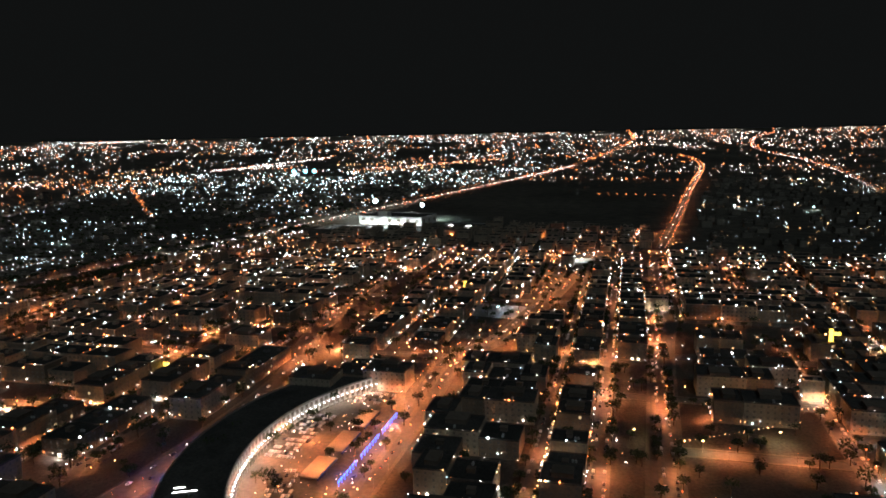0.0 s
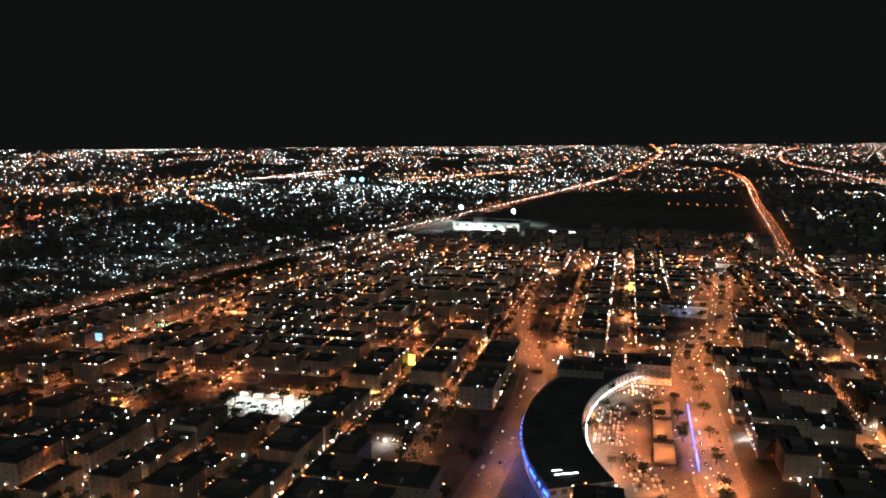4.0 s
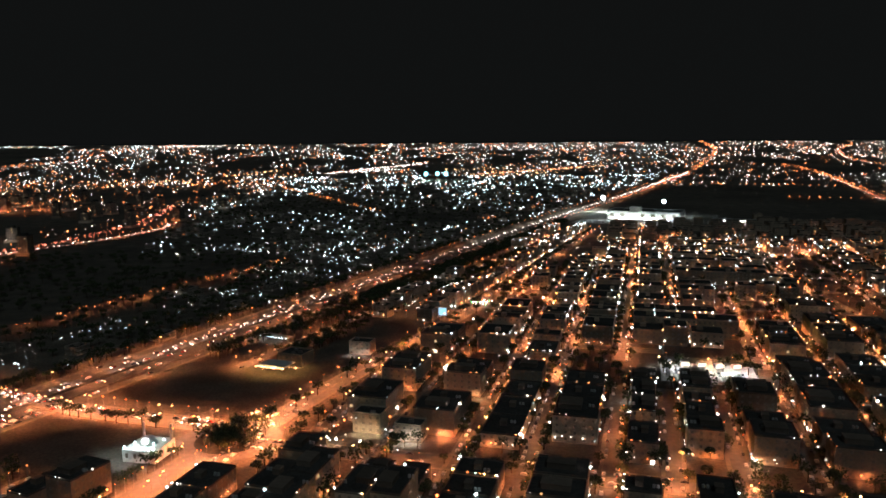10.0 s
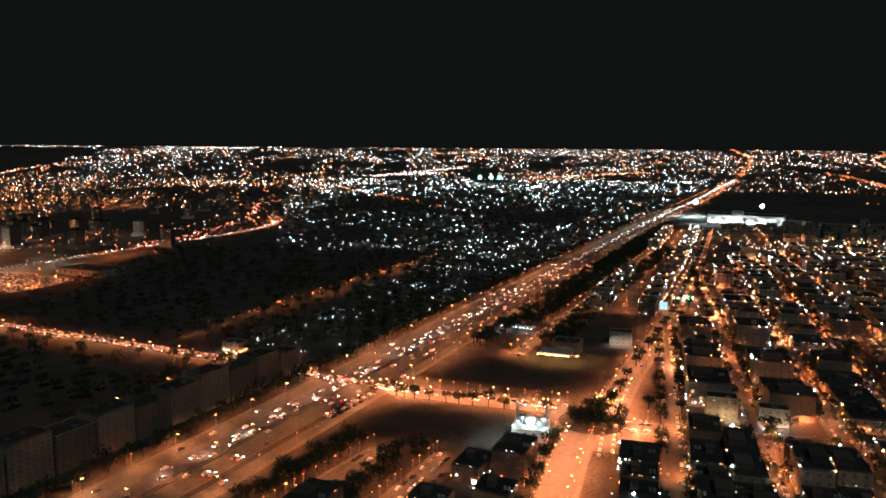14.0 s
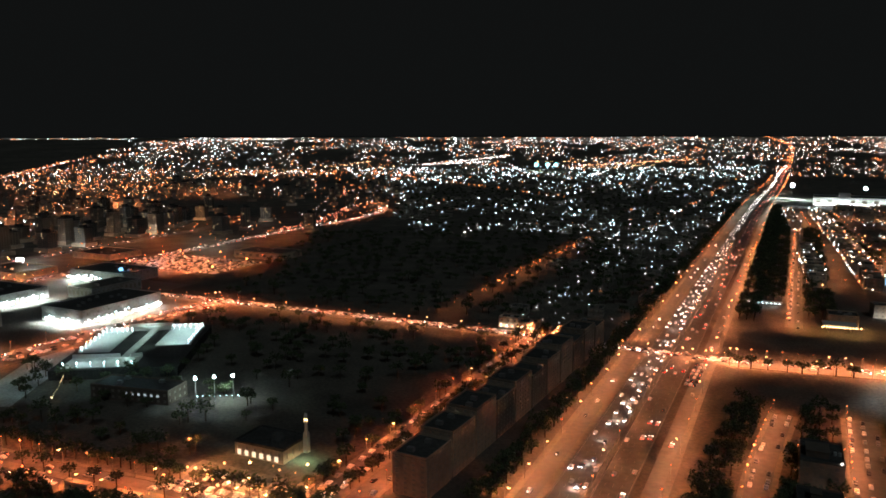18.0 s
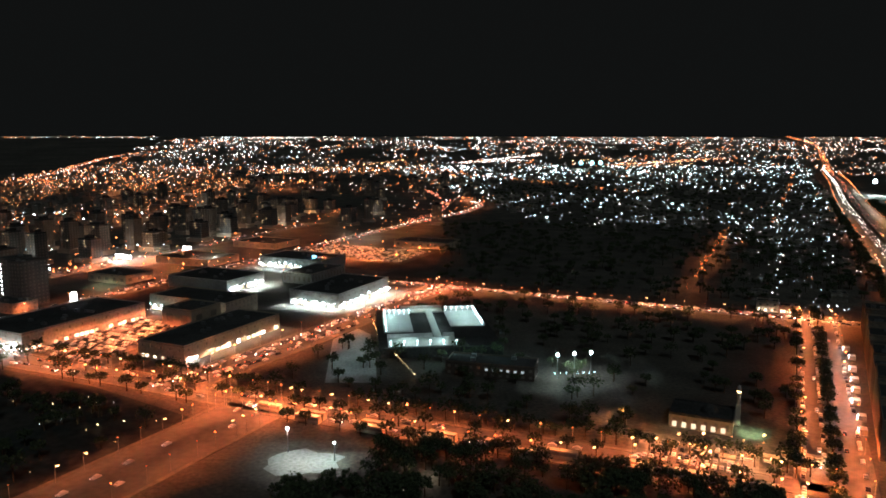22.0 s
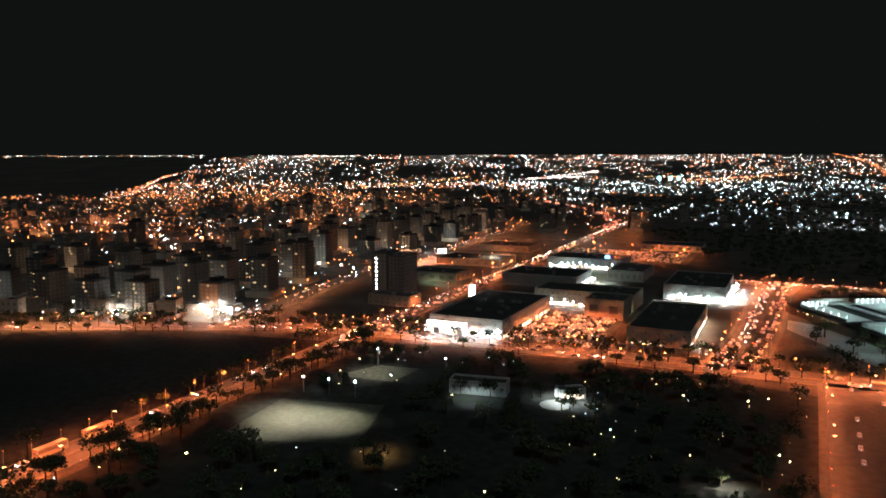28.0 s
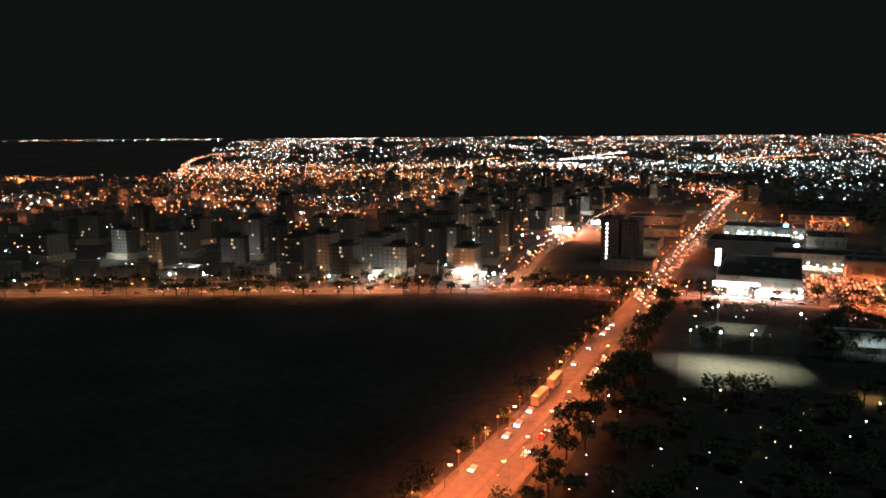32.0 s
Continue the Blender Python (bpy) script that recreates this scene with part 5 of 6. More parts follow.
for k in range(6):
    g = Geo()
    g.box(-15 + 5.2 * k, -12.3, 0.8, -12.6 + 5.2 * k, -12, 3.8)
    part("lit_arch", g, [G_DIM], mo, "warm lit arch")
for lx, ly, pw in ((-14, -20, 1000), (14, -20, 1500), (24, -6, 1500)):
    white_light(*local(-1258, 372, -24, lx, ly), 7, pw, (1.0, 0.70, 0.38))
white_light(*local(-1258, 372, -24, 26, -4), 6, 7000, (0.5, 1.0, 0.55))
plate("car_park", rect(-1275, 330, 60, 40, -24), 0.04, M_PAVING, "paved mosque car park")
for x, y in ((-1296, 345), (-1280, 322), (-1255, 322), (-1305, 370)):
    spot(x, y, 9, SODIUM, 21000)
for x, y in ((-1306, 316), (-1290, 350), (-1268, 338), (-1250, 312), (-1236, 336)):
    spot(x, y, 7, (1.0, 0.42, 0.16), 5000)
dots("stall_lamps", [(-1306 + 78 * k / 17, 334 - 16 * math.sin(k * 1.9), 3.5) for k in range(18)], 0.5, F_WARM, "warm lamps of stalls around a car park", False)
for k in range(5):   # market stalls with lit fronts
    g = Geo()
    g.box(-4, -2.2, 2.6, 4, 2.6, 3.1, taper=0.15)
    st = thing("market_stall", g, [M_AWNING], at(-1262 + 11 * k, 322 + 3 * (k % 2), 0, -24), "pale awning stall with warm lit counter", "stall", "market stalls")
    for sx in (-3.7, 3.7):
        g = Geo()
        g.tube(sx, -1.9, 0, 2.6, 0.1, 0.1, 5)
        part("post", g, [M_STEEL], st)
    g = Geo()
    g.box(-3.6, 1.6, 0, 3.6, 2.4, 2.6)
    part("back_wall", g, [PLASTERS[1]], st)
    g = Geo()
    g.box(-3.2, -1.6, 0, 3.2, -0.6, 1.1)
    part("counter", g, [M_WHITEWALL], st)
    spot(-1262 + 11 * k, 314, 5, (1.0, 0.62, 0.32), 2500, name="stall_light")

# slab apartment blocks between the avenue and the highway
for i in range(11):
    t = (i + 0.5) / 11
    x, y = -1176 + 146 * t, 318 + 280 * t
    big_building("slab_block", "tall narrow slab apartment block above the highway", x, y, 20, 26.6, 21 + 1.6 * (i * 7 % 5), -27.5, M_SLAB, 9 if i % 3 else 8, 4.4, plant=2, group="slab blocks")

# white boxes and spots added for pale lit lumps below the slab blocks
for k in range(8):
    t = (k + 0.5 + RNG.uniform(-0.35, 0.35)) / 8
    x, y = -1180 + 94 * t, 346 + 190 * t
    g = Geo()
    g.box(-2.2, -3, 0, 2.2, 3, 3.2, taper=0.1)
    ks = thing("kiosk", g, [M_WHITEWALL], at(x + RNG.uniform(-2, 2), y, 0, -26), "white roadside box with lit front, added for a pale lit lump", "kiosk", "avenue kiosks")
    g = Geo()
    g.box(-2.5, -2.4, 1.0, -2.2, 2.4, 2.6)
    part("lit_front", g, [G_SHOPW], ks)
    white_light(x - 5, y + 2, 8, RNG.choice([1000, 2000, 3000]), (0.85, 0.97, 1.0))

# ---------- towers ----------
TOWERS = []
for i, (w, d, fl) in enumerate([(20, 22, 9), (23, 18, 7), (17, 18, 11), (24, 20, 8), (20, 25, 6), (16, 18, 10)]):
    fh = 3.6
    h = fl * fh
    wall = M_TOWERWALL if i % 2 else M_DARKWALL
    g = block_walls(w, d, fl, fh, 4.4, 2.0, 1.9, z0=6.0)
    root = thing("tower_block", g, [wall, M_GLASS], label="%s high-rise apartment tower with few lit windows" % ("grey" if i % 2 else "brown"), category="tower", group="apartment towers")
    g = Geo()
    g.box(-w / 2 - 4, -d / 2 - 4, 0, w / 2 + 4, d / 2 + 4, 6, bottom=False)
    part("podium", g, [PLASTERS[i % 3]], root)
    g = Geo()
    g.box(-w / 2, -d / 2, h + 6, w / 2, d / 2, h + 7.2, bottom=False)
    g.box(-4, -5, h + 7.2, 5, 4, h + 11)
    part("roof", g, [M_ROOF], root, "flat roof with lift house")
    for k in range(3):
        r = random.Random(i * 10 + k)
        pane(0 if k < 3 else 1, w, d, r.uniform(-w / 2 + 3, w / 2 - 3), 6 + fh * r.randrange(1, fl) + 0.9, 2.0, 1.9, G_ROOM, root)
    if i == 0:
        for k in range(4):
            pane(0, w, d, -w / 2 + 3, 6 + fh * (2 + k * 2) + 0.9, 0.9, 1.2, G_ROOM, root, "stair_window")
    TOWERS.append((root, w, d))
spots = []
for off in (-32, -80, -130, -185):
    for x, y, dx, dy in resample(shift(smooth(ROAD_W), off), 46):
        spots.append((x + RNG.uniform(-9, 9), y + RNG.uniform(-9, 9), math.degrees(math.atan2(dy, dx)) - 90))
for x, y, dx, dy in resample([(-2330, 640), (-2050, 640)], 56) + resample([(-2420, 720), (-2080, 735)], 64) + resample([(-2450, 830), (-2100, 840)], 74):
    spots.append((x + RNG.uniform(-9, 9), y + RNG.uniform(-12, 12), RNG.choice([-24, 0, 4])))
for _ in range(70):
    y = RNG.uniform(1000, 2900)
    spots.append((RNG.uniform(-2300, -1400 + (y - 1500) * 0.1), y, RNG.choice([-24, 0, 12])))
taken = []
first = set()
for x, y, deg in spots:
    if not clear(x, y, 20) or any((x - a) ** 2 + (y - b) ** 2 < 37 ** 2 for a, b in taken) or RNG.random() < 0.16:
        continue
    taken.append((x, y))
    root, w, d = RNG.choice(TOWERS)
    m = at(x, y, 0, deg)
    if root.name in first:
        copy_thing(root, m)
    else:
        first.add(root.name)
        root.matrix_world = m
# unseen point lights added to brighten tower walls, in place of city glow
for i, (x, y) in enumerate(taken):
    if y < 1700 and i % 2 == 0:
        l = bpy.data.lights.new("forecourt_light", "POINT")
        l.color, l.energy, l.shadow_soft_size = RNG.choice([(1.0, 0.42, 0.18), (1.0, 0.62, 0.36), (1.0, 0.9, 0.78), (0.8, 0.95, 1.0)]), RNG.choice([600, 1200, 2600]), 0.6
        o = new("forecourt_light", l)
        o.location = ((x - 4) * UNIT, (y - 24) * UNIT, 11 * UNIT)
TW = big_building("tower_block", "pair of pale slab towers with lit stair windows by the boulevard", -1822, 672, 16, 30, 44, -24, M_TOWERWALL, 12, 4.0, "tower", 2, "apartment towers")
TW2 = big_building("tower_block", "dark slab tower with a column of lit windows", -1840, 680, 17, 26, 46, -24, M_TOWERWALL, 12, 4.0, "tower", 2, "apartment towers")
for k in range(9):
    pane(0, 17, 26, -3, 6 + 4.2 * k, 2.0, 1.8, G_SHOPW, TW2)
big_building("podium_block", "low podium block at the foot of the towers", -1828, 648, 44, 26, 9, -24, PLASTERS[1], 2)
for x, y, pw in ((-1860, 944, 60000), (-1846, 935, 40000), (-1794, 1018, 30000), (-2066, 575, 16000), (-1990, 583, 22000), (-1975, 590, 22000), (-2130, 600, 22000), (-2145, 600, 20000), (-2230, 590, 12000), (-2075, 640, 14000)):
    white_light(x, y, 14, pw * 1.6, (0.8, 0.95, 1.0), 176)
    g = Geo()
    g.box(-6, -0.6, 2.0, 6, 0.6, 6.5)
    g.box(-5.6, -0.3, 0, -5, 0.3, 2.0)
    g.box(5, -0.3, 0, 5.6, 0.3, 2.0)
    thing("lit_billboard", g, [G_SHOPW], at(x, y + 6, 0, -10), "glaring white lit billboard at the foot of towers", "billboard", "lit billboards")
for k in range(26):
    x, y = -2500 + 21 * k + RNG.uniform(-6, 6), 592 + RNG.uniform(-8, 8)
    if clear(x, y, 12):
        big_building("shop_block", "low roadside shop block with lit front", x, y, 17, 16, 9 + 3 * (k % 3), RNG.uniform(-4, 4), PLASTERS[k % 3], 2, 5.5, plant=1, group="roadside shop blocks")

# ---------- park, pitch and open land ----------
plate("park_lawn", [(-1990, 120), (-1690, 120), (-1548, 372), (-1640, 430), (-1780, 490), (-1838, 500), (-1862, 440)], 0.02, M_GRASS, "dark park lawn with small lamps")
plate("sports_pitch", [(-1885, 305), (-1866, 366), (-1806, 356), (-1812, 300)], 0.05, M_TURF, "floodlit pale sports pitch")
plate("sports_pitch", [(-1843, 412), (-1818, 436), (-1790, 428), (-1806, 400)], 0.05, M_TURF, "small floodlit pitch")
for x, y, h in ((-1856, 378, 9), (-1840, 373, 9), (-1824, 368, 9), (-1819, 438, 10), (-1773, 419, 9)):
    flood_mast(x, y, h, 1, -10, "white floodlight mast beside a sports pitch", G_FLOOD, 0.55, 0)
for x, y, pw in ((-1866, 345, 14000), (-1848, 338, 18000), (-1830, 330, 16000), (-1855, 322, 12000), (-1820, 418, 10000)):
    white_light(x, y, 16, pw * 1.3, (1.0, 0.92, 0.76), 120)
kp = []
for _ in range(330):
    x, y = RNG.uniform(-1960, -1560), RNG.uniform(190, 490)
    t = (y - 145) * 0.44
    if -1992 + t < x < -1665 + (y - 140) * 0.44 and y < 490 - (x + 1840) * 0.4 and not (-1890 < x < -1800 and 295 < y < 370):
        kp.append((x, y, 2.6))
dots("park_lamps", kp[1::4], 0.27, F_COOL, "small cool lamps scattered through the park", False)
dots("park_lamps", kp[::3] + kp[2::6], 0.25, glow("park_lamp", (1.0, 0.85, 0.42), 8.0, 0.6), "small yellowish lamps scattered through the park", False)
PB = big_building("park_pavilion", "white park pavilion with lit arcade", -1752, 381, 34, 12, 7, -14, M_WHITEWALL, 1, 4.5, plant=1)
shopfront(PB, 34, 12, "S", 0.6, 4.5, -16, 16, 8, material("pale_panel", (0.6, 0.62, 0.62), 0.6), "arch")
white_light(-1756, 366, 8, 5000)
CV = big_building("park_cafe", "small lit park cafe with round terrace", -1700, 372, 16, 8, 5, 12, M_WHITEWALL, 1, 4, plant=1)
shopfront(CV, 16, 8, "S", 0.6, 3.2, -7, 7, 4, G_SHOP)
for x, y in ((-1706, 362), (-1695, 360), (-1712, 370)):
    white_light(x, y, 6, 5000)
plate("cafe_terrace", [(-1710 + 9 * math.cos(k * 0.52), 359 + 9 * math.sin(k * 0.52)) for k in range(12)], 0.08, M_CONCRETE, "round pale terrace")
plate("plaza", [(-1478 + (17 + 6 * ((k * 7) % 4) / 3) * math.cos(k * 0.42), 318 + (12 + 5 * ((k * 5) % 3) / 2) * math.sin(k * 0.42)) for k in range(15)], 0.06, M_GRAVEL, "pale floodlit oval plaza")
flood_mast(-1488, 330, 12, 1, 0, "white floodlight mast beside a plaza", G_FLOOD, 0.8, 6000)
flood_mast(-1462, 320, 9, 1, 0, "white floodlight mast beside a plaza", G_FLOOD, 0.6, 7000)
white_light(-1478, 316, 12, 6000, (0.95, 1.0, 0.97))
for x, y in ((-1655, 260), (-1652, 254), (-1420, 300), (-1800, 288)):
    white_light(x, y, 6, 4000, (1.0, 0.95, 0.8) if x > -1790 else (1.0, 0.55, 0.2))
plate("field", [(-2900, 100), (-2010, 100), (-1900, 360), (-1868, 500), (-1990, 532), (-2400, 512), (-2900, 480)], 0.015, M_GRASS, "wide dark empty field")
plate("yard", [(-905, 556), (-872, 532), (-800, 520), (-762, 545), (-745, 580), (-778, 622), (-830, 690), (-880, 630)], 0.02, M_EARTH, "dark bare rounded lot")

# ---------- lit windows and shop fronts of the apartment blocks ----------
for i, (x, y, deg, w, d, h, ob) in enumerate(LIT):
    r = random.Random(i * 3 + 1)
    k = r.choice([0, 1, 1, 2, 2, 3]) if x > -845 else r.choice([0, 1])
    for j in range(k):
        face = r.choice([0, 0, 1, 3])
        L = w if face in (0, 2) else d
        bays = max(2, int(L / 5.2))
        s = -L / 2 + (r.randrange(bays) + 0.5) * L / bays
        if r.random() < 0.45:
            pane(face, w, d, s, 0.5, 2.8, 2.4, r.choice([G_SHOP, G_SHOP, G_SHOPW]), ob, "shop_window")
        else:
            fl = r.randrange(int(h / 4.8 + 0.2))
            pane(face, w, d, s, fl * 4.8 + 1.3, 2.2, 2.2, G_ROOM, ob)

# yard and wall lamps that light fronts in the district
for i, (x, y, deg, w, d, h, ob) in enumerate(LIT):
    if i % 3 and x > -845:
        r = random.Random(i)
        lx, ly = local(x, y, deg, r.uniform(-w / 2, w / 2), -d / 2 - 4)
        spot(lx, ly, 5, r.choice([SODIUM, SODIUM, (1.0, 0.62, 0.3), (0.95, 0.97, 1.0), (0.85, 0.97, 1.0)]), r.choice([3000, 6000, 12000]), name="yard_light")

# ---------- cars ----------
def car_shape(L, W, H):
    g = Geo()
    prof = [(-L / 2, 0.35), (-L / 2, H * 0.58), (-L * 0.36, H * 0.64), (-L * 0.24, H), (L * 0.12, H), (L * 0.27, H * 0.62), (L * 0.46, H * 0.52), (L / 2, H * 0.38), (L / 2, 0.35)]
    n = len(prof)
    for s in (-1, 1):
        for i, (px, pz) in enumerate(prof):
            k = 0.8 if pz > H * 0.8 else 1.0
            g.v.append((s * W / 2 * k, px, pz))
    for i in range(n - 1):
        g.f.append((i, i + 1, n + i + 1, n + i))
        g.mi.append(0)
    g.f += [tuple(range(n - 1, -1, -1)), tuple(range(n, 2 * n))]
    g.mi += [0, 0]
    return g


CARS = []
for i, paint in enumerate((CARPAINT[0], CARPAINT[0], CARPAINT[1], CARPAINT[2], CARPAINT[3])):
    L, W, H = (4.9, 2.1, 1.8) if i != 1 else (5.3, 2.3, 2.1)
    for mode in ("moving", "parked"):
        root = thing("car", car_shape(L, W, H), [paint], label="%s %s %s" % (("white", "white", "silver", "dark", "red")[i], "off-road car" if i == 1 else "saloon car", "driving with its lights on" if mode == "moving" else "parked with its lights off"),
                     category="car", group="cars")
        g = Geo()
        g.box(-W * 0.43, -L * 0.30, H * 0.66, W * 0.43, L * 0.20, H * 0.93, taper=0.12)
        part("cabin_glass", g, [M_GLASS], root)
        for sx in (-1, 1):
            for sy in (-0.31, 0.31):
                g = Geo()
                g.tube(0, 0, -0.15, 0.15, 0.45, 0.45, 8)
                part("wheel", g, [M_TYRE], root).matrix_basis = pose(sx * W / 2 * UNIT, sy * L * UNIT, 0.45 * UNIT, 0, 90, 0)
        if mode == "moving":
            for nm, yy, mt, sz in (("headlight", L / 2, G_WHITE, 0.36), ("tail_light", -L / 2, G_RED, 0.26)):
                for sx in (-1, 1):
                    g = Geo()
                    g.box(sx * W * 0.36 - sz, yy - 0.12, H * 0.38, sx * W * 0.36 + sz, yy + 0.12, H * 0.38 + sz * 1.3)
                    part(nm, g, [mt], root)
        CARS.append((mode, root, [True]))
CAR_N = [0]
car_stuff = {0: Geo(), 1: Geo(), 2: Geo()}
head_pts, tail_pts = [], []


def put_car(x, y, heading, moving, built=True):
    """heading in degrees, 90 towards the far side."""
    if built and CAR_N[0] < 200:
        CAR_N[0] += 1
        mode, root, fresh = RNG.choice([c for c in CARS if c[0] == ("moving" if moving else "parked")])
        m = at(x, y, 0.1 + rise(y), heading - 90)
        if fresh[0]:
            fresh[0] = False
            root.matrix_world = m
        else:
            copy_thing(root, m)
    else:
        k = RNG.choice([0, 0, 1, 2])
        n = len(car_stuff[k].v)
        s = car_shape(4.9, 2.1, 1.8)
        c, t = math.cos(radians(heading - 90)), math.sin(radians(heading - 90))
        base = len(car_stuff[k].v)
        car_stuff[k].v += [(x + a * c - b * t, y + a * t + b * c, z + 0.1 + rise(y)) for a, b, z in s.v]
        car_stuff[k].f += [tuple(base + i for i in f) for f in s.f]
        car_stuff[k].mi += s.mi
        if moving:
            hx, hy = math.cos(radians(heading)), math.sin(radians(heading))
            z = 1.3 + rise(y)
            (head_pts if hy < 0 else tail_pts).append((x + hx * (3.2 if hy < 0 else -3.2), y + hy * (3.2 if hy < 0 else -3.2), z))


def traffic(line, lanes, step, moving=True, share=1.0, lo=-1e9, hi=1e9, built=0.5):
    """lanes: offset to the right and direction (1 along the line, -1 against it)."""
    for off, sense in lanes:
        for x, y, dx, dy in resample(line, step):
            if not lo < y < hi or RNG.random() > share:
                continue
            j = RNG.uniform(-step * 0.4, step * 0.4)
            px, py = x + dx * j + dy * (off + RNG.uniform(-0.4, 0.4)), y + dy * j - dx * (off + RNG.uniform(-0.4, 0.4))
            hd = math.degrees(math.atan2(dy, dx)) + (0 if sense > 0 else 180)
            put_car(px, py, hd, moving, RNG.random() < built)


traffic(HWL, [(-16, -1), (-11.5, -1), (-7, -1), (-3.5, -1)], 24, share=0.8, lo=280, hi=1100, built=0.35)
traffic(HWL, [(3.5, 1), (7, 1), (11.5, 1), (16, 1)], 42, share=0.5, lo=280, hi=1100, built=0.5)
traffic(HWL, [(-16, -1), (-11.5, -1), (-7, -1)], 30, share=0.8, lo=1100, hi=4700, built=0)
traffic(HWL, [(5, 1), (11.5, 1), (16, 1)], 40, share=0.6, lo=1100, hi=4700, built=0)
traffic(HWL, [(-28, -1), (29, 1)], 30, share=0.5, lo=280, hi=1200, built=0.4)
traffic(smooth(ROAD_C), [(-5, -1), (-2, -1), (2.5, 1), (5.5, 1)], 10, share=0.75, built=0.12)
traffic(smooth(ROAD_X), [(-5, -1), (3, 1)], 14, share=0.7, built=0.4)
traffic(smooth(ROAD_D), [(-8, -1), (-5, -1), (-2.5, -1), (3, 1), (5.5, 1), (8, 1)], 15, share=0.75, lo=500, hi=1900, built=0.06)
traffic(smooth(ROAD_D), [(-7, -1), (6, 1)], 70, share=0.45, lo=200, hi=470, built=1)
traffic(smooth(ROAD_M), [(-12, 1), (-7, 1), (-3, -1), (3.5, 1), (8, 1), (12, 1)], 13, share=0.42, built=0.12)
traffic(smooth(ROAD_M), [(-9, -1), (-5, -1), (5, 1), (10, 1)], 9, share=0.6, built=0)
traffic(smooth(ROAD_C), [(-3.5, -1), (4, 1)], 8, share=0.6, built=0)
traffic(smooth(ROAD_W), [(-6, -1), (5, 1)], 16, share=0.6, hi=1400, built=0.1)
traffic(smooth(ROAD_A), [(-8, -1), (-5, -1), (5, 1), (8, 1)], 32, share=0.5, built=0.4)
traffic(smooth(AVENUE_B), [(-6, -1), (7, 1)], 34, share=0.5, built=0.5)
traffic(smooth(AVENUE_B), [(-13.6, 1), (13.6, 1), (-4, 1)], 8, moving=False, share=0.75, built=0.25)
traffic(smooth(STREET_S), [(-4.5, -1), (4.5, 1)], 26, share=0.6, built=0.25)
traffic(smooth(ROAD_V), [(-5, -1), (5, 1)], 24, share=0.6, built=0.2)
traffic(smooth(ROAD_N), [(-7, -1), (7, 1)], 20, share=0.6, built=0.2)
traffic(smooth(ROAD_R), [(-5, -1), (5, 1)], 26, share=0.6, lo=600, hi=4000, built=0)
traffic(smooth(FAR_R), [(-6, -1), (6, 1)], 26, share=0.7, built=0)
traffic(smooth(FAR_L), [(-6, -1), (6, 1)], 30, share=0.6, built=0)
traffic(smooth(ROAD_E), [(-6.5, -1), (6.5, 1)], 11, moving=False, share=0.6, built=0.12)
traffic(smooth(ROAD_G), [(-9, -1), (6, 1)], 60, share=0.35, built=1)
for ln, b in LANES:
    rs = [p for p in resample(ln, 9) if right_of_s(p[0], p[1], 6) and p[1] < 1100]
    for x, y, dx, dy in rs:
        for off in (-4.1, 4.1):
            if RNG.random() < 0.5:
                put_car(x + dy * off, y - dx * off, 74, RNG.random() < 0.08, RNG.random() < 0.04)


traffic(smooth(LANE_1), [(-3.6, 1), (3.6, 1)], 9, moving=False, share=0.5, built=0.2)
traffic(smooth(ALLEY_1), [(-4, 1), (4, 1)], 8, moving=False, share=0.55, built=0.5)
traffic(smooth(ALLEY_2), [(-7, 1), (7, 1), (0, 1)], 8, moving=False, share=0.55, built=0.5)
for k in range(7):
    for v in (-3.2, 0, 3.2):   # cars waiting at the junction
        put_car(-980 + 24 * k / 6 + 0.89 * v, 487 + 47 * k / 6 - 0.455 * v, 63, True, True)


def parking(x, y, w, d, deg, share, built=0.2, pitch=3.4):
    for r in range(int(d / 15)):
        for k in range(int(w / pitch)):
            for dy in (0, 6.6):
                if RNG.random() < share:
                    lx, ly = -w / 2 + (k + 0.5) * pitch, -d / 2 + r * 15 + 4 + dy
                    px, py = local(x, y, deg, lx, ly)
                    put_car(px, py, deg + 90, False, RNG.random() < built)


parking(-1673, 556, 66, 116, -24, 0.75, 0.12)
parking(-1712, 508, 100, 16, -24, 0.6, 0.15)
parking(-1530, 1010, 170, 110, -24, 0.6, 0)
parking(-1275, 330, 52, 34, -24, 0.65, 0.3)
parking(-105, 560, 26, 90, -17, 0.7, 0.3)
parking(-105, 470, 24, 60, -8, 0.6, 0.3)
parking(-52, 640, 40, 34, -17, 0.5, 0.3)
parking(-398, 612, 70, 40, -16, 0.45, 0.3)
parking(-150, 1850, 230, 70, -27, 0.35, 0)
for k, mt in enumerate((CARPAINT[0], CARPAINT[1], CARPAINT[2])):
    thing("further_cars", car_stuff[k], [mt], label="many further %s cars on streets and car parks" % ("white", "silver", "dark")[k], category="cars", kind="stuff")
dots("headlight_glow", head_pts, 0.4, F_WHITE, "headlamps of approaching distant traffic")
dots("tail_light_glow", tail_pts, 0.33, F_RED, "red tail lamps of departing distant traffic")
for mode, root, fresh in CARS:
    if fresh[0]:
        for c in list(root.children):
            bpy.data.objects.remove(c)
        bpy.data.objects.remove(root)
# headlamp light on the road
for x, y, dx, dy in resample([p for p in HWL if 300 < p[1] < 1100], 60):
    spot(x - dy * 9, y + dx * 9, 3.0, (1.0, 0.96, 0.9), 1200, name="headlamp_light")

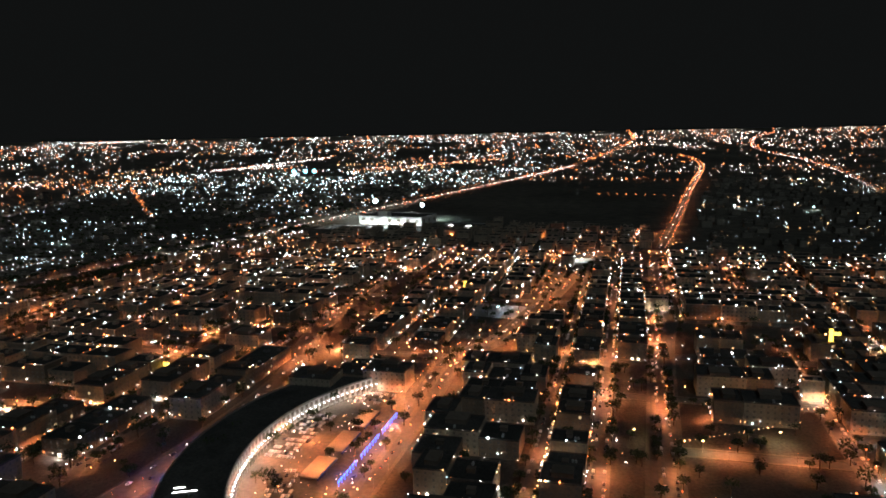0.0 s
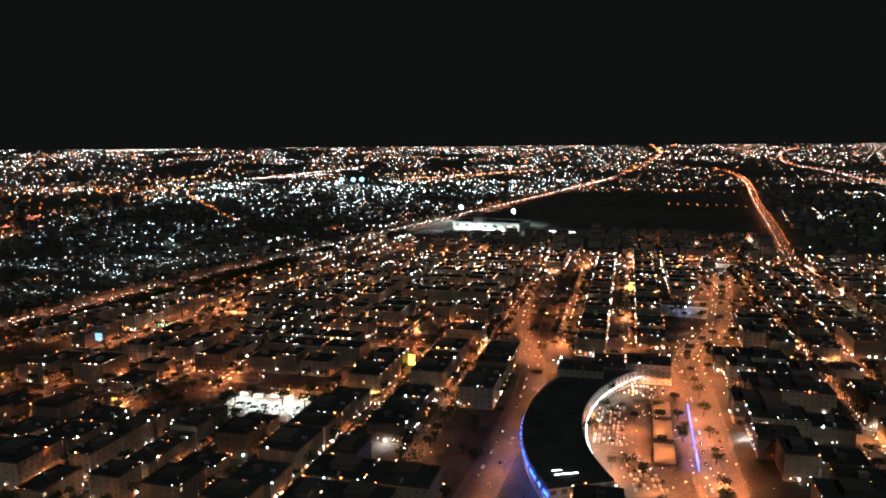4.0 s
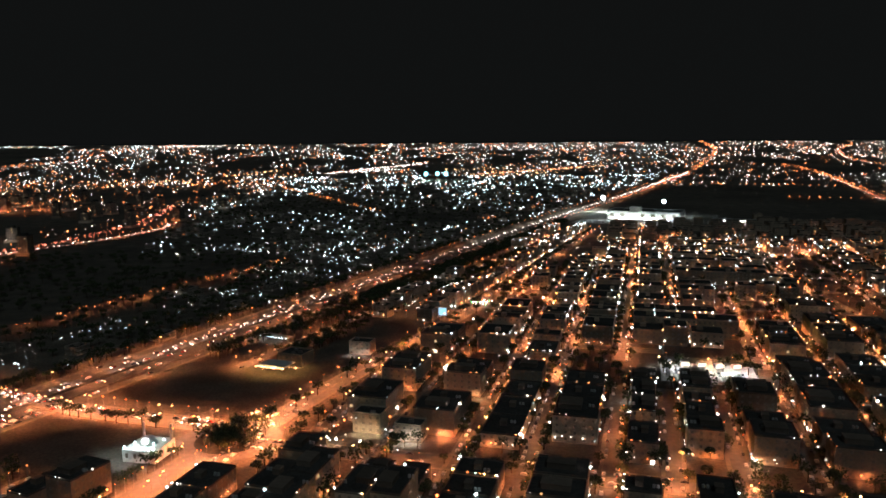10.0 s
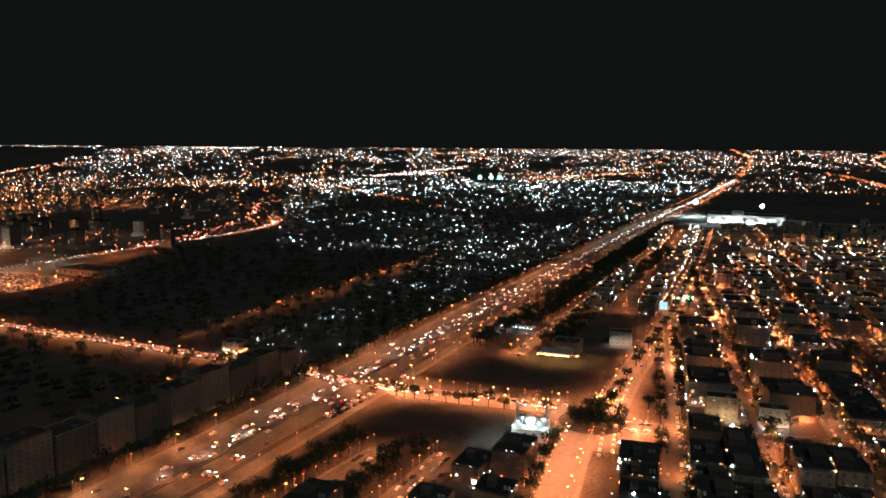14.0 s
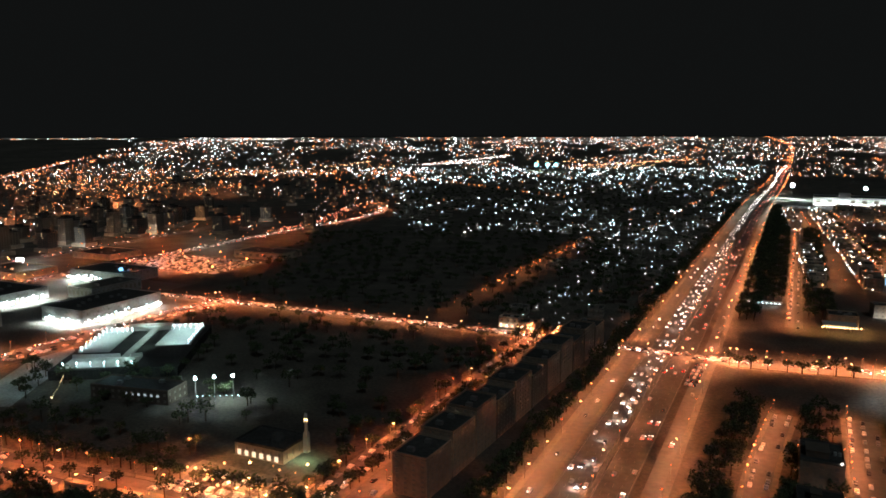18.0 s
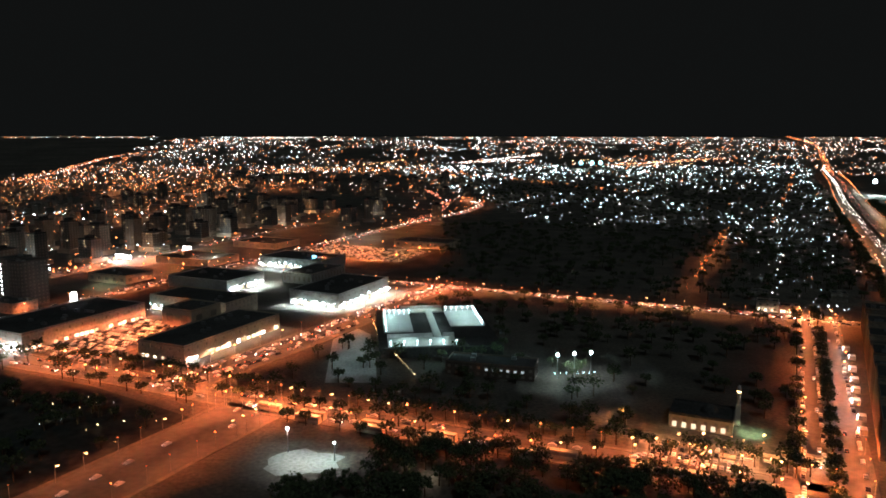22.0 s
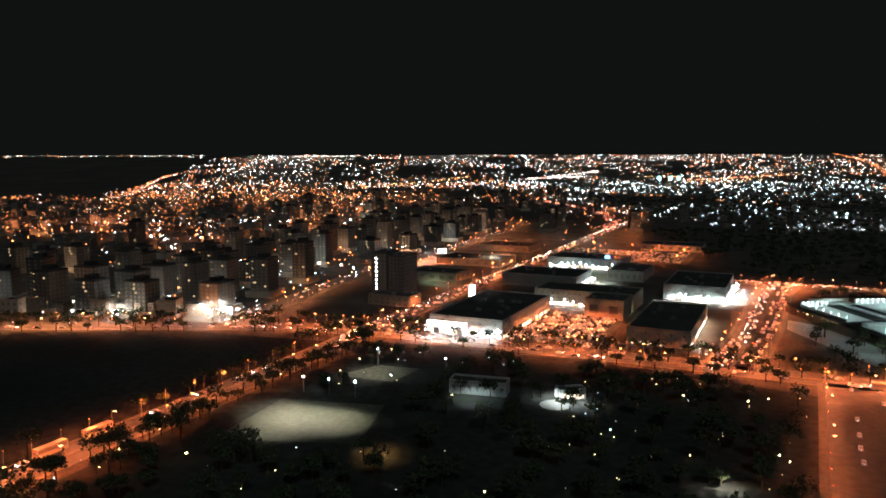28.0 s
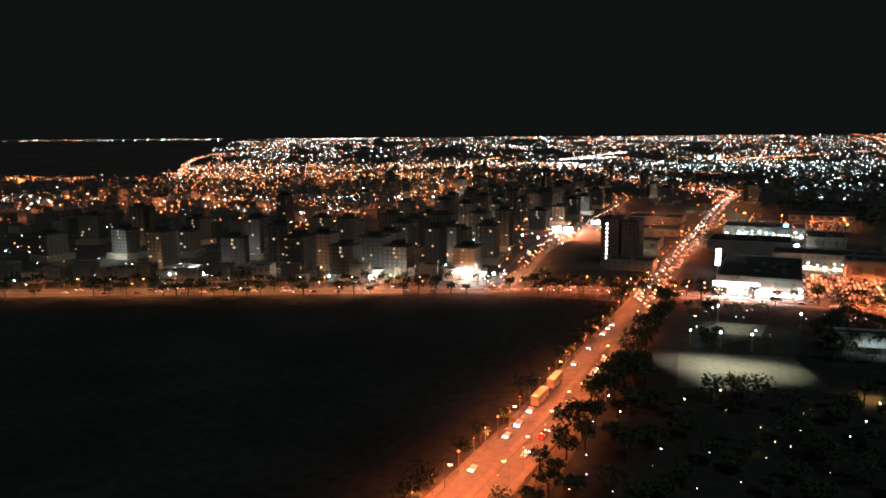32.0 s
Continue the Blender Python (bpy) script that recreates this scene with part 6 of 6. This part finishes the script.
# coaches along the avenue
g = Geo()
g.box(-1.9, -8, 0.7, 1.9, 8, 5.0, taper=0.12)
COACH = thing("coach", g, [M_BUS], label="long cream coach parked beside the avenue", category="bus", group="coaches")
for sx in (-1, 1):
    g = Geo()
    g.box(sx * 1.85 - 0.08, -7.4, 2.6, sx * 1.85 + 0.08, 7.2, 4.2)
    part("window_band", g, [M_GLASS], COACH)
for sx in (-1, 1):
    for yy in (-5, 5):
        g = Geo()
        g.tube(0, 0, -0.25, 0.25, 0.75, 0.75, 10)
        p = part("wheel", g, [M_TYRE], COACH)
        p.matrix_basis = pose(sx * 1.7 * UNIT, yy * UNIT, 0.75 * UNIT, 0, 90, 0)
line = resample(shift(ROAD_A[:5], -9), 34)
k = 0
for x, y, dx, dy in line[1:-1] + [] + resample(shift(ROAD_A[1:4], -15), 40)[:5]:
    m = at(x, y, 0.1, math.degrees(math.atan2(dy, dx)) - 90 + RNG.uniform(-2, 2))
    if k == 0:
        COACH.matrix_world = m
    else:
        copy_thing(COACH, m)
    k += 1
for x, y in ((-1954, 284), (-1944, 308)):
    copy_thing(COACH, at(x, y, 0.1, -23))

# ---------- trees ----------
def tree_shape(seed, h, r):
    rr = random.Random(seed)
    t = Geo()
    t.tube(0, 0, 0, h * 0.5, 0.35, 0.2, 6)
    for k in range(4):
        a = k * 1.6 + rr.random()
        n = len(t.v)
        x1, y1, z1 = r * 0.5 * math.cos(a), r * 0.5 * math.sin(a), h * 0.7
        t.v += [(-0.1, -0.1, h * 0.4), (0.12, 0, h * 0.4), (0, 0.12, h * 0.4), (x1, y1, z1)]
        t.f += [(n, n + 1, n + 3), (n + 1, n + 2, n + 3), (n + 2, n, n + 3)]
        t.mi += [0, 0, 0]
    c = Geo()
    for k in range(120):
        a, b, q = rr.uniform(0, 6.283), rr.uniform(-0.5, 1.0), rr.random() ** 0.45
        x, y, z = r * q * math.cos(a) * (1 - 0.35 * abs(b)), r * q * math.sin(a) * (1 - 0.35 * abs(b)), h * 0.68 + b * h * 0.30 * q
        s = rr.uniform(0.4, 1.15)
        n = len(c.v)
        ax, ay, az = rr.uniform(-1, 1), rr.uniform(-1, 1), rr.uniform(-0.6, 0.6)
        c.v += [(x + s * ax, y + s * ay, z + s * az), (x - s * ay, y + s * ax, z + s * 0.4), (x - s * ax, y - s * ay, z - s * az), (x + s * ay, y - s * ax, z - s * 0.3), (x, y, z + s * 0.7)]
        c.f += [(n, n + 1, n + 4), (n + 1, n + 2, n + 4), (n + 2, n + 3, n + 4), (n + 3, n, n + 4), (n, n + 1, n + 2, n + 3)]
        c.mi += [0] * 5
    return t, c


TREES = []
for i, (h, r) in enumerate(((11.0, 4.6), (9.5, 4.2), (13.0, 5.6), (8.0, 4.6))):
    t, c = tree_shape(i + 5, h, r)
    root = thing("tree", t, [M_BARK], label="leafy street tree with rounded uneven crown", category="tree", group="trees")
    part("crown", c, [M_LEAF], root)
    TREES.append([root, True, t, c])
TREE_N = [0]
wood_t, wood_c = Geo(), Geo()


def put_tree(x, y, built=True):
    root_t = RNG.choice(TREES)
    if built and TREE_N[0] < 220:
        TREE_N[0] += 1
        m = at(x, y, 0, RNG.uniform(0, 360))
        if root_t[1]:
            root_t[1] = False
            root_t[0].matrix_world = m
        else:
            copy_thing(root_t[0], m)
    else:
        a = RNG.uniform(0, 6.283)
        c, s, k = math.cos(a), math.sin(a), RNG.uniform(0.8, 1.25)
        for geo, src in ((wood_t, root_t[2]), (wood_c, root_t[3])):
            base = len(geo.v)
            geo.v += [(x + (p * c - q * s) * k, y + (p * s + q * c) * k, z * k) for p, q, z in src.v]
            geo.f += [tuple(base + i for i in f) for f in src.f]
            geo.mi += src.mi


def tree_row(line, off, step, share=0.8, built=0.6, lo=-1e9, hi=1e9):
    for x, y, dx, dy in resample(line, step):
        if lo < y < hi and RNG.random() < share:
            j = RNG.uniform(-2, 2)
            put_tree(x + dy * off + dx * j, y - dx * off + dy * j, RNG.random() < built)


for off in (13, 19, 26, 33):
    tree_row(smooth(LANE_1), off, 9, 0.6, 0.03, 680, 1400)
for off in (14, 20, 26, -14, -20):
    tree_row(smooth(ALLEY_1), off, 9, 0.7, 0.1)
for off in (17, 24):
    tree_row(smooth(ALLEY_2), off, 9, 0.6, 0.1)
tree_row(smooth(ROAD_A), 0, 13, 0.75, 0.7)
tree_row(smooth(ROAD_A), 19, 9, 0.8, 0.35)
tree_row(smooth(ROAD_A), -19, 11, 0.6, 0.3)
tree_row(smooth(AVENUE_B), 0, 9, 0.85, 0.8)
tree_row(smooth(AVENUE_B), -17, 10, 0.6, 0.4)
tree_row(smooth(ROAD_D), 16, 9, 0.8, 0.3, hi=520)
tree_row(smooth(ROAD_D), 22, 10, 0.7, 0.1, hi=520)
tree_row(smooth(ROAD_D), -13, 14, 0.7, 0.7, hi=520)
tree_row(smooth(ROAD_N), 0, 13, 0.5, 0.4)
tree_row(smooth(ROAD_X), 14, 16, 0.8, 1.0)
tree_row(smooth(ROAD_SR), 14, 14, 0.7, 0.8)
tree_row(smooth(STREET_S), 0, 16, 0.5, 0.3)
for ln, b in LANES:
    for off in (-7.6, 7.6):
        tree_row([p[:2] for p in resample(ln, 30) if right_of_s(p[0], p[1], 6)] or ln, off, 11, 0.42, 0.04, 240, 1250)
for off in (64, 72, 80):
    tree_row(HWL, off, 9, 0.8, 0.05, 790, 1700)
for off in (43, 50, 57):
    tree_row(HWL, off, 9, 0.8, 0.12, 690, 1900)
for off in (-42, -48):
    tree_row(HWL, off, 10, 0.7, 0.12, 620, 1900)
    tree_row(HWL, off, 9, 0.75, 0.2, 280, 620)
for _ in range(30):
    a, q = RNG.uniform(0, 6.283), RNG.uniform(0, 20)
    put_tree(ROUND[0] + q * math.cos(a), ROUND[1] + q * math.sin(a), RNG.random() < 0.5)
for _ in range(900):
    x, y = RNG.uniform(-1990, -1555), RNG.uniform(180, 500)
    if -1985 + (y - 145) * 0.44 < x < -1672 + (y - 140) * 0.44 and y < 478 - (x + 1840) * 0.4 and not (-1892 < x < -1795 and 292 < y < 372) and not (-1850 < x < -1785 and 396 < y < 440) and clear(x, y, 4) and RNG.random() < 0.55:
        put_tree(x, y, RNG.random() < 0.08)
for _ in range(700):
    x, y = RNG.uniform(-1540, -1090), RNG.uniform(290, 690)
    if y > 300 - (x + 1228) * 0.42 + 18 and x < -1224 + (y - 289) * 0.47 - 22 and x > -1560 + (y - 437) * 0.48 + 26 and y < 640 - (x + 1176) * 0.42 and clear(x, y, 4) and RNG.random() < 0.5 and not (-1480 < x < -1365 and 505 < y < 640) and not (-1300 < x < -1220 and y < 395):
        put_tree(x, y, RNG.random() < 0.08)
for _ in range(1400):
    x, y = RNG.uniform(-1420, -880), RNG.uniform(690, 1340)
    if y > 690 - (x + 1176) * 0.42 and x < -905 + (y - 700) * 0.3 and clear(x, y, 5) and RNG.random() < 0.4:
        put_tree(x, y, False)
for _ in range(500):
    x, y = RNG.uniform(-1480, -1250), RNG.uniform(180, 330)
    if y < 330 - (x + 1404) * 0.36 and clear(x, y, 4) and not (-1505 < x < -1450 and 296 < y < 342):
        put_tree(x, y, RNG.random() < 0.1)
for _ in range(1500):
    x, y = RNG.uniform(-1300, 200), RNG.uniform(900, 2600)
    if villa_zone(x, y) and clear(x, y, 4):
        put_tree(x, y, False)


def inside(q, x, y):
    lx, ly = local(0, 0, -q[2], x - q[0], y - q[1])
    return abs(lx) < q[4] / 2 + 1.5 and abs(ly) < q[5] / 2 + 1.5


for _ in range(1500):
    x, y = RNG.uniform(-800, 400), RNG.uniform(260, 1250)
    if right_of_s(x, y, 8) and clear(x, y, -2.5) and not any(inside(q, x, y) for q in apartments):
        put_tree(x, y, RNG.random() < 0.15)
thing("woods", wood_t, [M_BARK], label="trunks of the many further trees", category="trees", kind="stuff")
thing("woods", wood_c, [M_LEAF], label="dark crowns of the many further trees", category="trees", kind="stuff")

# ---------- villas and far houses ----------
VILLAS = []
for i, (w, d, h) in enumerate(((15, 17, 8), (18, 14, 9), (13, 16, 7), (20, 18, 8))):
    root = thing("villa", block_walls(w, d, 2, h / 2, 4.6, 1.7, 1.7), [M_VILLA, M_GLASS], label="low flat-roofed villa in a dark garden", category="house", group="villas")
    g = Geo()
    g.box(-w / 2, -d / 2, h, w / 2, d / 2, h + 0.15, bottom=False)
    part("roof", g, [M_ROOF], root, "dark flat roof")
    g = Geo()
    for x0, y0, x1, y1 in ((-w / 2, -d / 2, w / 2, -d / 2 + 0.3), (-w / 2, d / 2 - 0.3, w / 2, d / 2), (-w / 2, -d / 2 + 0.3, -w / 2 + 0.3, d / 2 - 0.3), (w / 2 - 0.3, -d / 2 + 0.3, w / 2, d / 2 - 0.3)):
        g.box(x0, y0, h + 0.15, x1, y1, h + 1.2)
    part("parapet", g, [M_VILLA], root)
    g = Geo()
    g.box(-2, -2.5 + i, h + 0.15, 2.5, 2 + i, h + 2.8)
    part("stairhouse", g, [M_VILLA], root)
    VILLAS.append([root, True])
villa_n = 0
g = Geo()
for _ in range(1500):
    x, y = RNG.uniform(-1700, 1000), RNG.uniform(650, 4200)
    if villa_zone(x, y) and clear(x, y, 8):
        if y < 1900 and villa_n < 130:
            v = VILLAS[villa_n % 4]
            m = at(x, y, 0, RNG.choice([-24, -24, 66, -20]))
            if v[1]:
                v[1] = False
                v[0].matrix_world = m
            else:
                copy_thing(v[0], m)
            villa_n += 1
            continue
        oriented(g, x, y, RNG.choice([-24, -24, 66, -20]), simple_block(RNG.uniform(12, 20), RNG.uniform(12, 20), RNG.uniform(6, 10), RNG)[:7])
for _ in range(900):
    x, y = RNG.uniform(300, 2200), RNG.uniform(900, 3300)
    if x > 441 + (y - 1333) * 0.42 + 60 and clear(x, y, 8):
        oriented(g, x, y, RNG.choice([-16, 74]), simple_block(RNG.uniform(14, 24), RNG.uniform(14, 26), RNG.uniform(8, 14), RNG)[:7])
for _ in range(700):
    x, y = RNG.uniform(-3600, -1900), RNG.uniform(900, 2300)
    if x < -2000 - 0 * y and clear(x, y, 8):
        oriented(g, x, y, RNG.choice([-16, 74]), simple_block(RNG.uniform(14, 24), RNG.uniform(14, 26), RNG.uniform(9, 20), RNG)[:7])
thing("villas", g, [M_VILLA, M_ROOF, M_GLASS], label="many low villas with flat roofs among trees", category="houses", kind="stuff")

# ---------- signs and single bright spots ----------
def sign(x, y, z, w, h, deg, mat, label, post=True):
    g = Geo()
    g.box(-w / 2, -0.4, z, w / 2, 0.4, z + h)
    s = thing("sign_board", g, [mat], at(x, y, 0, deg), label, "sign")
    if post:
        for sx in (-w * 0.3, w * 0.3):
            g = Geo()
            g.tube(sx, 0.6, 0, z + h * 0.5, 0.25, 0.2, 6)
            part("post", g, [M_STEEL], s)
    g = Geo()
    for a in ((-w / 2 - 0.3, -0.5, z - 0.3, w / 2 + 0.3, 0.5, z), (-w / 2 - 0.3, -0.5, z + h, w / 2 + 0.3, 0.5, z + h + 0.3), (-w / 2 - 0.3, -0.5, z, -w / 2, 0.5, z + h), (w / 2, -0.5, z, w / 2 + 0.3, 0.5, z + h)):
        g.box(*a)
    part("frame", g, [M_STEEL], s)
    return s


sign(60, 1076, 4, 4.5, 13, -16, G_YELLOW, "tall narrow glowing yellow sign by a street")
sign(-271, 722, 3, 7, 11, -16, G_YELLOW, "glowing yellow panel on a house front")
sign(419, 712, 18, 4, 15, -16, G_YELLOW, "glowing yellow upright sign over the roofs")
sign(423, 712, 26, 11, 3.5, -16, G_YELLOW, "glowing yellow crossbar sign over the roofs", False)
sign(-636, 826, 6, 9, 9, -10, G_SCREEN, "large pale blue glowing screen board on posts")
for x, y, n in ((-590, 910, 7), (-575, 918, 5)):
    for k in range(n):
        g = Geo()
        g.ball(0, 0, 3.2, 0.7)
        g.tube(0, 0, 0, 2.6, 0.1, 0.1, 5)
        thing("garden_lamp", g, [G_GREEN if k % 3 == 0 else G_WHITE], at(x + 3.4 * k * 0.9 - 8, y - 2.2 * k * 0.5 + (k % 2) * 4, 0), "small glowing garden lamp at a lit cafe", "lamp", "cafe garden lamps")
white_light(-584, 905, 7, 14000, (1.0, 0.86, 0.62))
white_light(-570, 915, 7, 9000, (0.8, 1.0, 0.8))


def lit_house(x, y, w, d, h, deg, label, colour, power, floors=3):
    b = big_building("lit_building", label, x, y, w, d, h, deg, PLASTERS[1], floors, 4.6, plant=1)
    power = power * 0.13
    for lx in (-w * 0.35, 0, w * 0.35):
        spot(*local(x, y, deg, lx, -d / 2 - 5), 2.5, colour, power, 0.4, 178, "front_light")
        l = bpy.data.lights.new("uplight", "POINT")
        l.color, l.energy, l.shadow_soft_size = colour, power * 0.35 * UNIT ** 2, 0.3
        o = new("uplight", l)
        px, py = local(x, y, deg, lx, -d / 2 - 3)
        o.location = (px * UNIT, py * UNIT, 4 * UNIT)
    return b


def make_room(x, y, r):
    for i, q in enumerate(LIT):
        if q[6] is not None and (q[0] - x) ** 2 + (q[1] - y) ** 2 < r * r:
            for c in list(q[6].children):
                bpy.data.objects.remove(c)
            bpy.data.objects.remove(q[6])
            LIT[i] = (*q[:6], None)


for x, y, w, d, h, lab, col, pw in ((-692, 498, 22, 16, 14, "pale apartment house with warmly lit front", (1.0, 0.75, 0.45), 9000), (-662, 480, 20, 14, 12, "pale house with glaring white lamp", (1.0, 0.97, 0.9), 9000),
                                    # the house at (-718, 696) is added; only greenish lights stand there
                                    (342, 606, 18, 14, 18, "white house with lit columns", (1.0, 0.9, 0.7), 14000), (310, 940, 30, 18, 16, "white house with floodlit front", (1.0, 0.88, 0.68), 24000), (-718, 696, 22, 16, 12, "cream house added in place of a greenish row of lights", (0.85, 0.97, 1.0), 5000),
                                    (-350, 1266, 26, 20, 20, "tall floodlit orange house front", (1.0, 0.55, 0.25), 40000)):
    make_room(x, y, 22)
    lit_house(x, y, w, d, h, -16, lab, col, pw)
for x, y, pw, c in ((111, 968, 26000, (0.7, 0.9, 1.0)), (62, 828, 12000, (0.9, 1.0, 0.95)), (95, 940, 9000, (0.2, 0.35, 1.0)), (276, 1311, 60000, (0.75, 0.97, 1.0)), (300, 1330, 40000, (0.75, 0.97, 1.0)), (-164, 973, 16000, (0.95, 1.0, 1.0)), (919, 2094, 60000, (0.7, 0.95, 1.0)), (1109, 2008, 60000, (0.7, 0.95, 1.0)),
                    (204, 505, 7000, (1.0, 0.7, 0.35)), (269, 516, 9000, (1.0, 0.75, 0.4)), (159, 530, 7000, (1.0, 0.72, 0.4)), (269, 590, 9000, (1.0, 0.6, 0.3)), (-436, 640, 8000, (0.9, 0.97, 1.0)), (-865, 1738, 60000, (0.65, 0.97, 1.0)), (-850, 1712, 60000, (0.65, 0.97, 1.0))):
    spot(x, y, 9, c, pw, 0.6, 170, "yard_light")
    g = Geo()
    # head widened with distance, its size imitating glare
    r = max(0.8, y / 900.0)
    g.tube(0, 0, 0, 9, 0.16, 0.12, 5)
    o = thing("yard_lamp", g, [M_STEEL], at(x, y, rise(y)), "slim pole with a glaring yard lamp", "lamp", "yard lamps")
    g = Geo()
    g.box(-r, -r * 0.6, 9, r, r * 0.6, 9 + r, taper=0.1)
    part("lamp_head", g, [G_COOL if c[0] < 0.9 else G_WARM], o)
plate("lot", rect(105, 950, 92, 70, -24), 0.04, M_GRAVEL, "open lot with pale ground and lamps")
plate("lot", rect(288, 1320, 90, 50, -24), 0.04, M_GRAVEL, "floodlit pale yard")
# lamps strung along house fronts and lanes near the mall
for ln, n, mt in (([(33, 470), (38, 500), (60, 580)], 22, F_WHITE), ([(24, 512), (58, 522)], 10, F_WARM), ([(186, 515), (300, 545)], 26, F_WARM), ([(240, 590), (330, 570)], 20, F_WARM), ([(95, 460), (140, 620)], 26, F_WARM), ([(66, 440), (112, 600)], 22, F_WARM), ([(-320, 612), (-276, 600)], 12, F_WHITE), ([(-312, 735), (-272, 722)], 10, F_WARM)):
    pts = resample(ln, sum(math.dist(a, b) for a, b in zip(ln, ln[1:])) / n)
    dots("string_lamps", [(p[0], p[1], 4.2) for p in pts], 0.4, mt, "string of small lamps along a lane", False)

# car park, lit lawn and small houses near the towers
plate("car_park", rect(-1835, 905, 70, 112, -20), 0.05, M_PAVING, "car park glowing under orange lamps")
park_lamps = []
for u in (-42, -14, 14, 42):
    for v in (-24, 0, 24):
        x, y = local(-1835, 905, -20, v, u)
        spot(x, y, 10, RED_SODIUM, 38000)
        park_lamps.append((x, y, 10))
dots("lot_lamps", park_lamps, 0.55, F_SODIUM, "orange lamps over a car park", False)
plate("lit_lawn", rect(-1790, 760, 44, 40, -24), 0.05, M_TURF, "small lit lawn beside the boulevard")
for x, y in ((-1800, 768), (-1782, 752)):
    white_light(x, y, 9, 7000, (0.75, 1.0, 0.70))

for x, y, dx, dy in resample([(-1157, 718), (-915, 1252)], 45):
    spot(x, y, 8, SODIUM, 3000 if y < 900 else 9000)
dots("lamp_lane", row(-1157, 718, -1000, 1064, 18, 6) + row(-1000, 1064, -915, 1252, 30, 8), 0.5, F_SODIUM, "orange lamps crowding a straight lane")

# orange lamps over streets and lots between the malls and towers
mid_lamps = []
for k in range(34):
    y = 790 + 16 * k + RNG.uniform(-8, 8)
    x = -1960 + (y - 640) * 0.36 + RNG.uniform(0, 330)
    spot(x, y, 14, RED_SODIUM if k % 4 else (1.0, 0.9, 0.75), 42000)
    mid_lamps.append((x, y, 14))
dots("lot_lamps", mid_lamps, 0.55, F_SODIUM, "orange lamps between shops and towers", False)

feet = [(RNG.uniform(-2600, -1950), RNG.uniform(566, 650), RNG.uniform(3, 8)) for _ in range(150)]
dots("foot_lamps", feet[:70], 0.85, F_COOL, "cool lamps of shops at the feet of towers", False)
dots("foot_lamps", feet[70:], 0.55, F_WHITE, "white lamps of shops at the feet of towers", False)

# carport with white lamps beside the highway
g = Geo()
g.box(-21, -5, 3.6, 21, 5, 4.0, taper=0.1)
cp = thing("carport", g, [M_STEEL], at(-818, 751, 0, -27), "long open carport with rows of white lamps", "carport")
for sx in (-20, -7, 7, 20):
    g = Geo()
    g.tube(sx, -4, 0, 3.6, 0.2, 0.2, 6)
    part("post", g, [M_STEEL], cp)
for k in range(10):
    g = Geo()
    g.box(-20 + 4.2 * k, -5.6, 3.0, -18.6 + 4.2 * k, -5.1, 3.6)
    part("lamp", g, [G_COOL], cp, "cool white tube lamp")
for k in (-14, 0, 14):
    white_light(*local(-818, 751, -27, k, -8), 6, 3000)

# low houses along the jammed street
n = 0
for x, y, dx, dy in resample(smooth(ROAD_C), 27):
    for off in (27, -27):
        px, py = x + dy * off, y - dx * off
        if px > -1110 and py > 640 and clear(px, py, 6) and west_of_hw(px, py) and n < 22:
            n += 1
            deg = math.degrees(math.atan2(dy, dx)) + (0 if off < 0 else 180)
            w, d, h = RNG.uniform(15, 22), RNG.uniform(12, 18), RNG.choice([6, 9, 10])
            b = big_building("street_house", "low pale house with lit front on a jammed street", px, py, w, d, h, deg, PLASTERS[n % 3], 2, 5.0, plant=1, group="street houses")
            shopfront(b, w, d, "S", 0.6, 3.0, -w / 2 + 1, w / 2 - 1, 3, G_SHOP)
            spot(*local(px, py, deg, 0, -d / 2 - 5), 5, RNG.choice([(1.0, 0.93, 0.8), (0.85, 0.97, 1.0), (1.0, 0.6, 0.3)]), 5000, name="yard_light")
